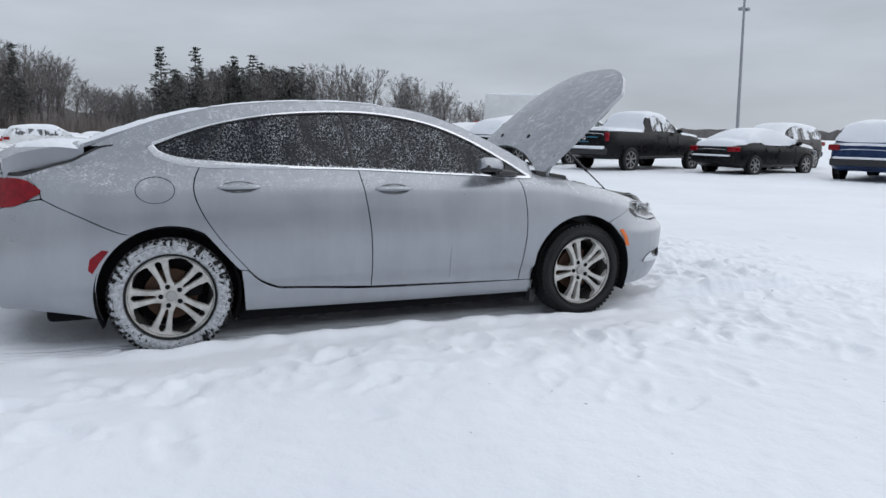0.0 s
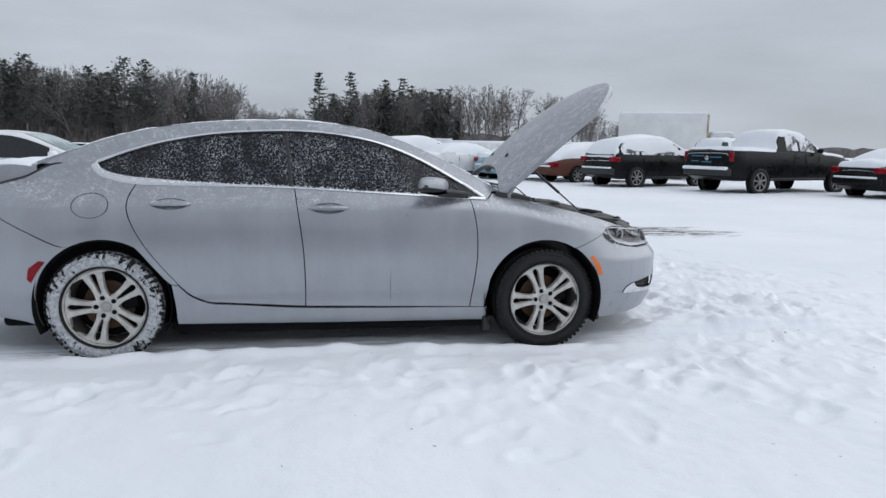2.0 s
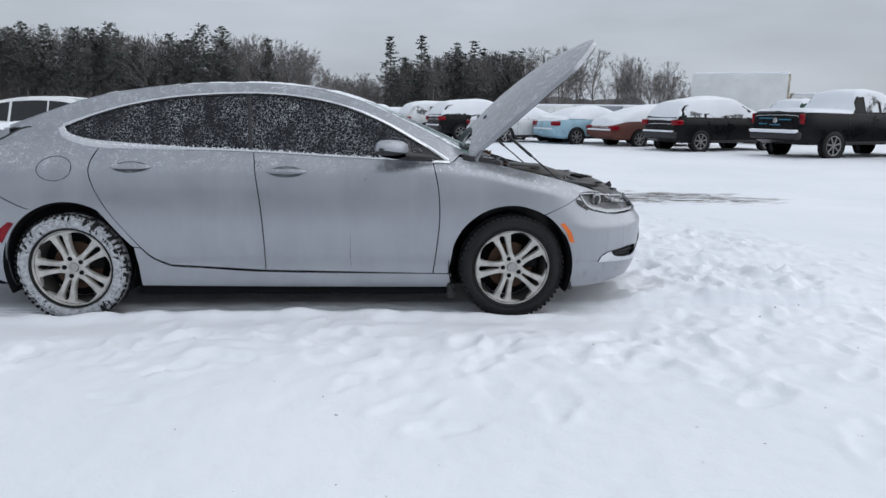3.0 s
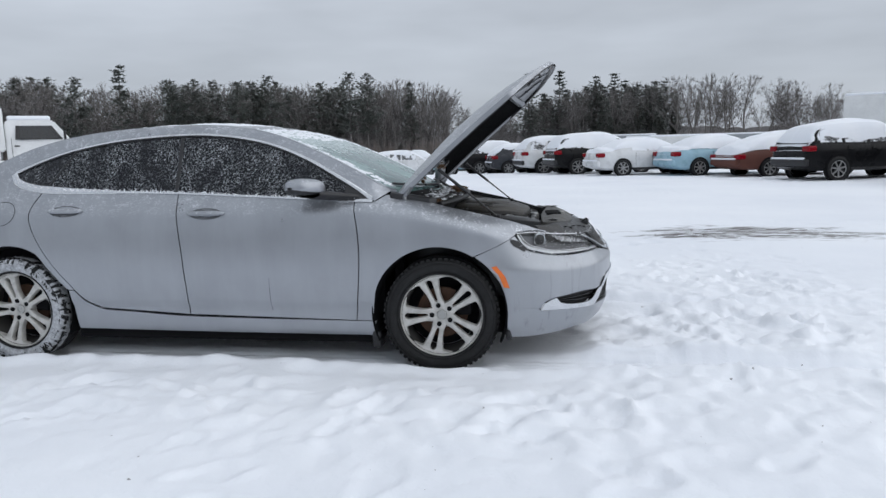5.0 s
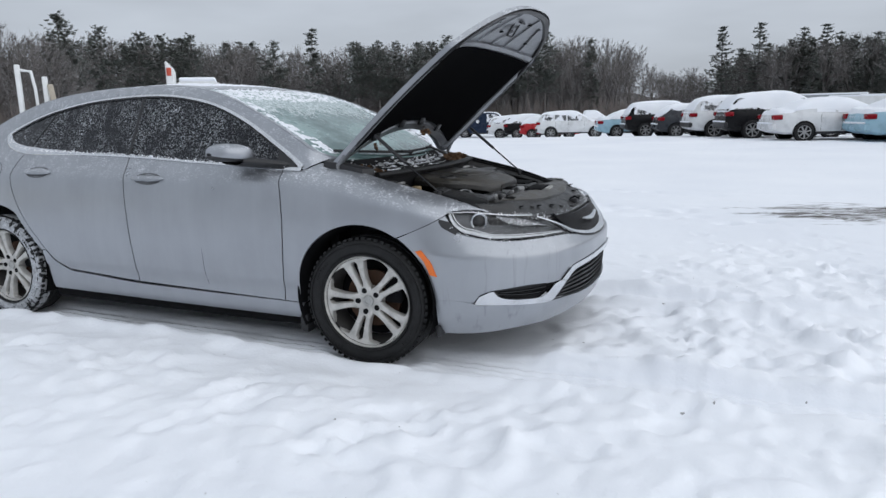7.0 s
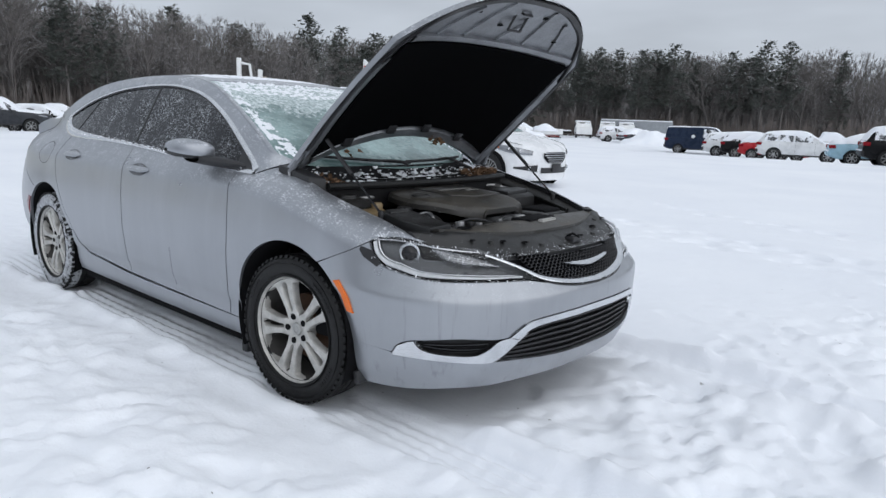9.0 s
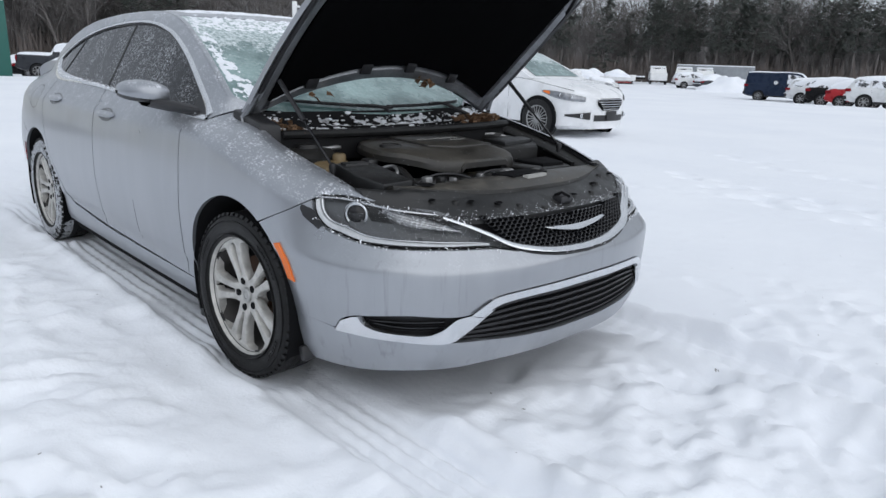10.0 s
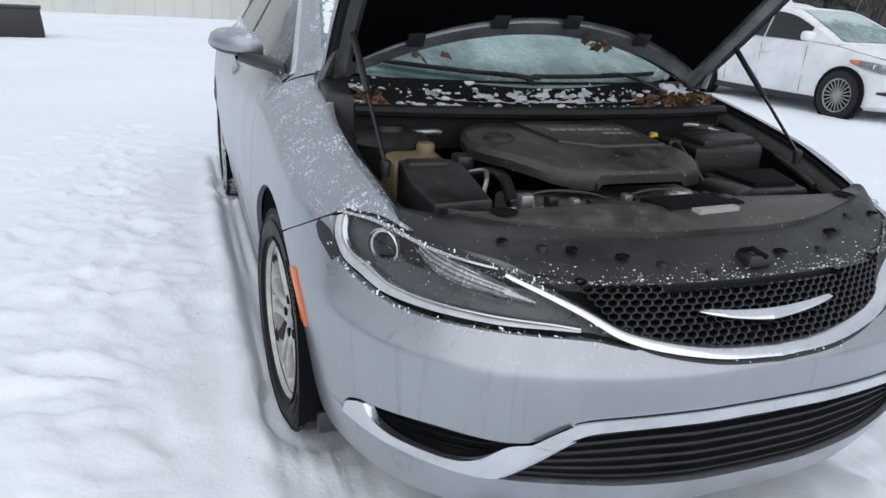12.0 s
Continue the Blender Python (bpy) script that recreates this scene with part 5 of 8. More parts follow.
# washer jets on the outside
for b in (-0.32, 0.32):
    q = bonnet_point(np.array(0.13), np.array(b), -0.004)
    part("washer_jet", box(0.03, 0.022, 0.010, tuple(q), 0.003, turn=OPEN.to_3x3().to_4x4()), M_BLACK, bonnet)
# hinges and gas struts
for s in (-1, 1):
    part("hinge", tube([(1.16, s * 0.735, 0.93), (1.15, s * 0.725, 1.00), (1.20, s * 0.70, 1.075), (1.235, s * 0.685, 1.125)], 0.014, 6), M_INNER, sedan)
    top_at, foot = Vector((1.345, s * 0.668, 1.155)), Vector((1.70, s * 0.665, 0.865))
    mid = foot.lerp(top_at, 0.52)
    part("gas_strut", tube([mid, top_at], 0.0095, 10), M_BLACK, sedan)
    part("strut_rod", tube([foot, mid], 0.005, 8), M_GLOSSBLACK, sedan)
    part("strut_foot", lathe([(0.0, 0.016), (0.012, 0.010), (0.014, 0.0), (0.010, -0.03)], 10, "z", tuple(foot)), M_BLACK, sedan)

# ---- engine bay ----
def dusty_plastic(name, dark, dust, spec=0.5):
    """Black moulded plastic under dried road dust, in drifts and water marks."""
    m = Mat(name).set(rough=0.6)
    drift, mark, fine = m.noise(5, 6, 0.65), m.noise(18, 5, 0.7), m.noise(160, 3, 0.6)
    f = m.math("ADD", m.math("MULTIPLY", m.span(drift, 0.36, 0.66), 0.65), m.math("MULTIPLY", m.span(mark, 0.45, 0.62), 0.35))
    f = m.math("MULTIPLY", f, m.span(m.up(), 0.1, 0.8, 0.25, 1.0))
    c = m.mix(f, dark, dust)
    m.to("Base Color", m.mix(m.span(m.noise(70, 3, 0.6), 0.66, 0.72, 0, 0.55), c, (0.30, 0.31, 0.32)))
    m.to("Roughness", m.span(f, 0, 1, 0.30, 0.68))
    m.b.inputs["Specular IOR Level"].default_value = spec
    m.bump(m.math("ADD", m.math("MULTIPLY", mark, 0.5), m.math("MULTIPLY", fine, 0.5)), 0.25, 0.004)
    return m.m


M_ENGINE = dusty_plastic("dusty_engine_plastic", (0.012, 0.0115, 0.011), (0.072, 0.065, 0.053))
M_COVER = dusty_plastic("dried_mud_on_plastic", (0.020, 0.019, 0.017), (0.112, 0.102, 0.086))
M_AIRBOX = dusty_plastic("air_box_plastic", (0.010, 0.010, 0.0105), (0.026, 0.026, 0.026))
M_BAY = dusty_plastic("engine_bay_black", (0.009, 0.009, 0.0095), (0.030, 0.029, 0.027), 0.35)
M_TANK = plain("yellowed_tank_plastic", (0.20, 0.145, 0.075), 0.45, 0, 0.25, 12)
M_METAL = plain("dull_metal", (0.33, 0.33, 0.33), 0.42, 0.8, 0.35, 22)
M_YELLOW = plain("yellow_plastic", (0.65, 0.46, 0.03), 0.4, 0, 0.15)
M_LEAF = plain("dead_leaves", (0.15, 0.085, 0.045), 0.8, 0, 0.6, 40)
M_TAG = plain("paper_tag", (0.36, 0.355, 0.34), 0.6, 0, 0.1)

bay = bmesh.new()
box(0.9, 1.2, 0.04, (1.55, 0, 0.40), bm=bay)
part("firewall", box(0.05, 1.42, 0.56, (1.10, 0, 0.66)), M_DARK, sedan)
box(0.05, 0.95, 0.36, (2.06, 0, 0.58), bm=bay)
part("bay_floor", bay, M_BAY, sedan)
for s in (-1, 1):
    # inner wing: a channel under the bonnet's edge
    us = np.linspace(1.06, 1.99, 26)
    rows = []
    for u in us:
        e = skin(np.array(u), np.array(float(hood_line(u)) - 0.004))
        hw = 0.70
        rows.append([(e[0], s * abs(e[1]), e[2]), (e[0], s * (abs(e[1]) - 0.006), e[2] - 0.022), (e[0], s * (abs(e[1]) - 0.045), e[2] - 0.028),
                     (e[0], s * (abs(e[1]) - 0.075), e[2] - 0.05), (e[0], s * (abs(e[1]) - 0.085), e[2] - 0.20), (e[0], s * (abs(e[1]) - 0.09), 0.42)])
    bm = grid_mesh(np.array(rows))
    bmesh.ops.recalc_face_normals(bm, faces=bm.faces)
    part("inner_wing", bm, M_BAY, sedan)
    part("wing_seal", tube([(float(skin(np.array(u), np.array(float(hood_line(u)) - 0.01))[0]), s * (abs(float(skin(np.array(u), np.array(float(hood_line(u)) - 0.01))[1])) - 0.028), float(hood_line(u)) - 0.024) for u in us], 0.010, 6), M_BLACK, sedan)
    part("suspension_tower", lathe([(0.0, 0.905), (0.045, 0.905), (0.05, 0.89), (0.10, 0.885), (0.125, 0.86), (0.13, 0.70)], 28, "z", (1.36, s * 0.56, 0)), M_BAY, sedan)


def plate(poly, z0, z1, bevel=0.012, slope=None, seg=2):
    """A closed plan polygon raised from z0 to z1; slope tilts its top: dz = slope . (x, y) from its first corner."""
    b = bmesh.new()
    lo = [b.verts.new((x, y, z0)) for x, y in poly]
    hi = [b.verts.new((x, y, z1 + (0 if slope is None else slope[0] * (x - poly[0][0]) + slope[1] * (y - poly[0][1])))) for x, y in poly]
    n = len(poly)
    tops = b.faces.new(hi)
    b.faces.new(lo[::-1])
    for i in range(n):
        b.faces.new([lo[i], lo[(i + 1) % n], hi[(i + 1) % n], hi[i]])
    bmesh.ops.recalc_face_normals(b, faces=b.faces)
    if bevel:
        ed = [e for e in b.edges if any(f is tops or abs(f.normal.z) > 0.6 and f.calc_center_median().z > (z0 + z1) / 2 for f in e.link_faces)]
        bmesh.ops.bevel(b, geom=ed, offset=bevel, segments=seg, affect="EDGES", profile=0.5)
    return b


# radiator cover: a long dished panel with holes and clips, its front edge along the nose
_edge = skin(np.linspace(1.93, UMAX, 120), np.full(120, 0.748), -0.012)


def cover_front(y):
    return float(np.interp(abs(y), -_edge[::-1, 1], _edge[::-1, 0]))


def cover_back(y):
    return 1.930 + 0.040 * min(1.0, abs(y) / 0.655) ** 2 - 0.10 * max(0.0, abs(y) - 0.56) / 0.14


def cover_z(x, y):
    a = min(1.0, max(0.0, (x - cover_back(y)) / max(0.02, cover_front(y) - cover_back(y))))
    return 0.800 + 0.012 * math.sin(math.pi * min(1, a * 1.4)) - 0.125 * max(0, a - 0.30) ** 1.7 - 0.006 * abs(y) + 0.012 * max(0.0, abs(y) - 0.5) / 0.2


rows = []
for yy in np.linspace(-0.70, 0.70, 61):
    xb, xf = cover_back(yy), cover_front(yy)
    rows.append([(xb + (xf - xb) * a, yy, cover_z(xb + (xf - xb) * a, yy) - (0.028 if a == 0 else 0) + (0.008 if 0.15 < a < 0.55 and abs(yy) < 0.59 else 0)) for a in np.linspace(0, 1, 19)])
rc = grid_mesh(np.array(rows), flip=True, rim=(0, 0, -0.03))
part("radiator_cover", rc, M_AIRBOX, sedan, "dusty black plastic radiator cover")
# black pieces on the cover stand for the shade in its holes
for x, y, r in ((2.015, -0.485, 0.024), (2.02, 0.50, 0.022), (2.18, -0.28, 0.012), (2.21, 0.12, 0.012), (2.14, -0.38, 0.010), (2.15, 0.33, 0.012), (2.09, -0.52, 0.009), (2.08, 0.55, 0.011)):
    part("cover_hole", lathe([(r * 1.35, 0.004), (r, 0.006), (r * 0.9, 0.002), (0, 0.002)], 16, "z", (x, y, cover_z(x, y) + (0.017 if r > 0.02 else 0.004))), M_DARK, sedan)
rows = []
for yy in np.linspace(-0.60, 0.60, 61):
    xb, xf = cover_back(yy), cover_front(yy)
    a1 = 0.20 + 0.42 * (1 - (abs(yy) / 0.62) ** 3.0)
    rows.append([(xb + (xf - xb) * a, yy, cover_z(xb + (xf - xb) * a, yy) + 0.013 + 0.004 * math.sin(math.pi * (a - 0.02) / a1)) for a in np.linspace(0.02, a1, 12)])
part("cover_island", grid_mesh(np.array(rows), flip=True, rim=(0, 0, -0.016)), M_COVER, sedan, "raised field of the cover under dried mud")
# raised black plate in place of the slot's dark inside
part("cover_slot", plate([(1.975, -0.105), (1.960, 0.135), (2.050, 0.145), (2.068, -0.085)], 0.79, 0.8335, 0.003), M_DARK, sedan)
part("cover_flap", plate([(2.000, 0.10), (1.990, 0.135), (2.020, 0.14), (2.030, 0.11)], 0.80, 0.838, 0.004), M_ENGINE, sedan)
for y, x in ((-0.20, 2.21), (0.25, 2.20), (-0.50, 2.00), (0.52, 2.01), (0.36, 2.14), (-0.44, 2.12), (-0.10, 2.245), (0.45, 2.09)):
    part("push_clip", lathe([(0, 0.008), (0.010, 0.007), (0.013, 0.003), (0.014, -0.01)], 14, "z", (x, y, cover_z(x, y))), M_BAY, sedan)
part("paper_tag", plate([(2.072, -0.03), (2.062, 0.10), (2.084, 0.10), (2.092, -0.02)], 0.80, 0.8315, 0.0), M_TAG, sedan)
part("bonnet_latch", box(0.05, 0.07, 0.03, (2.225, 0.03, 0.758), 0.008), M_BLACK, sedan)
part("latch_hook", tube([(2.21, 0.0, 0.772), (2.235, 0.01, 0.785), (2.25, 0.04, 0.768)], 0.006, 6), M_DARK, sedan)

# engine cover: faceted lid with a raised field
def cover_top(x):
    return float(np.interp(x, [1.38, 1.42, 1.73, 1.76, 1.85], [0.905, 0.916, 0.897, 0.890, 0.862]))


# left edge, right edge from rear to front
COVER_X = [1.385, 1.40, 1.46, 1.52, 1.58, 1.63, 1.67, 1.715, 1.77, 1.81, 1.838, 1.85]
COVER_L = [-0.30, -0.335, -0.375, -0.395, -0.405, -0.400, -0.385, -0.350, -0.300, -0.255, -0.205, -0.15]
COVER_R = [0.19, 0.210, 0.215, 0.212, 0.205, 0.196, 0.196, 0.208, 0.212, 0.202, 0.175, 0.12]
rows = []
for x, l, r in zip(COVER_X, COVER_L, COVER_R):
    t = cover_top(x)
    ys = [l, l, l + 0.012, l + 0.03] + list(np.linspace(l + 0.08, r - 0.08, 7)) + [r - 0.03, r - 0.012, r, r]
    zs = [t - 0.045, t - 0.022, t - 0.006, t] + [t + 0.004] * 7 + [t, t - 0.006, t - 0.022, t - 0.045]
    rows.append([(x, y, z) for y, z in zip(ys, zs)])
rows.insert(0, [(x - 0.004, y, z - 0.05) for x, y, z in rows[0]])
rows.append([(x + 0.006, y, min(z, 0.858)) for x, y, z in rows[-1]])
rows.append([(x + 0.002, y, z - 0.022) for x, y, z in rows[-1]])
eb = grid_mesh(np.array(rows))
bmesh.ops.recalc_face_normals(eb, faces=eb.faces)
cover = part("engine_cover", eb, M_ENGINE, sedan, "dusty plastic engine cover", angle=24)
part("raised_field", plate([(1.445, -0.205), (1.435, 0.140), (1.715, 0.150), (1.722, -0.06), (1.660, -0.165)], 0.86, 0.928, 0.008, (-0.066, 0)), M_ENGINE, cover)
part("oil_cap", lathe([(0.0, 0.9185), (0.032, 0.9185), (0.036, 0.9225), (0.043, 0.921), (0.047, 0.910)], 24, "z", (1.60, -0.315, -0.006)), M_BAY, cover)
M_MARK = plain("moulded_grey_letters", (0.20, 0.20, 0.19), 0.5, 0, 0.1)
for k in range(8):
    part("moulded_bar", box(0.022, 0.024, 0.004, (1.560, -0.130 + 0.030 * k, 0.9218), 0.001), M_MARK, cover, smooth=False)
for k in range(4):
    part("moulded_bar", box(0.014, 0.019, 0.004, (1.605, 0.02 + 0.024 * k, 0.9188), 0.001), M_MARK, cover, smooth=False)
part("air_box", plate([(1.64, -0.615), (1.645, -0.475), (1.70, -0.455), (1.93, -0.475), (1.945, -0.62), (1.80, -0.635)], 0.60, 0.866, 0.010, (-0.11, 0.0), 2), M_AIRBOX, sedan)
part("air_box_rib", plate([(1.66, -0.60), (1.665, -0.50), (1.70, -0.50), (1.70, -0.605)], 0.80, 0.872, 0.004, (-0.11, 0.0)), M_AIRBOX, sedan)
part("coolant_tank", plate([(1.44, -0.615), (1.42, -0.46), (1.50, -0.44), (1.56, -0.47), (1.57, -0.605)], 0.68, 0.855, 0.030, (-0.1, 0), 3), M_TANK, sedan, "yellowed plastic coolant tank")
part("tank_cap", lathe([(0, 0.876), (0.022, 0.876), (0.027, 0.868), (0.027, 0.84)], 18, "z", (1.49, -0.49, 0)), M_TANK, sedan)
part("fuse_box", plate([(1.44, 0.36), (1.46, 0.68), (1.56, 0.66), (1.62, 0.60), (1.60, 0.36)], 0.66, 0.875, 0.016, (-0.05, 0), 3), M_BAY, sedan)
part("fuse_box_lid", plate([(1.455, 0.38), (1.47, 0.65), (1.55, 0.63), (1.585, 0.40)], 0.84, 0.893, 0.010, (-0.05, 0)), M_AIRBOX, sedan)
part("battery_tray", plate([(1.64, 0.36), (1.66, 0.64), (1.86, 0.56), (1.86, 0.36)], 0.60, 0.800, 0.012, None, 2), M_BAY, sedan)
part("battery", plate([(1.66, 0.39), (1.67, 0.61), (1.83, 0.54), (1.83, 0.39)], 0.66, 0.815, 0.008), M_DARK, sedan)
part("intake_duct", box(0.16, 0.10, 0.10, (1.80, 0.30, 0.76), 0.02, turn=Matrix.Rotation(0.3, 4, "Z")), M_BAY, sedan)
part("engine_block", box(0.20, 0.55, 0.20, (1.84, -0.08, 0.66), 0.02), M_BAY, sedan)
for i, (pts, r, mt) in enumerate((
        ([(1.86, -0.42, 0.74), (1.88, -0.30, 0.77), (1.885, -0.12, 0.765), (1.88, 0.10, 0.76)], 0.012, M_METAL),
        ([(1.60, -0.40, 0.80), (1.66, -0.36, 0.83), (1.72, -0.345, 0.82), (1.80, -0.36, 0.78)], 0.016, M_BAY),
        ([(1.36, -0.42, 0.84), (1.34, -0.2, 0.87), (1.33, 0.1, 0.87), (1.36, 0.40, 0.85)], 0.014, M_BAY),
        ([(1.40, 0.30, 0.85), (1.50, 0.33, 0.87), (1.62, 0.31, 0.84), (1.76, 0.26, 0.80)], 0.012, M_BAY),
        ([(1.30, -0.60, 0.86), (1.38, -0.45, 0.885), (1.36, -0.38, 0.88)], 0.009, M_METAL),
        ([(1.62, 0.66, 0.84), (1.72, 0.64, 0.82), (1.84, 0.60, 0.80)], 0.010, M_BAY),
        ([(1.30, 0.42, 0.88), (1.38, 0.52, 0.90), (1.42, 0.60, 0.88)], 0.008, M_METAL))):
    part("hose", tube(spline(pts, 14), r, 8), mt, sedan)
for x, y, r in ((1.89, -0.25, 0.016), (1.895, -0.18, 0.012), (1.89, -0.05, 0.014), (1.895, 0.02, 0.022), (1.885, -0.33, 0.012)):
    part("bolt", lathe([(0, 0.795), (r * 0.8, 0.795), (r, 0.788), (r, 0.74)], 10, "z", (x, y, 0)), M_METAL, sedan)
part("dipstick", tube([(1.867, -0.345, 0.775), (1.865, -0.345, 0.805), (1.865, -0.339, 0.815), (1.865, -0.333, 0.805), (1.867, -0.333, 0.785)], 0.0026, 6), M_YELLOW, sedan, "yellow dipstick loop")
part("ribbed_hose", tube(spline([(1.885, 0.06, 0.70), (1.895, 0.07, 0.76), (1.89, 0.09, 0.80)], 10), 0.016, 10), M_METAL, sedan)
part("wire_loom", tube(spline([(1.70, -0.44, 0.84), (1.74, -0.415, 0.853), (1.78, -0.425, 0.842), (1.80, -0.44, 0.81)], 14), 0.006, 6), M_METAL, sedan)
part("wire_loom", tube(spline([(1.86, -0.40, 0.785), (1.875, -0.36, 0.790), (1.885, -0.30, 0.792), (1.88, -0.24, 0.785)], 14), 0.0035, 6), M_METAL, sedan)
part("bracket", box(0.02, 0.035, 0.05, (1.895, -0.30, 0.765), 0.004), M_METAL, sedan)
part("bracket", box(0.02, 0.03, 0.04, (1.895, -0.10, 0.77), 0.004), M_METAL, sedan)
for x, y, w, d, h, z in ((1.88, -0.22, 0.05, 0.03, 0.04, 0.755), (1.885, -0.02, 0.07, 0.03, 0.03, 0.76), (1.875, 0.14, 0.06, 0.05, 0.05, 0.745), (1.60, -0.42, 0.05, 0.06, 0.05, 0.84), (1.50, 0.33, 0.05, 0.07, 0.04, 0.86)):
    part("bracket", box(d, w, h, (x, y, z), 0.008), M_AIRBOX, sedan)
part("valve_cover", plate([(1.70, -0.36), (1.70, 0.22), (1.885, 0.22), (1.895, -0.36)], 0.66, 0.788, 0.012), M_METAL, sedan, "grimy alloy valve cover under the engine cover")
for k, (y, w, h) in enumerate(((-0.37, 0.035, 0.045), (-0.30, 0.030, 0.038), (-0.235, 0.022, 0.030), (-0.17, 0.05, 0.024), (-0.085, 0.024, 0.034), (-0.03, 0.06, 0.020), (0.075, 0.075, 0.034), (0.165, 0.03, 0.028))):
    part("connector", box(0.030, w, h, (1.892, y, 0.785 + h / 2), 0.006), (M_METAL, M_AIRBOX, M_METAL, M_BAY, M_METAL, M_AIRBOX, M_METAL, M_BAY)[k], sedan)
part("alternator_pulley", lathe([(0.0, 0.83), (0.026, 0.826), (0.034, 0.812), (0.036, 0.77)], 20, "z", (1.885, 0.085, -0.004)), M_METAL, sedan)
for y0, y1, z in ((-0.40, -0.12, 0.826), (-0.10, 0.20, 0.818)):
    part("cable", tube(spline([(1.872, y0, z - 0.02), (1.880, y0 * 0.7 + y1 * 0.3, z + 0.004), (1.876, y0 * 0.3 + y1 * 0.7, z - 0.004), (1.87, y1, z - 0.025)], 16), 0.0045, 6), M_BLACK, sedan)
for s in (-1, 1):
    part("cowl_corner", plate([(1.06, s * 0.63), (1.06, s * 0.725), (1.30, s * 0.735), (1.33, s * 0.66)][:: s], 0.88, 0.985, 0.012, (-0.16, 0)), M_BLACK, sedan, "black rubber block at the cowl's corner")
part("red_cap", box(0.015, 0.010, 0.025, (1.84, 0.18, 0.775), 0.004), M_RED, sedan)
part("filler_cap", lathe([(0, 0.885), (0.012, 0.885), (0.015, 0.878), (0.015, 0.86)], 14, "z", (1.43, 0.32, 0)), M_YELLOW, sedan)

# cowl: seal bar, scuttle grille, wipers, and the snow and leaves lying there
seal = [(1.345 + 0.075 * (1 - (y / 0.66) ** 2), y, 0.945) for y in np.linspace(-0.66, 0.66, 21)]
part("cowl_seal", tube(seal, 0.018, 8), M_RUBBER, sedan)
rows = [[(1.33 + 0.075 * (1 - v * v), 0.66 * v, 0.935), (1.27 + 0.08 * (1 - v * v), 0.67 * v, 0.955), (1.20 + 0.10 * (1 - v * v), 0.68 * v, 0.945), (1.12 + 0.15 * (1 - v * v), 0.69 * v, 0.975), (1.05 + 0.185 * (1 - v * v), 0.70 * v, 1.012 + 0.008 * (1 - v * v))] for v in np.linspace(-1, 1, 40)]
part("scuttle", grid_mesh(np.array(rows), flip=True, rim=(0, 0, -0.1)), plain("scuttle_plastic", (0.008, 0.008, 0.009), 0.6, 0, 0.4, 14, 0.2, spec=0.2), sedan)


def on_screen(xe, v, lift):
    return tuple(top_point(np.array(xe), np.array(v), lift))


for v0, v1, xa, xb in ((0.80, -0.05, 1.048, 1.035), (-0.02, -0.86, 1.045, 1.005)):
    blade = [on_screen(xa + (xb - xa) * t - 0.006 * math.sin(math.pi * t), v0 + (v1 - v0) * t, 0.012) for t in np.linspace(0, 1, 18)]
    wiper = part("wiper", tube(blade, 0.008, 6), M_BLACK, sedan)
    arm = [Vector((1.235, v0 * 0.62, 0.985)), Vector(on_screen(1.056, v0 * 0.72 + v1 * 0.12, 0.02)), Vector(on_screen(1.045, v0 * 0.5 + v1 * 0.5, 0.022))]
    part("wiper_arm", tube(spline(arm, 14), 0.010, 6, taper=0.006), M_BLACK, wiper)
rr = random.Random(4)
def scuttle_point(a, b):
    """a: 0 at the screen to 1 at the seal; b from side to side."""
    v = 2 * b - 1
    x = 1.06 + 0.185 * (1 - v * v) + a * (0.27 - 0.105 * (1 - v * v))
    return np.stack([x, 0.69 * v, np.interp(a, [0, 0.22, 0.52, 0.76, 1], [1.008, 0.974, 0.943, 0.951, 0.934])], -1)


loose_snow("scuttle_snow", lambda a, b: scuttle_point(0.04 + 0.24 * a, 0.02 + 0.96 * b), 34, 220, 0.016, 47, edge=0.03, holes=0.83, label="ragged slush along the foot of the windscreen", cells=(5, 60), sink=1.5, mat=M_WETSNOW)
loose_snow("scuttle_snow", lambda a, b: scuttle_point(0.40 + 0.50 * a, 0.02 + 0.96 * b), 34, 220, 0.020, 52, edge=0.03, holes=0.79, label="scraps of snow on the scuttle", cells=(6, 64), sink=1.5, mat=M_WETSNOW)
loose_snow("scuttle_snow", lambda a, b: scuttle_point(0.0 + 0.75 * a, 0.88 + 0.11 * b), 30, 24, 0.024, 58, edge=0.08, holes=0.42, label="snow heaped in the scuttle's corner", cells=(6, 4), sink=1.5)
lumps = bmesh.new()
for k in range(80):
    v = rr.uniform(-0.97, 0.97)
    d = rr.choice((rr.uniform(0.1, 0.4), rr.uniform(0.2, 0.35), rr.random()))
    x = 1.07 + 0.175 * (1 - v * v) + d * (0.26 - 0.10 * (1 - v * v))
    z = float(np.interp(d, [0, 0.3, 0.6, 0.8, 1], [1.015, 0.985, 0.955, 0.962, 0.945]))
    s = 0.003 + 0.010 * rr.random() ** 2
    b = bmesh.new()
    bmesh.ops.create_icosphere(b, subdivisions=1, radius=1, matrix=Matrix.Translation((x, 0.69 * v, z)) @ Matrix.Rotation(rr.uniform(0, 6), 4, "Z") @ Matrix.Diagonal((s * rr.uniform(0.7, 1.8), s * rr.uniform(1.0, 2.6), s * 0.6, 1)))
    for vt in b.verts:
        vt.co += Vector((rr.uniform(-1, 1), rr.uniform(-1, 1), rr.uniform(-1, 1))) * s * 0.22
    add(lumps, b)
part("cowl_snow", lumps, M_ROOFSNOW, sedan, "clumps of snow on the scuttle")["kind"] = "stuff"
leaves = bmesh.new()


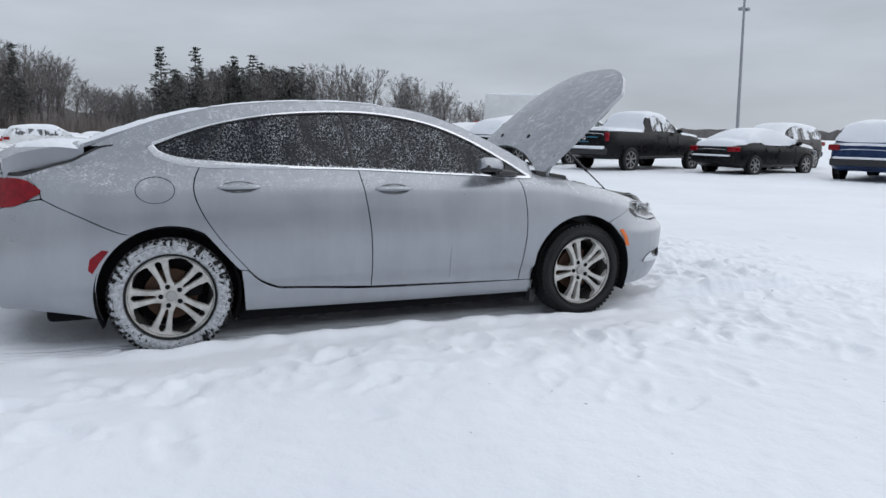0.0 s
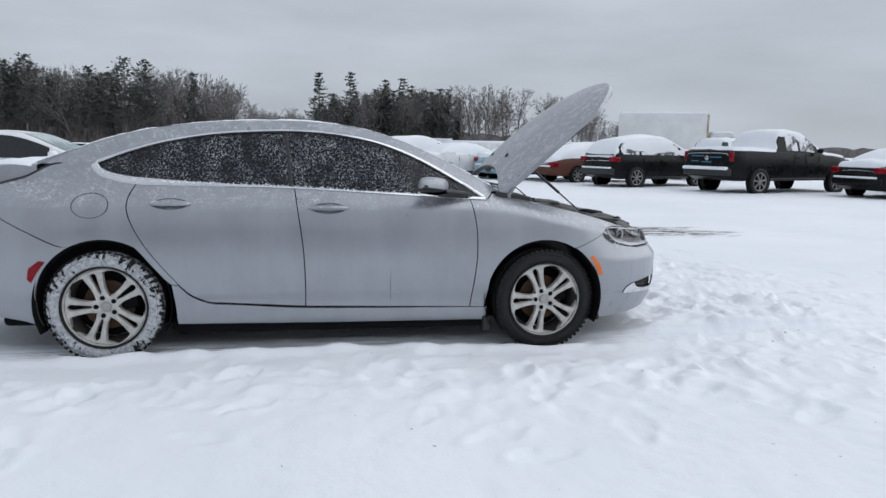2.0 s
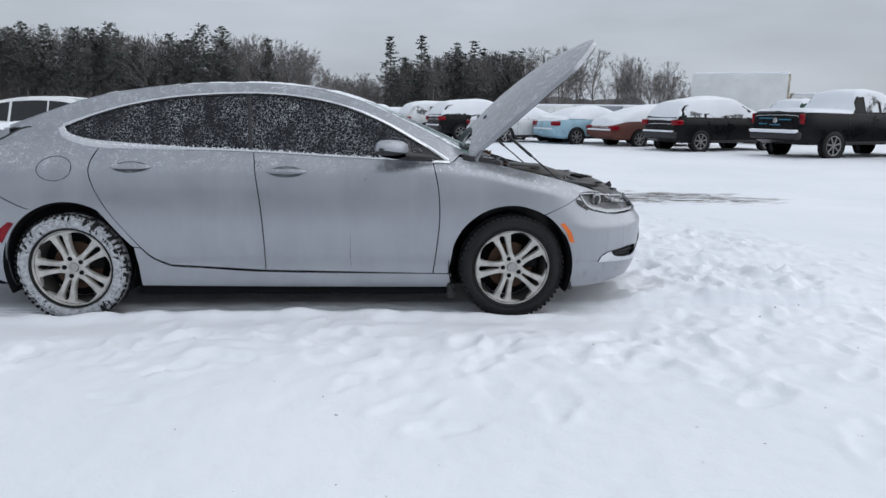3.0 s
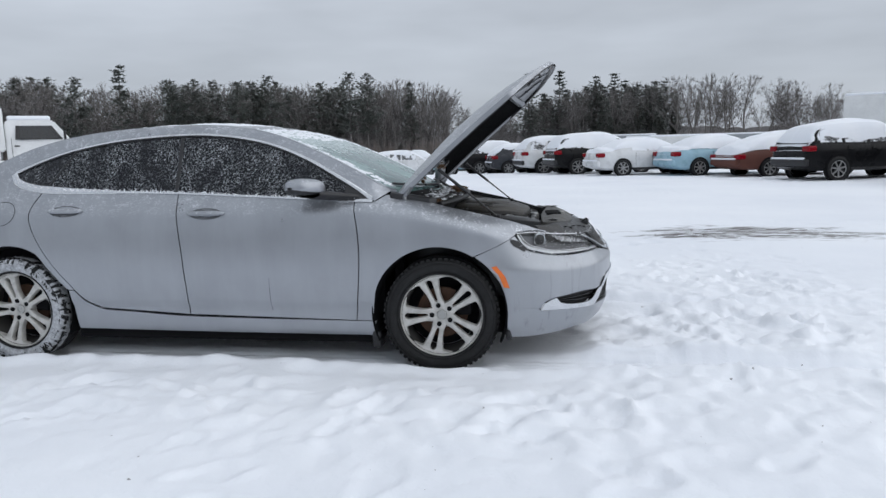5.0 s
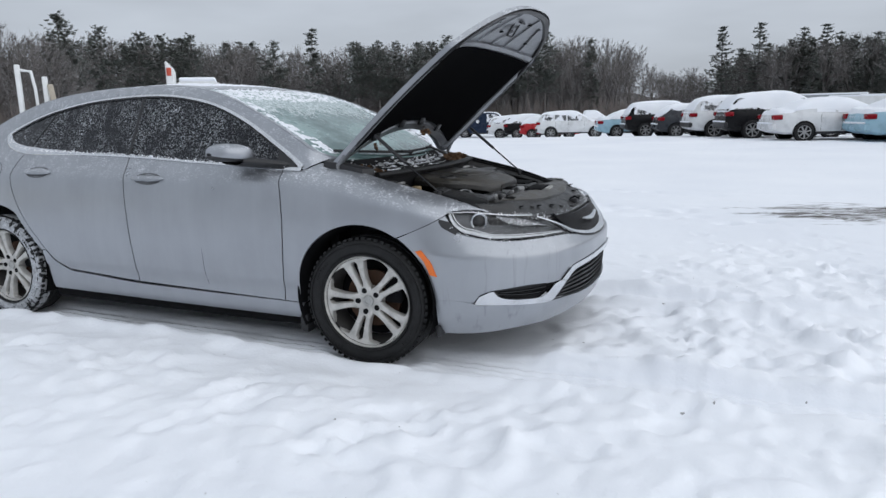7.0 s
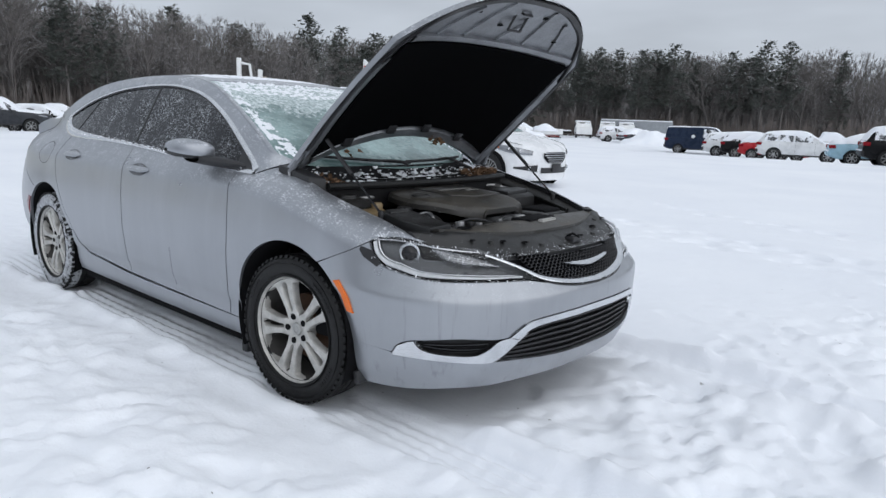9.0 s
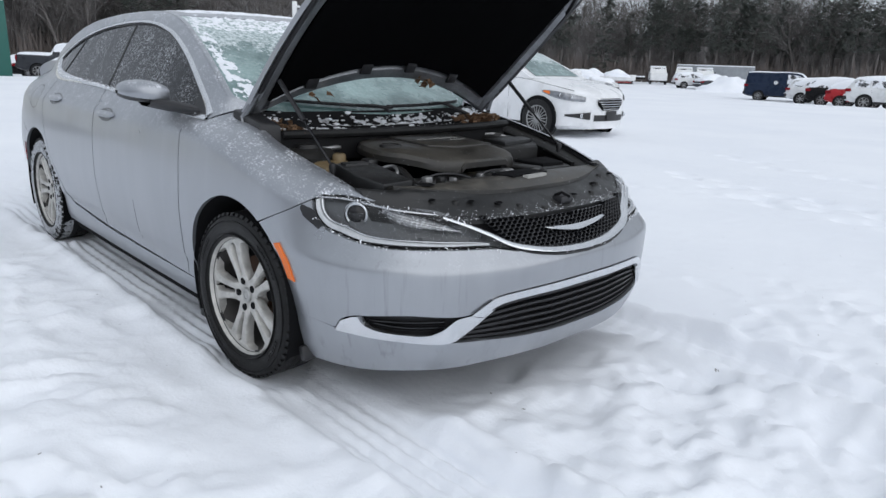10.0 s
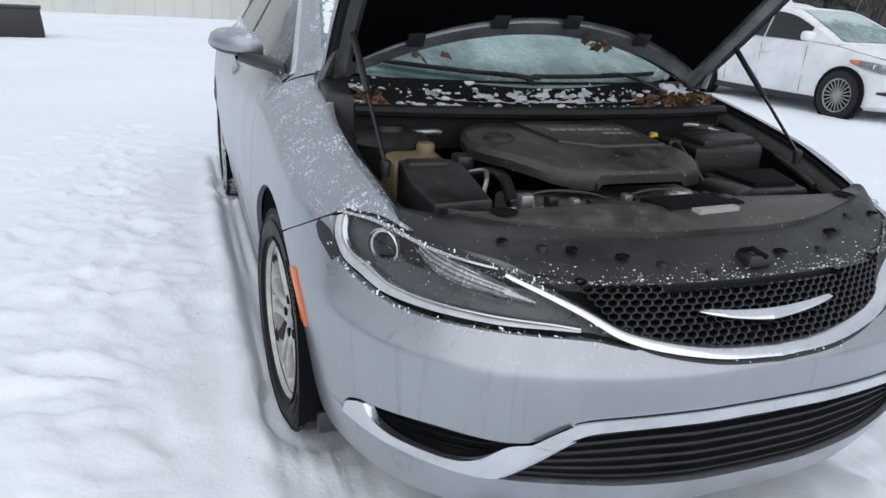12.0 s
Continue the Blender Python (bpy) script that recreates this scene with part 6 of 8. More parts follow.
def leaf(bm, at, size, rng):
    m = Matrix.Translation(at) @ Euler((rng.uniform(-0.9, 0.9), rng.uniform(-0.9, 0.9), rng.uniform(0, 6.28))).to_matrix().to_4x4()
    pts = [(0, 0), (0.25, 0.42), (0.6, 0.30), (0.75, 0.55), (1.0, 0.0), (0.72, -0.5), (0.6, -0.28), (0.3, -0.4)]
    vs = [bm.verts.new(m @ Vector((px * size, py * size, size * 0.25 * abs(py) + size * 0.1 * math.sin(px * 5)))) for px, py in pts]
    c = bm.verts.new(m @ Vector((0.5 * size, 0, 0)))
    for i in range(len(vs)):
        bm.faces.new([c, vs[i], vs[(i + 1) % len(vs)]])


for k in range(200):
    v = rr.choice((rr.uniform(0.45, 0.92), rr.uniform(0.55, 0.95), rr.uniform(-0.95, -0.80), rr.uniform(0.6, 0.9)))
    d = rr.uniform(0.45, 1.0)
    x = 1.07 + 0.175 * (1 - v * v) + d * (0.26 - 0.10 * (1 - v * v))
    z = float(np.interp(d, [0, 0.3, 0.6, 0.8, 1], [1.015, 0.985, 0.955, 0.962, 0.945])) + rr.uniform(0.004, 0.016)
    leaf(leaves, (x, 0.69 * v, z), rr.uniform(0.018, 0.038), rr)
part("cowl_leaves", leaves, M_LEAF, sedan, "dead brown leaves caught in the scuttle")["kind"] = "stuff"
hang = bmesh.new()
for b, n in ((0.26, 9), (-0.55, 4)):
    for k in range(n):
        q = bonnet_point(np.array(0.03), np.array(b + rr.uniform(-0.07, 0.07)), 0.045)
        leaf(hang, (q[0] + rr.uniform(-0.01, 0.02), q[1], q[2] - rr.uniform(0.0, 0.05)), rr.uniform(0.025, 0.045), rr)
part("hanging_leaves", hang, M_LEAF, bonnet, "dead leaves caught under the bonnet")
# rime along the nose and on the wings
rime = bmesh.new()
for k in range(700):
    y = rr.uniform(-0.66, 0.66)
    a = rr.betavariate(16, 0.8)
    x = cover_back(y) * (1 - a) + cover_front(y) * a
    z = cover_z(x, y)
    s = 0.0005 + 0.0015 * rr.random() ** 2.5
    b = bmesh.new()
    bmesh.ops.create_icosphere(b, subdivisions=1, radius=1, matrix=Matrix.Translation((x, y, z + 0.3 * s)) @ Matrix.Diagonal((s, s * rr.uniform(0.8, 2.5), s * 0.8, 1)))
    add(rime, b)
part("rime", rime, M_ROOFSNOW, sedan, "grains of snow along the nose")["kind"] = "stuff"
# frost along the lamps' lower edges and on their lenses, and on the chrome between lamp and grille
frost = bmesh.new()


def grain(bm, at, size):
    b = bmesh.new()
    bmesh.ops.create_icosphere(b, subdivisions=1, radius=1, matrix=Matrix.Translation(at) @ Matrix.Rotation(rr.uniform(0, 6.28), 4, "Z") @ Matrix.Rotation(rr.uniform(0, 3), 4, "X") @ Matrix.Diagonal((size, size * rr.uniform(0.8, 2.6), size * 0.7, 1)))
    add(bm, b)


SURROUND = spline([(y2u(0.60), 0.752), (y2u(0.52), 0.727), (y2u(0.44), 0.690), (y2u(0.36), 0.655), (y2u(0.27), 0.628), (y2u(0.14), 0.609), (UMAX, 0.603)], 80)
for curve, n, spread in ((HL_LOW, 420, 0.0035), (HL_TOP, 380, 0.0045), (SURROUND, 200, 0.004)):
    for k in range(n):
        i = rr.randrange(2, len(curve) - 2)
        s = rr.choice((-1, -1, 1))
        q = skin(np.array(curve[i][0] + rr.uniform(-0.012, 0.012)), np.array(curve[i][1] + rr.gauss(0, spread)), 0.004)
        grain(frost, (q[0], q[1] * s, q[2]), 0.0006 + 0.0022 * rr.random() ** 2.2)
for k in range(150):
    q = skin(np.array(rr.uniform(1.90, y2u(0.50))), np.array(rr.uniform(0.665, 0.755)), 0.0025)
    grain(frost, (q[0], q[1], q[2]), 0.0004 + 0.0007 * rr.random() ** 2)
belt = bmesh.new()
BELT_C = spline([(-1.42, 1.145), (-1.33, 1.108), (-1.18, 1.086), (-0.71, 1.065), (-0.245, 1.051), (0.34, 1.021), (0.868, 0.996)], 120)
for k in range(520):
    i = rr.randrange(len(BELT_C))
    q = skin(np.array(BELT_C[i][0] + rr.uniform(-0.01, 0.01)), np.array(BELT_C[i][1] + abs(rr.gauss(0, 0.007)) - 0.004), 0.004)
    grain(belt, (q[0], q[1], q[2]), 0.0012 + 0.0034 * rr.random() ** 2)
part("belt_snow", belt, M_ROOFSNOW, sedan, "grains of snow along the window ledge")["kind"] = "stuff"
part("frost", frost, M_ROOFSNOW, sedan, "frost grains along the lamp edges")["kind"] = "stuff"


# ---- parked vehicles ----
def gl(x, y):
    return float(ground_level(np.array(float(x)), np.array(float(y))))


def paint(name, color, rough=0.28):
    m = Mat(name).set(rough=rough, coat=0.0)
    m.b.inputs["Specular IOR Level"].default_value = 0.16 if max(color) < 0.1 else 0.35
    n, f = m.noise(2.5, 4), m.noise(40, 4, 0.7)
    base = m.mix(m.span(n, 0.3, 0.7), tuple(c * 0.88 for c in color), tuple(min(1, c * 1.1) for c in color))
    salt = m.math("MULTIPLY", m.span(f, 0.55, 0.75), 0.03)
    m.to("Base Color", m.mix(salt, base, (0.55, 0.56, 0.58)))
    m.to("Roughness", m.span(n, 0.3, 0.7, rough - 0.08, rough + 0.12))
    return m.m


P_BLACK, P_WHITE = paint("black_paint", (0.006, 0.006, 0.007)), paint("white_paint", (0.66, 0.67, 0.68))
P_NAVY, P_ICE = paint("navy_paint", (0.016, 0.035, 0.095)), paint("pale_blue_paint", (0.30, 0.47, 0.56))
P_BROWN, P_GREY = paint("brown_primer_paint", (0.115, 0.042, 0.030), 0.6), paint("dark_grey_paint", (0.045, 0.048, 0.055))
P_RED, P_GREEN = paint("red_paint", (0.40, 0.016, 0.022)), paint("dark_green_paint", (0.012, 0.050, 0.034))
P_VAN = paint("dark_blue_paint", (0.015, 0.025, 0.05))


def snowy_glass():
    """Window glass half hidden by stuck snow."""
    m = Mat("snow_streaked_window_glass").set(rough=0.1)
    on = m.math("MAXIMUM", m.span(m.noise(2.2, 6, 0.65), 0.47, 0.53), m.math("MULTIPLY", m.span(m.noise(30, 4, 0.7), 0.5, 0.66), 0.6))
    m.to("Base Color", m.mix(on, (0.010, 0.012, 0.014), (0.78, 0.80, 0.84)))
    m.to("Roughness", m.math("ADD", m.math("MULTIPLY", on, 0.6), 0.1))
    return m.m


M_GLASS = plain("car_window_glass", (0.012, 0.014, 0.016), 0.08, 0, 0.3, 3)
M_SNOWGLASS = snowy_glass()


M_LAMP = plain("headlamp_glass", (0.26, 0.27, 0.29), 0.10, 0.6, 0.7, 16)
M_GAP_SHADE = plain("grey_gap_shade", (0.22, 0.225, 0.23), 0.7)
M_STEELRIM = plain("grey_wheel_rim", (0.34, 0.34, 0.34), 0.4, 0.7, 0.2)

# side shapes: body top line and greenhouse (rear foot, roof rear, roof front, front foot), from the rear bumper forward
SHAPES = {
    "sedan": dict(L=4.65, W=1.80, axles=(1.00, 3.70), r=0.33, low=0.24, top=[(0, 0.64), (0.05, 0.90), (0.28, 0.985), (0.9, 0.995), (2.0, 0.95), (3.35, 0.95), (3.95, 0.885), (4.35, 0.815), (4.55, 0.745), (4.63, 0.66), (4.65, 0.56)], house=((0.52, 0.985), (1.40, 1.37), (2.48, 1.39), (3.50, 0.95))),
    "clean_sedan": dict(L=4.66, W=1.84, axles=(1.02, 3.82), r=0.335, low=0.165, top=[(0, 0.70), (0.05, 0.98), (0.30, 1.06), (0.9, 1.06), (2.0, 0.98), (3.40, 0.985), (4.0, 0.905), (4.36, 0.835), (4.56, 0.765), (4.64, 0.68), (4.66, 0.57)], house=((0.55, 1.04), (1.45, 1.43), (2.50, 1.45), (3.55, 0.98))),
    "hatch": dict(L=4.40, W=1.78, axles=(0.80, 3.45), r=0.325, low=0.24, top=[(0, 0.62), (0.04, 0.92), (0.2, 1.0), (1.6, 0.98), (3.2, 0.98), (3.9, 0.86), (4.28, 0.70), (4.40, 0.5)], house=((0.08, 0.98), (0.75, 1.42), (2.2, 1.46), (3.35, 0.98))),
    "suv": dict(L=4.85, W=1.92, axles=(0.98, 3.86), r=0.37, low=0.30, top=[(0, 0.68), (0.04, 1.02), (0.15, 1.12), (1.6, 1.10), (3.5, 1.10), (4.35, 1.02), (4.70, 0.93), (4.83, 0.80), (4.85, 0.66)], house=((0.06, 1.10), (0.50, 1.62), (2.6, 1.70), (3.65, 1.10))),
    "van": dict(L=5.40, W=2.0, axles=(1.1, 4.3), r=0.36, low=0.30, top=[(0, 0.7), (0.03, 1.1), (0.1, 1.22), (2.5, 1.22), (4.5, 1.15), (5.1, 0.95), (5.4, 0.6)], house=((0.03, 1.2), (0.10, 2.02), (3.7, 2.06), (4.75, 1.15))),
    "coupe": dict(L=4.9, W=1.86, axles=(1.15, 4.0), r=0.32, low=0.26, top=[(0, 0.60), (0.06, 0.80), (0.5, 0.92), (1.2, 0.95), (3.6, 0.92), (4.6, 0.85), (4.95, 0.7), (5.0, 0.5)], house=((0.25, 0.90), (1.75, 1.36), (2.7, 1.40), (3.55, 0.92))),
    "pickup": dict(L=5.85, W=2.02, axles=(1.22, 4.90), r=0.41, low=0.42, top=[(0, 0.80), (0.02, 1.28), (0.1, 1.36), (1.9, 1.34), (2.0, 1.34), (4.1, 1.28), (5.3, 1.18), (5.75, 1.02), (5.85, 0.7)], house=((1.98, 1.32), (2.25, 1.90), (3.30, 1.94), (4.25, 1.28))),
}


def vehicle(shape, color, label, at, heading, snow=0.10, seed=1, wheel="right_rear", group="snow-covered parked cars", category="car", lamps=True, bare=False, name=None):
    """A parked car from its side shape. at: where its right (or left) rear wheel stands."""
    S = SHAPES[shape]
    L, W, low = S["L"], S["W"], S["low"]
    hw = W / 2
    h = radians(heading)
    wx, wy = S["axles"][0], (-(hw - 0.08) if wheel == "right_rear" else hw - 0.08)
    ox, oy = at[0] - (math.cos(h) * wx - math.sin(h) * wy), at[1] - (math.sin(h) * wx + math.cos(h) * wy)
    mid = (ox + math.cos(h) * L / 2, oy + math.sin(h) * L / 2)
    t = thing(name or {"pickup": "pickup_truck", "suv": "suv", "van": "van"}.get(shape, "parked_car"), label, category, group, Matrix.Translation((ox, oy, gl(*mid) - 0.02)) @ Matrix.Rotation(h, 4, "Z"))
    tl = spline(S["top"], 90)
    ztop = lambda x: np.interp(x, tl[:, 0], tl[:, 1])
    (a0, az0), (a1, az1), (a2, az2), (a3, az3) = S["house"]
    house = spline([(a0, az0), (a0 + (a1 - a0) * 0.55, az0 + (az1 - az0) * 0.66), (a1, az1 - 0.01), ((a1 + a2) / 2, max(az1, az2) + 0.025), (a2, az2 - 0.01), (a2 + (a3 - a2) * 0.5, az2 + (az3 - az2) * 0.46), (a3, az3)], 120)
    zh = lambda x: np.interp(x, house[:, 0], house[:, 1], left=0, right=0)
    halfw = lambda x: hw * (1 - 0.16 * np.clip(1 - x / 0.5, 0, 1) ** 2 - 0.34 * np.clip(1 - (L - x) / 0.85, 0, 1) ** 2.4)
    if bare:
        # a nose rounded in plan
        tail_w = halfw
        halfw = lambda x: np.minimum(tail_w(np.minimum(x, L - 0.86)), hw * np.maximum(0.0005, 1 - np.clip(1 - (L - x) / 0.8, 0, 1) ** 2.2) ** 0.42)
    belt = lambda x: ztop(x) - 0.015

    rows = []
    for x in np.r_[0, 0.03, np.linspace(0.1, L - 0.1, 40), L - 0.07, L - 0.045, L - 0.03, L - 0.015, L - 0.008, L - 0.003, L]:
        w, zt_, zb_ = float(halfw(x)), float(ztop(x)), low + 0.12 * max(0, 1 - x / 0.4) + (0.03 if bare else 0.08) * max(0, 1 - (L - x) / 0.5)
        d = zt_ - zb_
        half = [(0, zb_), (0.80 * w, zb_), (0.95 * w, zb_ + 0.06), (0.985 * w, zb_ + 0.25 * d), (w, zb_ + 0.5 * d), (0.99 * w, zb_ + 0.72 * d), (0.965 * w, zb_ + 0.90 * d), (0.92 * w, zb_ + 0.98 * d), (0.80 * w, zt_ + 0.005), (0, zt_ + 0.02)]
        rows.append([(x, -y, z) for y, z in half] + [(x, y, z) for y, z in half[::-1][1:]])
    g = np.array(rows)
    bm = grid_mesh(g)
    bm.verts.ensure_lookup_table()
    n_ = g.shape[1]
    bm.faces.new([bm.verts[i] for i in range(n_ - 1)])
    bm.faces.new([bm.verts[(len(rows) - 1) * n_ + i] for i in range(n_ - 1)][::-1])
    bmesh.ops.recalc_face_normals(bm, faces=bm.faces)
    part("body", bm, color, t)

    def house_pt(x, v, s, out=0.0):
        """v: 0 at the belt, 1 at the roof's middle; s: side."""
        zr, zb_ = float(zh(x)), float(belt(x))
        top = max(zr, zb_ + 0.02)
        w0 = 0.915 * float(halfw(x)) * (1 if x < L - 1.5 else 0.97)
        w1 = w0 * (0.80 if shape != "van" else 0.90)
        k = min(1.0, (top - zb_) / (max(az1, az2) - az0))
        pts = [(0.0, w0, zb_), (0.55, w0 + (w1 - w0) * k, zb_ + (top - zb_) * 0.88), (0.68, (w0 + (w1 - w0) * k) * 0.90, zb_ + (top - zb_) * 0.975), (1.0, 0.0, top)]
        vs = [p[0] for p in pts]
        return (x, s * (np.interp(v, vs, [p[1] for p in pts]) + out), np.interp(v, vs, [p[2] for p in pts]))

    vv = [0, 0.15, 0.3, 0.45, 0.55, 0.62, 0.68, 0.84, 1.0]
    rows = [[house_pt(x, v, -1) for v in vv] + [house_pt(x, v, 1) for v in vv[::-1][1:]] for x in np.linspace(a0 + 0.01, a3 - 0.01, 44)]
    hb = grid_mesh(np.array(rows))
    bmesh.ops.recalc_face_normals(hb, faces=hb.faces)
    part("cabin", hb, color, t)
    # side windows, screens
    span = a3 - a0
    cuts = ((0.19, 0.33), (0.345, 0.545), (0.555, 0.83)) if bare else ((0.30, 0.50), (0.53, 0.80)) if shape in ("sedan", "coupe", "hatch") else ((0.10, 0.30), (0.33, 0.53), (0.56, 0.82)) if shape in ("suv",) else ((0.22, 0.45), (0.50, 0.80)) if shape == "pickup" else ((0.62, 0.84),)
    for s in (-1, 1):
        for c0, c1 in cuts:
            gw = []
            for x in np.linspace(a0 + span * c0, a0 + span * c1, 10):
                gw.append([house_pt(x, v, s, 0.008) for v in np.linspace(0.05, 0.52, 5)])
            b = grid_mesh(np.array(gw), flip=s > 0)
            part("side_window", b, (M_GLASS if bare else M_SNOW if snow >= 0.125 else M_SNOWGLASS), t)
    for nm, x0, x1 in (("rear_screen", a0 + 0.05, a1 + 0.02), ("windscreen", a2 + 0.06, a3 - 0.08)):
        gw = [[(house_pt(x, v, s)[0] + (0.004 if nm == "windscreen" else -0.004), house_pt(x, v, s)[1], house_pt(x, v, s)[2] + 0.010) for s, v in [(-1, 0.72), (-1, 0.8), (-1, 0.9), (1, 1.0), (1, 0.9), (1, 0.8), (1, 0.72)]] for x in np.linspace(x0, x1, 8)]
        b = grid_mesh(np.array(gw))
        bmesh.ops.recalc_face_normals(b, faces=b.faces)
        part(nm, b, M_SCREEN if bare else M_SNOW if snow >= 0.115 else M_SNOWGLASS, t)
    # wheels, each on a flat black disc put for the arch's shade
    for ax in S["axles"]:
        for s in (-1, 1):
            r = S["r"]
            yo = float(halfw(ax))
            part("wheel_arch", lathe([(r * 1.15, s * (yo - 0.03)), (r * 1.14, s * (yo + 0.003)), (r * 1.12, s * (yo + 0.006)), (0.0, s * (yo + 0.006))], 36, at=(ax, 0, r)), M_DARK, t)
            wh = new("wheel")
            wh.parent = t
            wh.matrix_local = Matrix.Translation((ax, s * (yo - 0.088), r - 0.01)) @ Matrix.Rotation(0 if s < 0 else math.pi, 4, "Z")
            part("tyre", lathe([(r * 0.66, -0.10), (r * 0.72, -0.112), (r * 0.9, -0.114), (r * 0.98, -0.10), (r, -0.06), (r, 0.09)], 36), M_RUBBER, wh)
            rim = lathe([(r * 0.70, -0.100), (r * 0.68, -0.108), (r * 0.63, -0.098), (r * 0.60, -0.03)], 36)
            nsp = 20 if bare else 7
            for k in range(nsp):
                a = 2 * math.pi * (k + 0.3) / nsp
                wd = 0.009 if bare else 0.024
                b = box(r * 0.60, 0.022, wd * 2, (r * 0.34, -0.092, 0), 0.006 if bare else 0.0)
                bmesh.ops.transform(b, matrix=Matrix.Rotation(-a, 4, "Y"), verts=b.verts)
                add(rim, b)
            add(rim, lathe([(0, -0.106), (0.04, -0.106), (0.07, -0.09)], 20))
            part("rim", rim, M_STEELRIM, wh)
            part("wheel_back", lathe([(0.0, -0.03), (r * 0.66, -0.03)], 24), M_DARK, wh)
    # lamps, bumpers, mirrors, handles
    for s in (-1, 1):
        zt0 = float(ztop(0.06))
        tall = 0.30 if shape == "pickup" else 0.17
        part("tail_lamp", box(0.30 if shape != "pickup" else 0.10, 0.30 if shape != "pickup" else 0.14, tall, (0.13 if shape != "pickup" else 0.075, s * (hw * 0.815 if shape != "pickup" else hw * 0.87), zt0 - (0.08 if shape != "pickup" else 0.18)), 0.035, 3), M_RED, t)
        if not bare:
            part("headlamp", box(0.56, 0.16, 0.115, (L - 0.33, s * (hw - 0.155), float(ztop(L - 0.33)) - 0.12), 0.05, 3, Matrix.Rotation(-s * 0.66, 4, "Z") @ Matrix.Rotation(0.16, 4, "Y")), M_LAMP, t)
        part("mirror", box(0.12, 0.20, 0.13, (a3 - 0.38, s * (hw + 0.06), float(ztop(a3 - 0.4)) + 0.08), 0.045, 3), color, t)
        for hx in ((a0 + span * 0.36, a0 + span * 0.60) if shape != "pickup" else (a0 + span * 0.42,)):
            part("door_handle", box(0.18, 0.03, 0.035, (hx, s * (float(halfw(hx)) - 0.004), float(ztop(hx)) - 0.17), 0.012), color, t)
        for hx in (a0 + span * 0.34, a0 + span * 0.57, a0 + span * 0.86):
            zb0, zt1 = low + 0.14, float(ztop(hx)) - 0.05
            # on the clean sedan a grey strip stands for the shade in each gap
            part("door_gap", box(0.003 if bare else 0.008, 0.012, zt1 - zb0, (hx, s * (float(halfw(hx)) * (0.9905 if bare else 0.992)), (zb0 + zt1) / 2)), M_GAP_SHADE if bare else M_DARK, t)
    part("rear_bumper", box(0.16, W * 0.90, 0.22, (0.03, 0, low + 0.26), 0.06, 3), M_BLACK if shape in ("suv", "pickup", "van") else color, t)
    if not bare:
        part("front_bumper", box(0.14, W * 0.72, 0.20, (L - 0.05, 0, low + 0.20), 0.06, 3), M_BLACK, t)
    if snow and shape in ("suv", "sedan", "hatch", "coupe"):
        part("bumper_snow", box(0.13, W * 0.80, 0.06, (-0.01, 0, low + 0.385), 0.028, 3), M_SNOW, t)
    part("sill", box(L * 0.5, W * 0.985, 0.09, (L / 2, 0, low + 0.05), 0.03), M_BLACK, t)
    if snow:
        xs = np.linspace(0.02, L - (0.25 if shape != "pickup" else 0.35), 64)
        us = np.linspace(-1, 1, 41)
        gx, gu = np.meshgrid(xs, us, indexing="ij")
        w = halfw(gx)
        zt_, zr = ztop(gx), zh(gx)
        n = fbm(gx * 0.9 + seed * 7.1, gu * 1.3 + seed, 3, seed)
        inhouse = zr > zt_ + 0.01
        k = np.clip((zr - zt_) / 0.35, 0, 1)
        wtop = np.where(inhouse, 0.915 * w * (1 - 0.26 * k), 0.93 * w)
        # the blanket slides down over the side windows, unevenly
        au, side = np.abs(gu), np.sign(gu)
        reach = np.clip((0.30 + 11.0 * (snow - 0.08)) + 0.9 * (fbm(gx * 1.1 + seed, side * 5 + seed, 3, seed + 9) - 0.5), 0.12, 1.0)
        down_ = np.clip((au - 0.76) / 0.24, 0, 1) * reach
        bulge = 0.035 * np.sin(math.pi * np.clip((au - 0.70) / 0.30, 0, 1)) + 0.012
        y_house = side * (np.minimum(au / 0.76, 1) * wtop + (0.93 * w - wtop) * down_ + bulge * (au > 0.70))
        z_house = zt_ + (zr - zt_) * np.where(au < 0.76, 1 - 0.10 * (au / 0.76) ** 3, 0.90 * (1 - down_))
        kk = np.clip(k * 4, 0, 1) * inhouse
        y = gu * 0.93 * w * (1 - kk) + y_house * kk
        base = (zt_ + 0.02 * (1 - au**2)) * (1 - kk) + z_house * kk
        ends = ease(0, 0.16, gx - xs[0]) * ease(0, 0.22, xs[-1] - gx)
        thick = 1.1 * snow * (0.55 + 0.9 * (n - 0.3)) * np.where(kk > 0.5, np.clip(1 - (au / 0.95) ** 6, 0, 1), np.sqrt(np.clip(1 - au**8, 0, 1))) * (0.25 + 0.75 * ends)
        z = base + thick - 0.05 * (1 - ends) - 0.03 * (au > 0.98) * (1 - kk)
        b = grid_mesh(np.stack([gx, y, z], -1))
        bmesh.ops.recalc_face_normals(b, faces=b.faces)
        part("snow_cover", b, M_SNOW, t, "thick rounded layer of fresh snow")
    return t


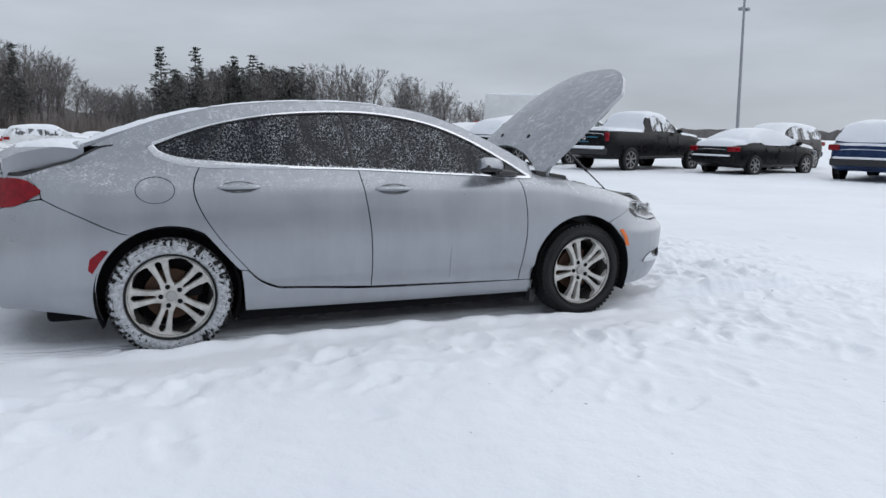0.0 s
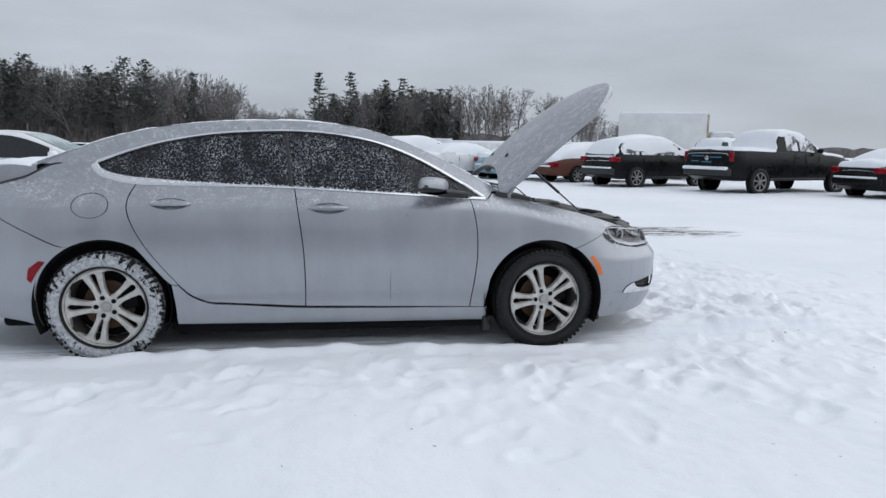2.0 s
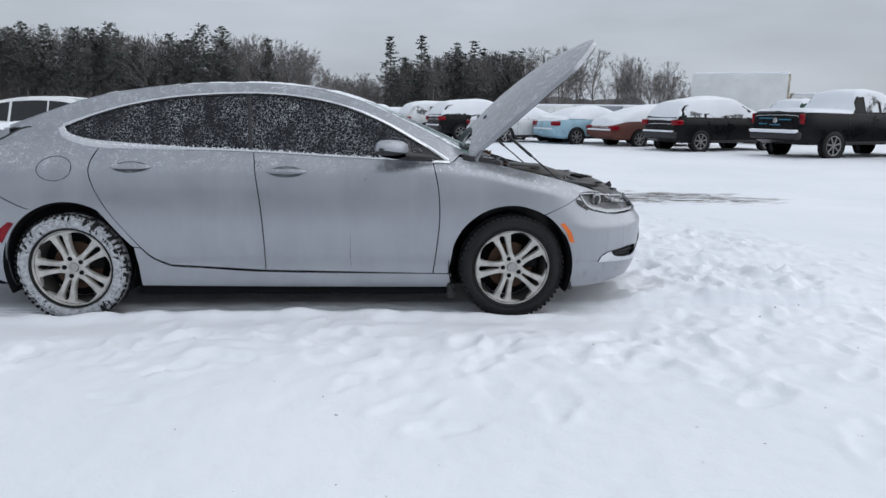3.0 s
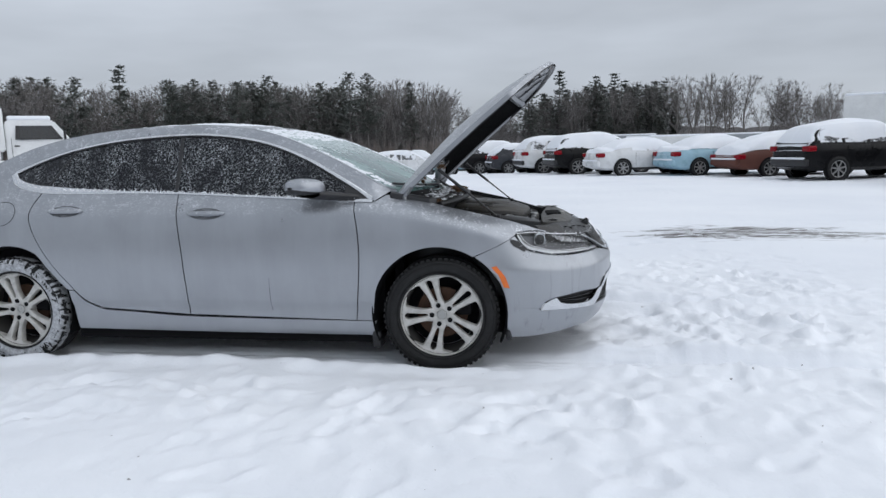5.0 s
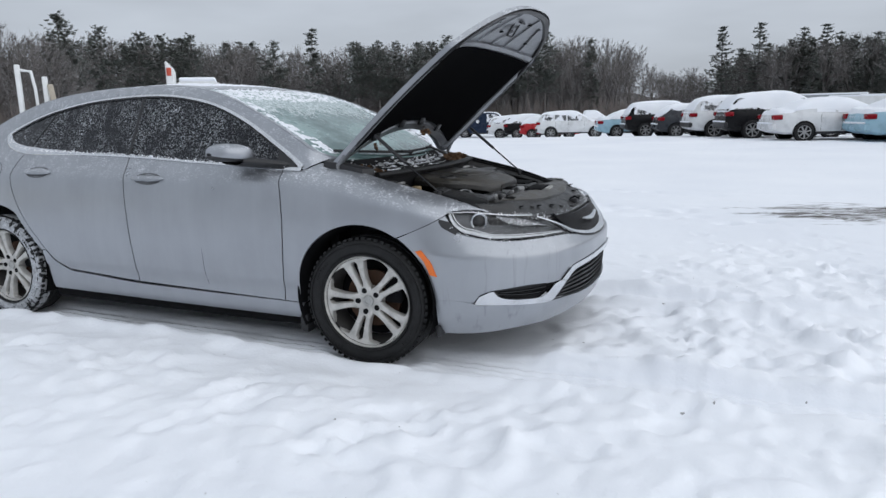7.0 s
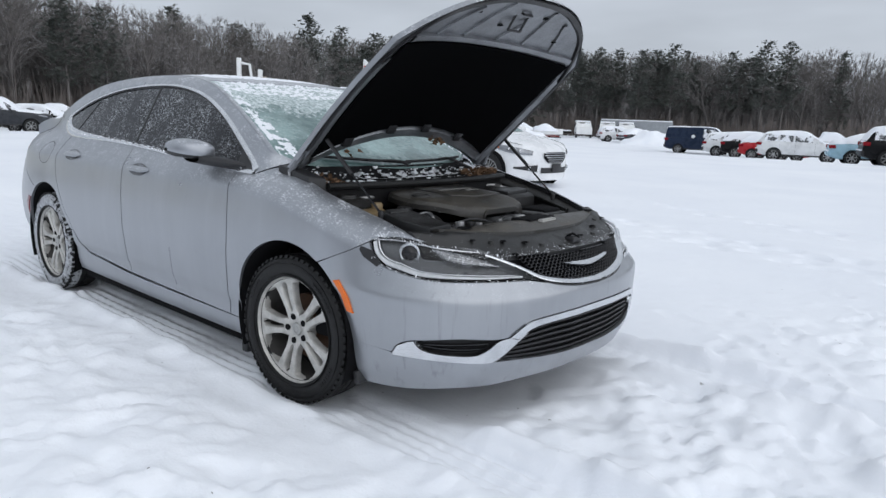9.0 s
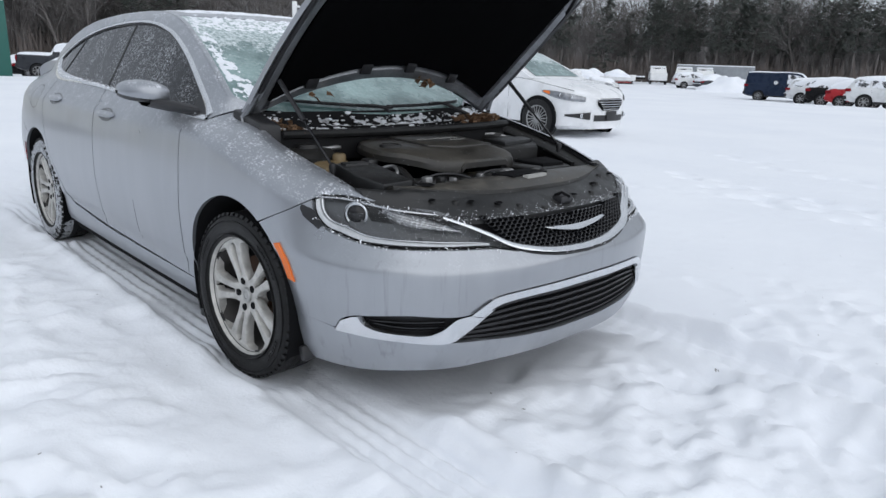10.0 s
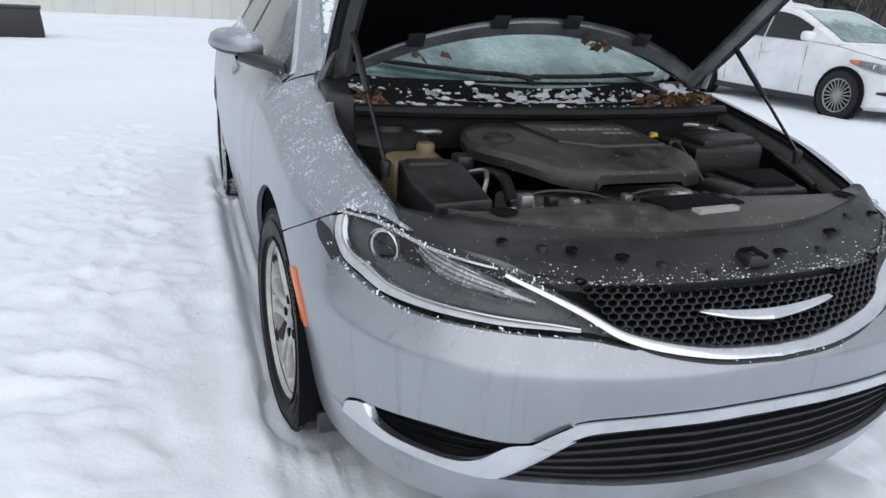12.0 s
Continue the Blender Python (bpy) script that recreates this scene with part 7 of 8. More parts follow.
ROW = 18
vehicle("suv", P_NAVY, "navy blue minivan under a cap of snow", (17.5, 10.35), 20, 0.11, 2, "left_rear", name="minivan")
vehicle("sedan", P_BLACK, "black sedan half buried in snow", (16.15, 12.45), ROW - 9, 0.14, 3)
truck = vehicle("pickup", P_BLACK, "black crew-cab pickup truck with snowy roof", (12.85, 14.5), ROW, 0.09, 4, category="pickup truck")
vehicle("suv", P_BLACK, "black sport utility with deep snow on its roof", (10.35, 17.8), ROW, 0.12, 5)
vehicle("coupe", P_BROWN, "old brown coupe nearly covered by snow", (9.25, 20.7), ROW, 0.20, 6)
vehicle("sedan", P_ICE, "pale blue compact sedan topped with snow", (7.3, 22.4), ROW, 0.14, 7)
vehicle("sedan", P_WHITE, "white sedan topped with smooth snow", (4.65, 23.5), ROW, 0.13, 8)
vehicle("suv", P_BLACK, "black crossover with snow sliding off its windows", (3.0, 26.0), ROW, 0.12, 9)
vehicle("suv", P_WHITE, "white crossover with tall red tail lamps", (1.5, 28.4), ROW, 0.10, 10)
vehicle("hatch", P_GREY, "dark grey hatchback under a snow cap", (-0.3, 30.9), ROW, 0.11, 11)
vehicle("suv", P_BLACK, "dark sport utility with snow on its roof", (-2.0, 33.2), ROW, 0.12, 12)
vehicle("sedan", P_ICE, "pale sedan with snow over its rear window", (-3.9, 35.8), ROW, 0.15, 13)
vehicle("suv", P_WHITE, "white sport utility standing clear of the row", (-9.3, 42.0), ROW - 3, 0.08, 14)
vehicle("hatch", P_RED, "bright red hatchback with snowy windows", (-11.4, 44.6), ROW, 0.13, 15)
vehicle("suv", P_BLACK, "black crossover with a white roof of snow", (-13.2, 46.8), ROW, 0.12, 16)
vehicle("suv", P_WHITE, "white crossover at the row's far end", (-15.4, 49.2), ROW, 0.10, 17)
vehicle("van", P_VAN, "dark blue delivery van with a white emblem", (-19.5, 52.0), ROW - 4, 0.06, 18, category="van")
vehicle("suv", P_BLACK, "dark sport utility behind the black sedan", (22.0, 17.5), ROW + 180, 0.08, 19)
vehicle("pickup", P_GREEN, "green pickup truck parked behind the black one", (16.6, 24.0), ROW, 0.06, 20, category="pickup truck")
vehicle("suv", P_WHITE, "white jeep-like car far across the lot", (-35.8, 70.6), 42, 0.10, 22)
vehicle("sedan", P_GREY, "small car buried in ploughed snow", (-32.6, 70.2), 60, 0.25, 23)
for k, (x, y, hd, c, sh) in enumerate(((-44.5, 9.5, 60, P_GREY, "pickup"), (-46.5, 13.0, 50, P_BLACK, "suv"), (-45.5, 16.5, 75, P_GREEN, "sedan"), (-50.0, 15.2, 80, P_GREY, "pickup"), (-49.5, 10.0, 120, P_BLACK, "sedan"))):
    vehicle(sh, c, "wrecked vehicle under patchy snow by the woods", (x, y), hd, 0.12, 30 + k, group="wrecks by the woods")
for k, (x, y, hd, c, sh) in enumerate(((-52.0, 73.0, 20, P_WHITE, "sedan"), (-2.0, 58.0, 15, P_WHITE, "suv"), (3.0, 60.0, 15, P_GREY, "suv"), (-8.0, 60.0, 15, P_WHITE, "sedan"), (-12.5, 62.0, 15, P_WHITE, "pickup"), (8.5, 52.0, 18, P_WHITE, "suv"))):
    vehicle(sh, c, "snowed-in car in the farther rows", (x, y), hd, 0.20, 40 + k, group="far rows of parked cars")

# the white sedan beyond, brushed clean
ford = vehicle("clean_sedan", paint("clean_white_paint", (0.76, 0.77, 0.785)), "white sedan brushed clean, with multi-spoke wheels", (-6.75, 7.42), 0, 0, 21, bare=True, group="")
SF = SHAPES["clean_sedan"]
SL, SHW = SF["L"], SF["W"] / 2
SF_TOP = spline(SF["top"], 90)


def nose(y, z, out=0.0):
    """A point on the white sedan's rounded front."""
    zt_ = 0.80
    p = float(np.interp((z - 0.28) / (zt_ - 0.28), [0, 0.12, 0.25, 0.5, 0.72, 0.9, 0.98, 1.0], [0.80, 0.95, 0.985, 1.0, 0.99, 0.965, 0.92, 0.80]))
    w = min(0.999, abs(y) / (SHW * p))
    q = (1 - w ** (1 / 0.42)) ** (1 / 2.2)
    k = SF_TOP[:, 0] > 3.8
    xt = float(np.interp(-z, -SF_TOP[k, 1], SF_TOP[k, 0]))
    x = min(SL - 0.8 * (1 - q), xt)
    d = np.array([1.0, 0.9 * (y / SHW) ** 3])
    d /= np.linalg.norm(d)
    return (x + out * d[0], y + out * d[1], z)


def nose_side(x, z, s, out=0.0):
    """The same skin, further back, by its distance from the tail."""
    zt_ = float(np.interp(x, SF_TOP[:, 0], SF_TOP[:, 1]))
    p = float(np.interp((z - 0.26) / (zt_ - 0.26), [0, 0.12, 0.25, 0.5, 0.72, 0.9, 0.98, 1.0], [0.80, 0.95, 0.985, 1.0, 0.99, 0.965, 0.92, 0.80]))
    w = SHW * max(0.0005, 1 - max(0.0, 1 - (SL - x) / 0.8) ** 2.2) ** 0.42 * p
    return (x + out * 0.5, s * (w + out), z)


def nose_patch(y0, y1, low_at, top_at, out, n=16):
    """A skin patch between two heights, each given at y0 and y1."""
    g = [[nose(y0 + (y1 - y0) * u, (low_at[0] + (low_at[1] - low_at[0]) * u) * (1 - v) + (top_at[0] + (top_at[1] - top_at[0]) * u) * v, out) for v in np.linspace(0, 1, 7)] for u in np.linspace(0, 1, n)]
    b = grid_mesh(np.array(g))
    bmesh.ops.recalc_face_normals(b, faces=b.faces)
    if sum(f.normal.x for f in b.faces) < 0:
        bmesh.ops.reverse_faces(b, faces=b.faces)
    return b


for s, y0, y1 in ((-1, -0.35, -0.24), (1, 0.24, 0.35)):
    part("grille_back", nose_patch(y0, y1, (0.60, 0.505) if s < 0 else (0.505, 0.60), (0.685, 0.705) if s < 0 else (0.705, 0.685), 0.016, 6), M_DARK, ford)
part("grille_back", nose_patch(-0.24, 0.24, (0.505, 0.505), (0.70, 0.70), 0.016), M_DARK, ford)
for k in range(5):
    zz = 0.685 - 0.040 * k
    part("grille_bar", tube([nose(y, zz, 0.020) for y in np.linspace(-0.34 + 0.030 * k * (k > 1), 0.34 - 0.030 * k * (k > 1), 13)], 0.006, 6), M_CHROME, ford)
part("lower_intake", nose_patch(-0.40, 0.40, (0.325, 0.325), (0.425, 0.425), 0.016), M_BLACK, ford)
part("plate_holder", box(0.02, 0.28, 0.15, (SL + 0.026, 0.0, 0.42), 0.008), M_BLACK, ford)
for s in (-1, 1):
    part("fog_pocket", nose_patch(s * 0.47, s * 0.80, (0.345, 0.400), (0.475, 0.430), 0.016), M_BLACK, ford)
    fx, fy, fz = nose(s * 0.61, 0.412, 0.022)
    part("fog_lamp", lathe([(0, 0.006), (0.022, 0.006), (0.034, 0.010), (0.040, 0.0)], 18, "x", (fx, fy, fz)), M_REFLECT, ford)
    rows, orange = [], []
    for u in np.linspace(0, 1, 26):
        x = SL - 0.125 - 0.66 * u
        c, half = 0.682 + 0.112 * u, 0.012 + 0.045 * math.sin(math.pi * min(1, 0.18 + 0.82 * u)) ** 0.8
        row = [nose_side(x, c + half * v, s, 0.012 + 0.008 * (1 - v * v)) for v in np.linspace(-1, 1, 7)]
        rows.append(row)
        if 0.72 < u < 0.97:
            orange.append([nose_side(x, c + half * v * 0.8, s, 0.016 + 0.008 * (1 - v * v)) for v in np.linspace(-0.6, 1, 6)])
    lamp = None
    for nm, rw, mt in (("headlamp", rows, M_LAMP), ("indicator", orange, M_ORANGE)):
        b = grid_mesh(np.array(rw), flip=s > 0)
        lamp = part(nm, b, mt, lamp or ford)
    for u in (0.22, 0.48):
        x = SL - 0.125 - 0.66 * u
        part("projector", lathe([(0, 0.01), (0.026, 0.008), (0.032, 0.0)], 14, "x", nose_side(x, 0.685 + 0.112 * u, s, 0.012)), M_CHROME, [o for o in ford.children if o.name.startswith("headlamp")][-1])
    part("window_trim", tube([(0.95, s * 0.80, 1.06), (2.2, s * 0.835, 1.0), (3.35, s * 0.82, 0.985)], 0.010, 5), M_CHROME, ford)
    part("bonnet_gap", tube([nose_side(x, float(np.interp(x, SF_TOP[:, 0], SF_TOP[:, 1])) - 0.012, s, 0.002) for x in np.linspace(SL - 1.3, SL - 0.28, 14)], 0.004, 4), M_DARK, ford)

# emblem and lettering bars on the far van, plain white
van_e = [o for o in bpy.data.objects if o.get("label", "").startswith("dark blue delivery")][0]
part("emblem", lathe([(0, 1.008), (0.14, 1.008), (0.16, 1.0)], 5, "y", (2.2, 0, 1.35)), P_WHITE, van_e).scale = (1, -1, 1)

# pickup's tailgate: blue letters as plain bars, and chrome badge
M_BLUEBAR = plain("blue_sticker", (0.02, 0.16, 0.26), 0.4, 0, 0.2)
for y0, w0, z0 in ((0.35, 0.5, 1.16), (-0.35, 0.45, 1.13), (0.45, 0.3, 1.0), (0.0, 0.4, 0.98)):
    part("tailgate_bar", box(0.012, w0, 0.035, (-0.004, y0, z0), 0.003), M_BLUEBAR, truck)
part("badge", lathe([(0, 0), (0.07, 0), (0.08, 0.01)], 18, "x", (-0.015, 0, 1.10)), M_CHROME, truck)
part("bumper_snow", box(0.26, 1.7, 0.10, (-0.02, 0, 0.80), 0.045, 3), M_SNOW, truck)


# ---- trucks, boxes, boats and buildings of the yard ----
def placed(name, label, category, x, y, heading, group=""):
    return thing(name, label, category, group, Matrix.Translation((x, y, gl(x, y) - 0.02)) @ Matrix.Rotation(radians(heading), 4, "Z"))


def truck_wheel(t, x, y, r=0.42):
    w = new("wheel")
    w.parent = t
    w.matrix_local = Matrix.Translation((x, y, r)) @ Matrix.Rotation(0 if y < 0 else math.pi, 4, "Z")
    part("tyre", lathe([(r * 0.58, -0.10), (r * 0.9, -0.13), (r, -0.09), (r, 0.12)], 30), M_RUBBER, w)
    part("rim", lathe([(0, -0.05), (r * 0.3, -0.07), (r * 0.5, -0.04), (r * 0.58, -0.10)], 24), M_STEELRIM, w)


def cab(t, x0, length, width, z0, zb, zr, mat):
    """A truck cab with bonnet, sloped screen and door windows, facing +x."""
    prof = [(x0, z0), (x0, zr - 0.10), (x0 + 0.05, zr - 0.02), (x0 + 0.16, zr + 0.02), (x0 + length * 0.40, zr + 0.02), (x0 + length * 0.50, zr - 0.03), (x0 + length * 0.68, zb), (x0 + length * 0.90, zb - 0.06), (x0 + length * 0.98, zb - 0.16), (x0 + length, zb - 0.30), (x0 + length, z0)]
    b = bmesh.new()
    lo = [b.verts.new((x, -width / 2 * (1 - 0.10 * max(0, (z - zb) / (zr - zb))), z)) for x, z in prof]
    hi = [b.verts.new((x, width / 2 * (1 - 0.10 * max(0, (z - zb) / (zr - zb))), z)) for x, z in prof]
    b.faces.new(lo)
    b.faces.new(hi[::-1])
    for i in range(len(prof)):
        b.faces.new([lo[i], hi[i], hi[(i + 1) % len(prof)], lo[(i + 1) % len(prof)]])
    bmesh.ops.recalc_face_normals(b, faces=b.faces)
    bmesh.ops.bevel(b, geom=b.edges, offset=0.035, segments=2, affect="EDGES")
    part("cab", b, mat, t)
    for s in (-1, 1):
        q = [(x0 + 0.24, zb + 0.06), (x0 + length * 0.58, zb + 0.06), (x0 + length * 0.475, zr - 0.17), (x0 + 0.28, zr - 0.17)]
        cx_, cz_ = sum(p[0] for p in q) / 4, sum(p[1] for p in q) / 4
        for nm, k, out, mt in (("window_frame", 1.0, 0.006, M_BLACK), ("door_window", 0.82, 0.012, M_GLASS)):
            b = bmesh.new()
            vs = [b.verts.new((cx_ + (x - cx_) * k, s * (width / 2 * (1 - 0.10 * max(0, (cz_ + (z - cz_) * k - zb) / (zr - zb))) + out), cz_ + (z - cz_) * k)) for x, z in q]
            b.faces.new(vs if s < 0 else vs[::-1])
            part(nm, b, mt, t, smooth=False)
        part("door_seam", box(0.012, 0.02, zb - z0 + 0.1, (x0 + 0.14, s * width / 2, (zb + z0) / 2 + 0.05)), M_DARK, t, smooth=False)
        part("door_handle", box(0.14, 0.03, 0.04, (x0 + 0.27, s * (width / 2 + 0.012), zb - 0.12), 0.01), M_BLACK, t)
        part("mirror", box(0.06, 0.14, 0.30, (x0 + length * 0.60, s * (width / 2 + 0.16), zb + 0.15), 0.02), M_BLACK, t)
    b = bmesh.new()
    nx_, nz_ = zr - 0.06 - zb, length * 0.18
    k = 0.012 / math.hypot(nx_, nz_)
    vs = [b.verts.new((x + nx_ * k, y, z + nz_ * k)) for x, y, z in ((x0 + length * 0.655, -width * 0.42, zb + 0.06), (x0 + length * 0.655, width * 0.42, zb + 0.06), (x0 + length * 0.52, width * 0.40, zr - 0.12), (x0 + length * 0.52, -width * 0.40, zr - 0.12))]
    b.faces.new(vs)
    part("windscreen", b, M_SNOWGLASS, t, smooth=False)
    part("roof_snow", box(length * 0.44, width * 0.90, 0.13, (x0 + length * 0.25, 0, zr + 0.05), 0.062, 4), M_SNOW, t)


M_PANEL = plain("weathered_white_panel", (0.72, 0.73, 0.73), 0.5, 0, 0.12, 1.5)
M_GREYPANEL = plain("weathered_grey_panel", (0.27, 0.29, 0.31), 0.5, 0.1, 0.2, 1.2)
M_REDPANEL = plain("red_panel", (0.36, 0.02, 0.025), 0.5, 0, 0.2, 1.2)


def box_truck(x, y, heading):
    t = placed("box_truck", "white box truck with snow on its roof", "truck", x, y, heading)
    part("cargo_box", box(4.5, 2.35, 2.2, (2.55, 0, 2.30), 0.05), M_PANEL, t)
    part("corner_post", box(0.10, 2.38, 2.2, (4.78, 0, 2.30), 0.02), plain("beige_post_with_rust", (0.42, 0.37, 0.29), 0.6, 0, 0.45, 3), t)
    part("marker_board", box(0.02, 0.5, 0.12, (4.845, -0.7, 3.15), 0.01), M_RED, t)
    part("box_snow", box(4.4, 2.3, 0.14, (2.55, 0, 3.44), 0.06, 3), M_SNOW, t)
    part("chassis", box(7.2, 0.9, 0.25, (3.7, 0, 0.85), 0.04), M_DARK, t)
    cab(t, 4.95, 2.3, 2.05, 0.7, 1.75, 2.42, M_PANEL)
    for wx in (1.3, 6.4):
        for s in (-1, 1):
            truck_wheel(t, wx, s * 0.95)
    return t


bt = box_truck(17.2, 36.6, -24)
bt.matrix_world = bt.matrix_world @ Matrix.Scale(1.13, 4)

# white service truck with stake body, headboard sign and lift
svc = placed("service_truck", "white service truck with stakes, tool box and a red sign", "truck", -17.6, 11.0, 40)
part("flatbed", box(4.6, 2.3, 0.16, (2.2, 0, 1.15), 0.03), M_PANEL, svc)
part("side_board", box(2.9, 2.3, 0.36, (2.05, 0, 1.41), 0.03), plain("grey_weathered_wood", (0.20, 0.185, 0.165), 0.8, 0, 0.4, 3), svc, "weathered grey wooden side board")
part("tool_box", box(0.90, 2.2, 0.74, (4.00, 0, 1.60), 0.06, 3), M_PANEL, svc)
part("snow_cap", box(0.92, 2.2, 0.12, (4.00, 0, 2.02), 0.055, 3), M_SNOW, svc)
part("tool_box_light", box(0.34, 0.02, 0.07, (4.15, -1.115, 1.88), 0.008), M_REDPANEL, svc)
for lx in (1.15, 1.75, 2.6):
    part("marker_light", box(0.30, 0.02, 0.06, (lx, -1.16, 1.165), 0.008), M_REDPANEL, svc)
part("chassis", box(6.6, 0.9, 0.25, (3.3, 0, 0.85), 0.04), M_DARK, svc)
hb = box(0.26, 0.55, 1.55, (4.45, -0.75, 2.25), 0.0)
for v in hb.verts:
    if v.co.z > 2.9:
        v.co.z -= 0.30 * ease(4.35, 4.58, v.co.x)
bmesh.ops.bevel(hb, geom=hb.edges, offset=0.04, segments=2, affect="EDGES")
part("headboard", hb, M_PANEL, svc)
part("sign", box(0.14, 0.04, 0.24, (4.42, -1.03, 2.66), 0.015), plain("red_sign", (0.50, 0.07, 0.035), 0.5, 0, 0.2), svc)
for px, pz in ((0.2, 2.9), (0.9, 2.55)):
    part("stake", box(0.14, 0.14, pz - 1.1, (px, -0.8, (pz + 1.1) / 2), 0.03), M_PANEL, svc)
part("lift_arm", tube([(0.2, -0.8, 2.75), (0.55, -0.8, 2.7), (0.62, -0.8, 2.2), (0.64, -0.8, 1.4)], 0.05, 6), M_PANEL, svc)
part("stake", box(0.16, 0.06, 0.95, (1.10, -0.9, 1.85), 0.02, turn=Matrix.Rotation(-0.12, 4, "Y")), plain("raw_wood", (0.42, 0.37, 0.30), 0.7, 0, 0.25), svc, "pale wooden stake")
cab(svc, 4.6, 2.5, 2.05, 0.7, 1.75, 2.38, M_PANEL)
for wx in (1.2, 6.2):
    for s in (-1, 1):
        truck_wheel(svc, wx, s * 0.95)


def container(x, y, heading, length, height, mat, label, snow=True):
    t = placed("cargo_container", label, "container", x, y, heading, "cargo containers")
    part("shell", box(length, 2.4, height, (0, 0, height / 2), 0.03), mat, t)
    for k in range(int(length / 0.55)):
        part("rib", box(0.22, 2.46, height - 0.3, (-length / 2 + 0.4 + 0.55 * k, 0, height / 2)), mat, t, smooth=False)
    if snow:
        part("snow_cap", box(length * 0.99, 2.35, 0.14, (0, 0, height + 0.05), 0.05, 2), M_SNOW, t)
    return t


container(16.2, 58.0, -12, 12.0, 2.75, M_GREYPANEL, "long grey container with snow on top")
container(8.2, 60.0, -8, 5.5, 2.9, M_GREYPANEL, "weathered grey container behind the parked row")
container(11.6, 57.0, -10, 7.0, 2.7, M_PANEL, "pale ribbed container behind the parked row")
container(30.5, 58.0, -25, 8.0, 3.1, M_REDPANEL, "red container far across the lot", False)
container(22.5, 56.0, -18, 6.0, 2.7, M_PANEL, "white container among the parked rows")
container(-42.4, 90.7, 24, 9.8, 2.55, M_GREYPANEL, "long pale grey trailer by the woods")
for k, (x, y) in enumerate(((-43.4, 84.3), (-41.3, 85.4), (-46.6, 83.0))):
    t = placed("truck_cab", "white truck cab with snow on its roof", "truck", x, y, -62 + 5 * k, "truck cabs by the woods")
    cab(t, 0, 2.6, 2.1, 0.5, 1.5, 2.2, M_PANEL)
    for s in (-1, 1):
        truck_wheel(t, 1.9, s * 0.95)


def boat(x, y, heading, label):
    t = placed("boat", label, "boat", x, y, heading, "boats on trailers")
    t.matrix_world = t.matrix_world @ Matrix.Scale(0.55, 4)
    rows = []
    for a in np.linspace(0, 1, 14):
        w = 1.15 * (1 - a**3.2) + 0.02
        rows.append([(6 * a, -w, 1.9 + 0.25 * a), (6 * a, -w * 0.85, 1.15), (6 * a, 0, 0.65 + 0.5 * a**3), (6 * a, w * 0.85, 1.15), (6 * a, w, 1.9 + 0.25 * a), (6 * a, 0.0, 2.05 + 0.25 * a)])
    g = np.array(rows)
    g = np.concatenate([g, g[:, :1]], 1)
    b = grid_mesh(g)
    bmesh.ops.recalc_face_normals(b, faces=b.faces)
    part("hull", b, M_PANEL, t)
    mound = []
    for a in np.linspace(0, 1, 18):
        arch = math.sin(math.pi * min(1, 0.06 + 0.94 * a)) ** 0.45 * (1.15 if a < 0.45 else 1.15 - 0.55 * (a - 0.45))
        mound.append([(-0.2 + 5.2 * a, 1.18 * math.cos(b) * (0.4 + 0.6 * min(1, arch)), 1.75 + (1.25 * arch + 0.15 * math.sin(9 * a + 2 * b)) * math.sin(b) ** 0.7) for b in np.linspace(0.0, math.pi, 13)])
    mb = grid_mesh(np.array(mound))
    bmesh.ops.recalc_face_normals(mb, faces=mb.faces)
    part("snow_mound", mb, M_SNOW, t, "heaped snow over the cover")
    part("keel_trim", box(5.2, 1.2, 0.12, (2.6, 0, 0.75), 0.04), M_REDPANEL, t)
    part("trailer", box(6.0, 1.4, 0.14, (2.6, 0, 0.52), 0.03), M_DARK, t)
    for s in (-1, 1):
        truck_wheel(t, 2.0, s * 0.85, 0.33)
    return t


boat(-42.6, 65.6, 40, "white boat on a trailer heaped with snow")
boat(-47.0, 67.4, 52, "smaller white boat wrapped and snowed in")

# ploughed heap beside the far jeep
heap = placed("snow_heap", "ploughed heap of snow far across the lot", "snow", -29.4, 68.2, 25)
hr = []
for a in np.linspace(-1, 1, 34):
    hr.append([(3.4 * a, 1.8 * b, 1.35 * max(0.0, 1 - a * a) ** 0.8 * max(0.0, 1 - b * b) * (0.55 + 0.9 * float(fbm(np.array(3 * a + 9), np.array(2 * b + 5), 3, 77))) - 0.05) for b in np.linspace(-1, 1, 20)])
hb_ = grid_mesh(np.array(hr))
bmesh.ops.recalc_face_normals(hb_, faces=hb_.faces)
part("mound", hb_, M_SNOW, heap)
# low flatbed trailers between the boats and the cabs
for x, y in ((-48.5, 79.0), (-51.5, 75.2)):
    ft = placed("flatbed_trailer", "low dark flatbed trailer under snow", "trailer", x, y, 32, "flatbed trailers")
    part("bed", box(4.6, 2.0, 0.22, (0, 0, 0.75), 0.03), M_DARK, ft)
    part("bed_snow", box(4.5, 1.9, 0.14, (0, 0, 0.92), 0.05, 2), M_SNOW, ft)
    for wx in (-0.6, 0.5):
        for s in (-1, 1):
            truck_wheel(ft, wx, s * 0.85, 0.36)
for k, (x, y, hd, c, sh) in enumerate(((-25.6, 35.6, 20, P_WHITE, "sedan"), (-28.6, 37.0, 60, P_GREY, "suv"), (-31.2, 41.4, 35, P_WHITE, "hatch"))):
    vehicle(sh, c, "stripped car half buried in snow", (x, y), hd, 0.22, 60 + k, group="wrecks by the woods")

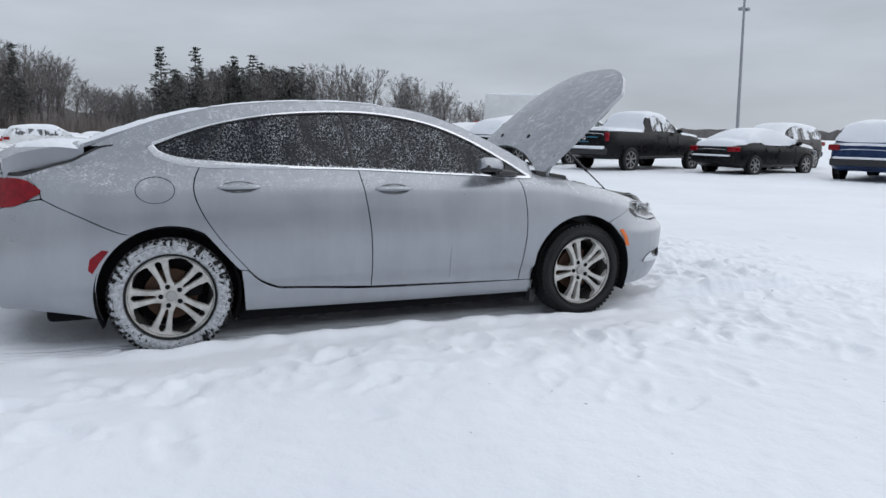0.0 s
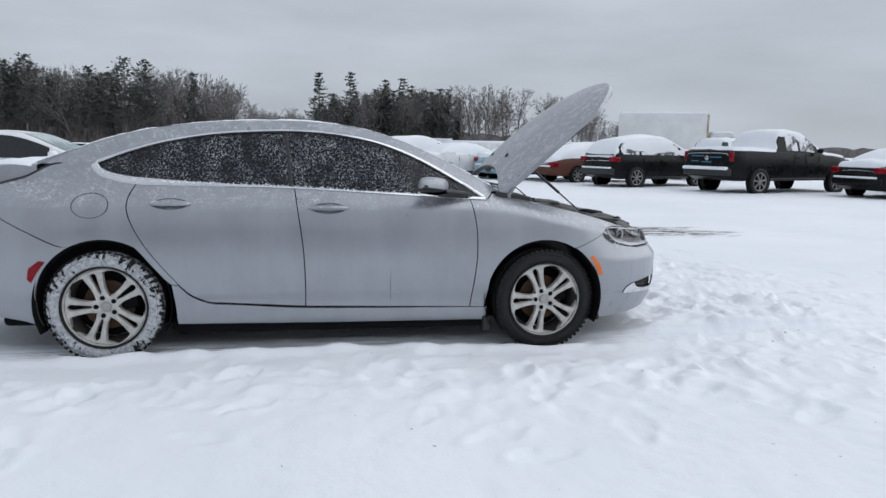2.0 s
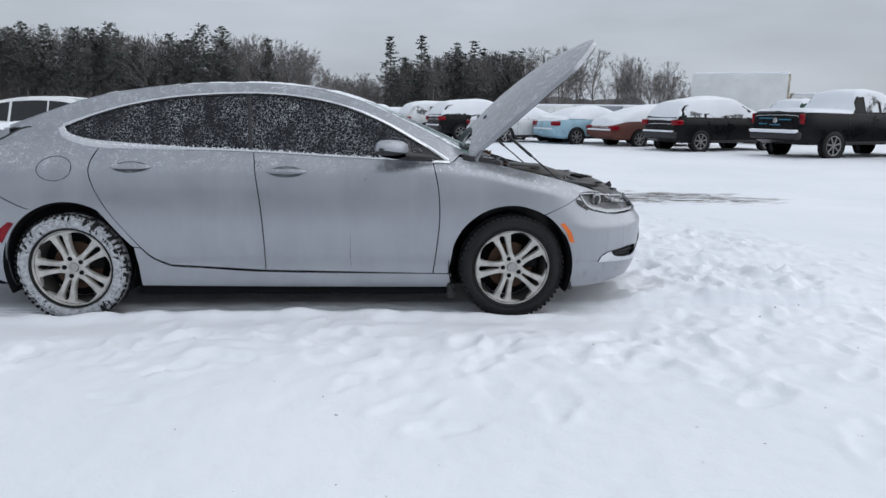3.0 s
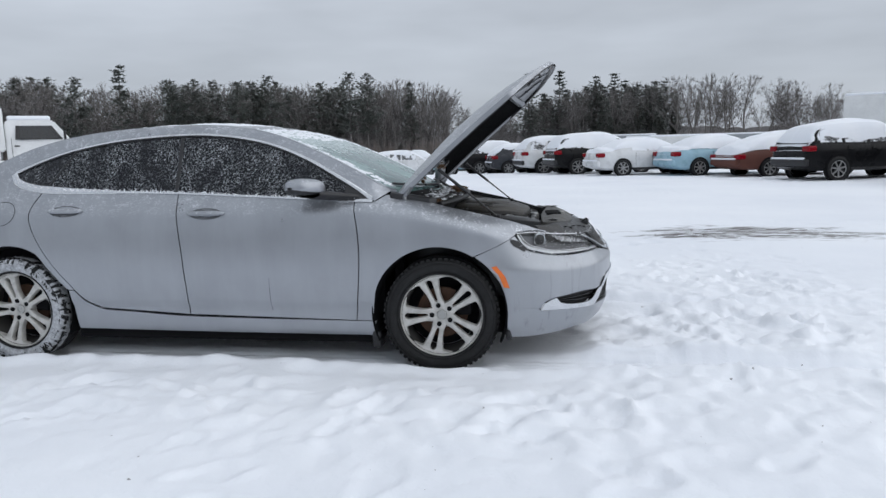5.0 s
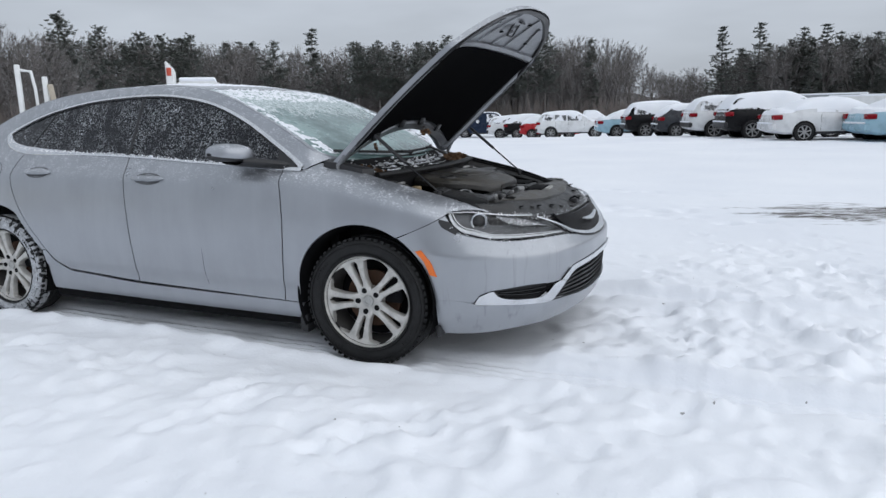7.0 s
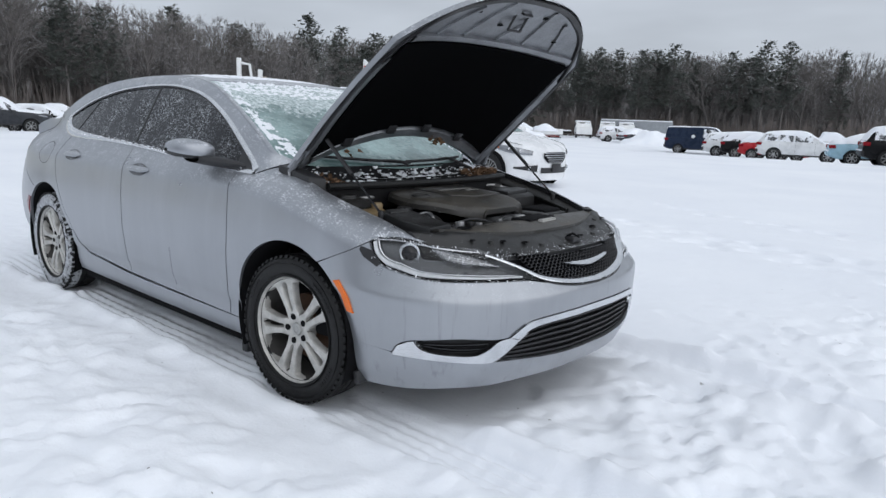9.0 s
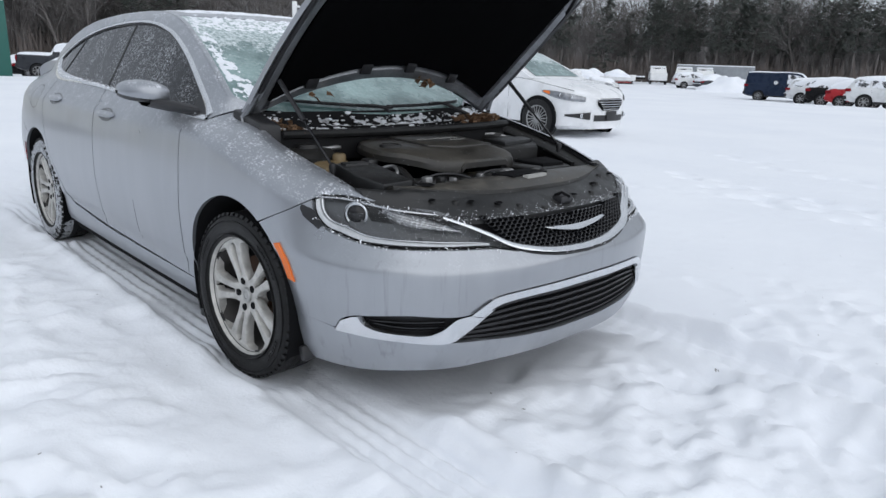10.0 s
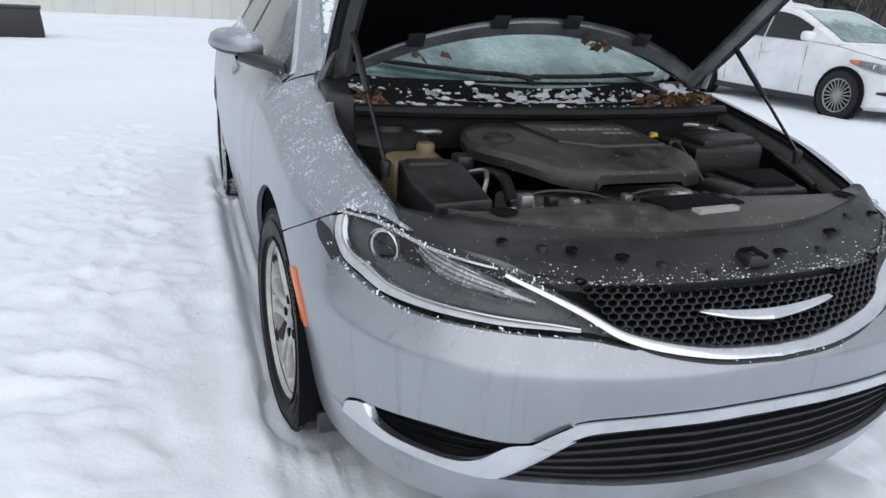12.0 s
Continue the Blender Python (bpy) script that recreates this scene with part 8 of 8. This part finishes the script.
# light pole
pole = placed("light_pole", "tall grey steel light pole with two lamp heads", "light pole", 39.94, 38.09, 0)
part("shaft", tube([(0, 0, 0), (-0.13, 0.12, 6), (-0.28, 0.26, 13.3)], 0.15, 12, taper=0.08), M_GREYPANEL, pole)
part("crossarm", tube([(-0.58, 0.22, 11.50), (0.10, 0.22, 11.50)], 0.04, 8), M_GREYPANEL, pole)
for s in (-1, 1):
    part("lamp_head", box(0.26, 0.40, 0.24, (s * 0.30 - 0.24, 0.22, 11.56), 0.05), M_GREYPANEL, pole)

# green box, long pale building and the black crate beside the drive
gbox = placed("green_container", "dark green steel container on the snow", "container", -33.2, 4.75, 0)
M_GREENBOX = plain("green_steel", (0.015, 0.105, 0.085), 0.5, 0, 0.12, 1.5)
part("shell", box(2.0, 1.95, 3.2, (0, -0.2, 1.6), 0.03), M_GREENBOX, gbox)
part("door_seam", box(0.03, 0.03, 3.0, (1.0, -0.2, 1.6)), M_DARK, gbox)
part("snow_cap", box(1.95, 1.9, 0.14, (0, -0.2, 3.24), 0.05), M_SNOW, gbox)
hall = tagged(new("building"), "long pale metal-clad hall", "building")
hall.matrix_world = Matrix.Translation((-36.0, -14.2, -0.3))
part("wall", box(0.3, 36.0, 6.0, (0, 0, 3.0), 0.02), plain("pale_cladding", (0.62, 0.62, 0.58), 0.55, 0, 0.06, 0.8), hall)
part("roof", box(7, 37.0, 0.3, (-3, 0, 6.2), 0.05), M_SNOW, hall)
for k in range(40):
    part("cladding_rib", box(0.05, 0.06, 5.9, (0.17, -17.5 + 0.9 * k, 2.95)), plain("pale_cladding_rib", (0.58, 0.58, 0.55), 0.55) if k == 0 else bpy.data.materials["pale_cladding_rib"], hall, smooth=False)
crate = placed("crate", "low black plastic crate on the snow", "crate", -14.9, -4.6, 8)
cb = box(0.95, 1.5, 0.66, (0, 0, 0.33), 0.03)
for v in cb.verts:
    if v.co.z > 0.3:
        v.co.y *= 0.93
part("tub", cb, M_BLACK, crate)
part("rim", box(1.0, 1.46, 0.06, (0, 0, 0.66), 0.02), M_BLACK, crate)


# ---- woods ----
def tri_mesh(name, verts, tris, mats, idx=None):
    me = bpy.data.meshes.new(name)
    v, f = np.asarray(verts, np.float32), np.asarray(tris, np.int32)
    me.vertices.add(len(v))
    me.vertices.foreach_set("co", v.ravel())
    me.loops.add(f.size)
    me.loops.foreach_set("vertex_index", f.ravel())
    me.polygons.add(len(f))
    me.polygons.foreach_set("loop_start", np.arange(0, f.size, 3, dtype=np.int32))
    for m in mats:
        me.materials.append(m)
    if idx is not None:
        me.polygons.foreach_set("material_index", np.asarray(idx, np.int32))
    me.update()
    me.validate()
    return me


def limb(V, F, a, b, r0, r1, sides=4):
    """A tapered length of wood."""
    d = b - a
    d = d / (np.linalg.norm(d) + 1e-9)
    p = np.cross(d, (0.3, 0.2, 0.9) if abs(d[2]) < 0.9 else (1, 0, 0))
    p /= np.linalg.norm(p)
    q = np.cross(d, p)
    n0 = len(V)
    for c, r in ((a, r0), (b, r1)):
        for k in range(sides):
            t = 2 * math.pi * k / sides
            V.append(c + (p * math.cos(t) + q * math.sin(t)) * r)
    for k in range(sides):
        k2 = (k + 1) % sides
        F.append((n0 + k, n0 + k2, n0 + sides + k2))
        F.append((n0 + k, n0 + sides + k2, n0 + sides + k))


def twig(V, F, a, b, w, r):
    """A fine branch: one slender blade."""
    d = b - a
    p = np.cross(d, r.normal(0, 1, 3))
    p = p / (np.linalg.norm(p) + 1e-9) * w
    n0 = len(V)
    V.extend((a - p, a + p, b))
    F.append((n0, n0 + 1, n0 + 2))


def bare_tree(seed, height, depths=3):
    """A leafless tree: trunk, forks and fine twigs."""
    r = np.random.RandomState(seed)
    V, F = [], []

    def off(d, lo, hi):
        s = r.normal(0, 1, 3)
        s -= s.dot(d) * d
        s /= np.linalg.norm(s) + 1e-9
        t = d * r.uniform(0.5, 0.9) + s * r.uniform(lo, hi)
        t[2] = abs(t[2]) * 0.8 + 0.12
        return t / np.linalg.norm(t)

    def grow(p, d, length, rad, depth):
        if depth >= depths:
            for _ in range(2):
                t = d + r.normal(0, 0.28, 3)
                twig(V, F, p, p + t / np.linalg.norm(t) * length * r.uniform(0.7, 1.1), max(0.020, rad), r)
            return
        n = 3 if depth < 1 else 2
        for i in range(n):
            d2 = d + r.normal(0, 0.09 + 0.06 * depth, 3) + np.array([0, 0, 0.06])
            d2 /= np.linalg.norm(d2)
            e = p + d2 * length / n
            r2 = rad * (0.80 if depth else 0.86)
            if depth < 2:
                limb(V, F, p, e, rad, r2, 5 if depth == 0 else 3)
            else:
                twig(V, F, p, e + (e - p) * 0.5, rad, r)
            if not (depth == 0 and i == 0):
                for _ in range((3, 2, 2)[depth]):
                    grow(e - d2 * length / n * r.uniform(0, 0.7), off(d2, 0.28, 0.58), length * r.uniform(0.42, 0.62), max(0.021, r2 * 0.5), depth + 1)
            p, d, rad = e, d2, r2
        for _ in range(3):
            t = d + r.normal(0, 0.24, 3)
            grow(p, t / np.linalg.norm(t), length * 0.5, max(0.021, rad * 0.7), depth + 1)

    grow(np.zeros(3), np.array([0, 0, 1.0]), height * 0.58, height * 0.013, 0)
    V = np.array(V)
    V *= height / V[:, 2].max()
    return V, np.array(F)


def pine(seed, height, kind="pine"):
    """A white pine: level tiers of needle sprays with gaps; or a narrow spruce. Returns wood and needles."""
    r = np.random.RandomState(seed)
    V, F, N, M = [], [], [], []
    lean = r.normal(0, 0.02, 2)
    top = np.array([lean[0] * height, lean[1] * height, height])
    for k in range(6):
        a, b = k / 6, (k + 1) / 6
        limb(V, F, top * a, top * b, height * 0.014 * (1 - a * 0.9), height * 0.014 * (1 - b * 0.9), 6)
    start = {"pine": 0.14, "spruce": 0.08, "tall": 0.34}[kind]
    h = start * height
    while h < height * 0.985:
        f = (h / height - start) / (1 - start)
        reach = {"pine": height * 0.23 * (1 - f) ** 0.95 * (0.70 + 0.30 * math.sin(min(1, f * 4) * 1.57)), "spruce": height * 0.17 * (1 - f) ** 0.9, "tall": height * 0.17 * math.sin(math.pi * min(1, 0.25 + f * 0.75)) ** 0.7}[kind] + 0.25
        for _ in range(r.randint(4, 7)):
            az = r.uniform(0, 6.283)
            ln = reach * r.uniform(0.45, 1.12)
            rise = {"pine": r.uniform(-0.08, 0.12) + 0.30 * f, "spruce": -0.22 + 0.7 * f, "tall": r.uniform(0.0, 0.5)}[kind]
            d = np.array([math.cos(az), math.sin(az), rise])
            base = top * (h / height)
            tip = base + d * ln
            limb(V, F, base, tip, 0.045 * height / 15, 0.012, 3)
            for k in range(max(3, int(ln / 0.30))):
                u = 0.25 + 0.80 * (k + r.uniform(0, 0.8)) / max(3, int(ln / 0.30))
                c = base + d * ln * u + r.normal(0, 0.30 if kind == "tall" else 0.22, 3) * (1, 1, 0.62 if kind == "tall" else 0.36)
                for _t in range(11):
                    s = r.uniform(0.13, 0.38) * height / 15
                    n0 = len(N)
                    aa = az + r.normal(0, 0.9)
                    dirv = np.array([math.cos(aa), math.sin(aa), r.uniform(-0.25, 0.65)])
                    sd = np.array([-math.sin(aa), math.cos(aa), r.uniform(-0.35, 0.35)])
                    N.extend([c - sd * s * 0.42, c + sd * s * 0.42, c + dirv * s * 1.5])
                    M.append((n0, n0 + 1, n0 + 2))
        h += height * r.uniform(0.024, 0.042)
    return (np.array(V), np.array(F)), (np.array(N), np.array(M))


# bark and needle colours are lifted to imitate the haze of falling snow
def bark_material():
    m = Mat("winter_bark").set(rough=0.9)
    n, f = m.noise(0.5, 3), m.noise(6, 3)
    c = m.mix(m.span(n, 0.3, 0.7), (0.095, 0.087, 0.083), (0.195, 0.180, 0.172))
    m.to("Base Color", m.mix(m.math("MULTIPLY", m.span(m.up(), 0.25, 0.8), m.span(f, 0.40, 0.60, 0.05, 0.5)), c, (0.7, 0.73, 0.77)))
    return m.m


def needle_material():
    m = Mat("pine_needles").set(rough=0.8)
    n, f = m.noise(0.35, 3), m.noise(4.0, 3)
    tuft = m.n.new("ShaderNodeNewGeometry").outputs["Random Per Island"]
    c = m.mix(m.span(n, 0.3, 0.7), (0.076, 0.090, 0.080), (0.145, 0.160, 0.138))
    c = m.mix(m.math("MULTIPLY", tuft, 0.55), c, (0.19, 0.205, 0.18))
    m.to("Base Color", m.mix(m.math("MULTIPLY", m.span(f, 0.45, 0.7, 0.0, 0.8), m.span(tuft, 0.5, 1.0)), c, (0.50, 0.53, 0.55)))
    return m.m


M_BARK, M_NEEDLE = bark_material(), needle_material()
BARE = [bare_tree(50 + k, 13) for k in range(6)]
PINES = [pine(70 + k, 15, "pine") for k in range(3)] + [pine(80 + k, 15, "tall") for k in range(3)] + [pine(90, 15, "spruce"), pine(91, 15, "spruce")]


def single_pine(which, bearing, dist, height, label):
    x, y = 1.0 + dist * math.cos(radians(bearing)), -4.8 + dist * math.sin(radians(bearing))
    t = thing("pine_tree", label, "tree", "pines at the edge of the woods", Matrix.Translation((x, y, gl(x, y) - 0.1)) @ Matrix.Rotation(bearing, 4, "Z") @ Matrix.Scale(height / 15, 4))
    (v, f), (n, m) = PINES[which]
    for nm, vv, ff, mt in (("trunk", v, f, M_BARK), ("crown", n, m, M_NEEDLE)):
        ob = new(nm, tri_mesh(nm, vv, ff, [mt]))
        ob.parent = t
    return t


def single_bare(which, bearing, dist, height):
    x, y = 1.0 + dist * math.cos(radians(bearing)), -4.8 + dist * math.sin(radians(bearing))
    t = thing("bare_tree", "leafless grey tree at the edge of the woods", "tree", "bare trees at the edge of the woods", Matrix.Translation((x, y, gl(x, y) - 0.1)) @ Matrix.Rotation(bearing * 3, 4, "Z") @ Matrix.Scale(height / 13, 4))
    v, f = BARE[which]
    ob = new("trunk", tri_mesh("trunk", v, f, [M_BARK]))
    ob.parent = t
    return t


def tall(el, dist):
    return dist * math.tan(radians(el)) + 1.3 + 0.95


# trees that stand out against the sky
for wh, b, el, d in ((0, 91.5, 5.72, 120), (1, 89.2, 5.78, 122), (2, 86.2, 5.35, 125), (1, 84.9, 5.45, 124), (0, 83.1, 4.5, 126), (6, 101.0, 5.25, 118), (7, 122.9, 6.6, 112),
                     (3, 105.9, 6.05, 112), (4, 104.5, 6.0, 113), (3, 112.2, 5.85, 110), (5, 113.4, 5.6, 112), (4, 140.6, 7.3, 100), (3, 138.0, 6.5, 104), (5, 110.4, 4.9, 115), (3, 108.3, 5.4, 114),
                     (4, 116.5, 5.5, 112), (5, 119.3, 5.7, 111), (3, 126.0, 5.6, 112), (4, 131.5, 6.1, 108), (5, 135.4, 6.4, 106), (3, 134.0, 6.1, 107), (0, 80.6, 4.1, 128), (3, 114.6, 5.5, 108), (4, 117.6, 5.6, 110)):
    single_pine(wh, b, d, tall(el, d), "tall dark green pine at the edge of the woods" if wh < 6 else "narrow dark spruce at the edge of the woods")
for k, (b, el, d) in enumerate(((99.3, 4.5, 118), (98.1, 4.4, 120), (96.4, 2.9, 124), (93.9, 3.0, 126), (102.2, 4.9, 116), (103.4, 4.6, 116), (79.5, 4.4, 126), (78.2, 4.7, 124), (76.6, 5.0, 124), (75.4, 4.9, 126), (74.1, 4.6, 128), (73.2, 4.4, 128), (71.4, 4.3, 126), (69.8, 4.0, 126),
                                (66.4, 2.6, 140), (63.4, 2.8, 140), (62.4, 2.5, 145), (128.9, 5.6, 112), (109.3, 5.0, 114), (81.8, 4.4, 126), (95.2, 2.8, 124), (107.2, 5.0, 114))):
    single_bare(k % 6, b, d, tall(el, d))


def woods(name, label, pieces, mats, kind_rows):
    """Far woods as one mesh: rows of (prototype, x, y, scale, turn)."""
    vs, fs, off = [], [], 0
    for proto, x, y, sc, turn in kind_rows:
        v, f = pieces[proto]
        c, s = math.cos(turn), math.sin(turn)
        q = np.stack([(v[:, 0] * c - v[:, 1] * s) * sc + x, (v[:, 0] * s + v[:, 1] * c) * sc + y, v[:, 2] * sc + gl(x, y) - 0.1], 1)
        vs.append(q)
        fs.append(f + off)
        off += len(v)
    ob = new(name, tri_mesh(name, np.concatenate(vs), np.concatenate(fs), mats))
    return tagged(ob, label, "trees", kind="stuff")


wr = np.random.RandomState(12)
skyline = lerp_table([56, 62, 66, 70, 74, 79, 84, 90, 93, 96, 99, 103, 108, 112, 118, 124, 130, 137, 143, 150, 170, 200], [1.0, 1.2, 1.6, 3.0, 4.4, 5.0, 4.6, 4.1, 2.7, 2.7, 4.9, 5.4, 5.2, 5.2, 5.2, 5.3, 5.5, 5.8, 6.1, 6.9, 8.2, 8.0])
bare_rows, pine_rows = [], []
for k in range(760):
    b = wr.uniform(60, 188)
    d = wr.uniform(118, 150) if b < 140 else wr.uniform(72, 105)
    if b > 145:
        d -= 6
    if b < 81 and wr.rand() < 0.5:
        continue
    el = float(skyline(b)) * wr.choice((wr.uniform(0.55, 0.9), wr.uniform(0.88, 1.04), wr.uniform(0.92, 1.08)))
    x, y = 1.0 + d * math.cos(radians(b)), -4.8 + d * math.sin(radians(b))
    sc = tall(el, d)
    piney = (103 < b < 143) and wr.rand() < 0.16 or (80 < b < 92) and wr.rand() < 0.55 or b > 143 and wr.rand() < 0.10
    if piney:
        pine_rows.append((wr.randint(3, 6) if b > 100 else wr.randint(0, 6), x, y, sc / 15, wr.uniform(0, 6.28)))
    else:
        bare_rows.append((wr.randint(0, 6), x, y, sc / 13, wr.uniform(0, 6.28)))
for k in range(300):
    b = wr.uniform(100, 188)
    d = wr.uniform(114, 130) if b < 140 else wr.uniform(68, 84)
    x, y = 1.0 + d * math.cos(radians(b)), -4.8 + d * math.sin(radians(b))
    bare_rows.append((wr.randint(0, 6), x, y, tall(float(skyline(b)) * wr.uniform(0.25, 0.6), d) / 13, wr.uniform(0, 6.28)))
woods("bare_woods", "grey leafless winter woods with snow on the limbs", BARE, [M_BARK], bare_rows)
woods("pine_woods", "dark green pine crowns among the woods", [p[1] for p in PINES], [M_NEEDLE], pine_rows)
woods("pine_trunks", "tall straight pine trunks in the woods", [p[0] for p in PINES], [M_BARK], pine_rows)

# brush along the edge: upright brown stems
BV, BF = [], []
for k in range(8000):
    b = wr.uniform(60, 190)
    d = wr.uniform(108, 128) if b < 140 else wr.uniform(64, 84)
    x, y = 1.0 + d * math.cos(radians(b)), -4.8 + d * math.sin(radians(b))
    hgt = wr.uniform(0.8, 4.6) * (1.15 if b > 95 else 0.7)
    z0 = gl(x, y) - 0.1
    for _ in range(3):
        ex, ey = x + wr.normal(0, 0.5), y + wr.normal(0, 0.5)
        n0 = len(BV)
        w = wr.uniform(0.03, 0.09)
        BV.extend([(x - w, y - w, z0), (x + w, y + w, z0), (ex, ey, z0 + hgt * wr.uniform(0.6, 1))])
        BF.append((n0, n0 + 1, n0 + 2))
tagged(new("brush", tri_mesh("brush", BV, BF, [plain("brown_brush", (0.135, 0.115, 0.105), 0.9, 0, 0.3, 0.2)])), "brown winter brush along the edge of the woods", "brush", kind="stuff")

# the wooded rise behind it all, far off, and an unseen nearer stretch behind the camera
ridge_rows = []
for b in np.linspace(0, 360, 721):
    near = float(ease(62, 80, b) * (1 - ease(190, 205, b)))
    d = 170 - 50 * float(ease(138, 150, b) * (1 - ease(190, 205, b))) if near > 0.5 else 420
    hh = (3.6 + 3.0 * float(fbm(np.array(b * 0.9), np.array(3.0), 4, 5))) if near > 0.5 else 420 * math.tan(radians(0.02 + 0.45 * float(fbm(np.array(b * 0.16), np.array(1.0), 2, 6)) + 0.35 * float(fbm(np.array(b * 2.2), np.array(1.0), 3, 8)))) + 1.0
    if near > 0.5:
        hh *= float(np.interp(b, [60, 92, 96, 104, 140, 152], [0.7, 1.0, 0.7, 1.7, 2.0, 2.2]))
    # rise added out of view to darken what the car's flank reflects
    behind = float(ease(226, 242, b) * (1 - ease(290, 306, b)))
    if behind > 0.02:
        d, hh = 420 - 345 * behind, hh + (10.5 - hh + 2.5 * float(fbm(np.array(b * 0.9), np.array(7.0), 4, 15))) * behind
    x, y = 1.0 + d * math.cos(radians(b)), -4.8 + d * math.sin(radians(b))
    ridge_rows.append([(x, y, -1.5), (x * 1.001, y * 1.001, hh * 0.6), (x * 1.004, y * 1.004, hh)])
# distance haze is put into the lighter base colour here
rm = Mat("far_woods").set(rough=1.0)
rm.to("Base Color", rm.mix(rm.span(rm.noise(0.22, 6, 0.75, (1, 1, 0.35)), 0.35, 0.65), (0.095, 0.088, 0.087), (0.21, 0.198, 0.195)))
tagged(part("backdrop", grid_mesh(np.array(ridge_rows), flip=True), rm.m), "far wooded rise, brown and grey, with an added unseen stretch", "woods", kind="structure")
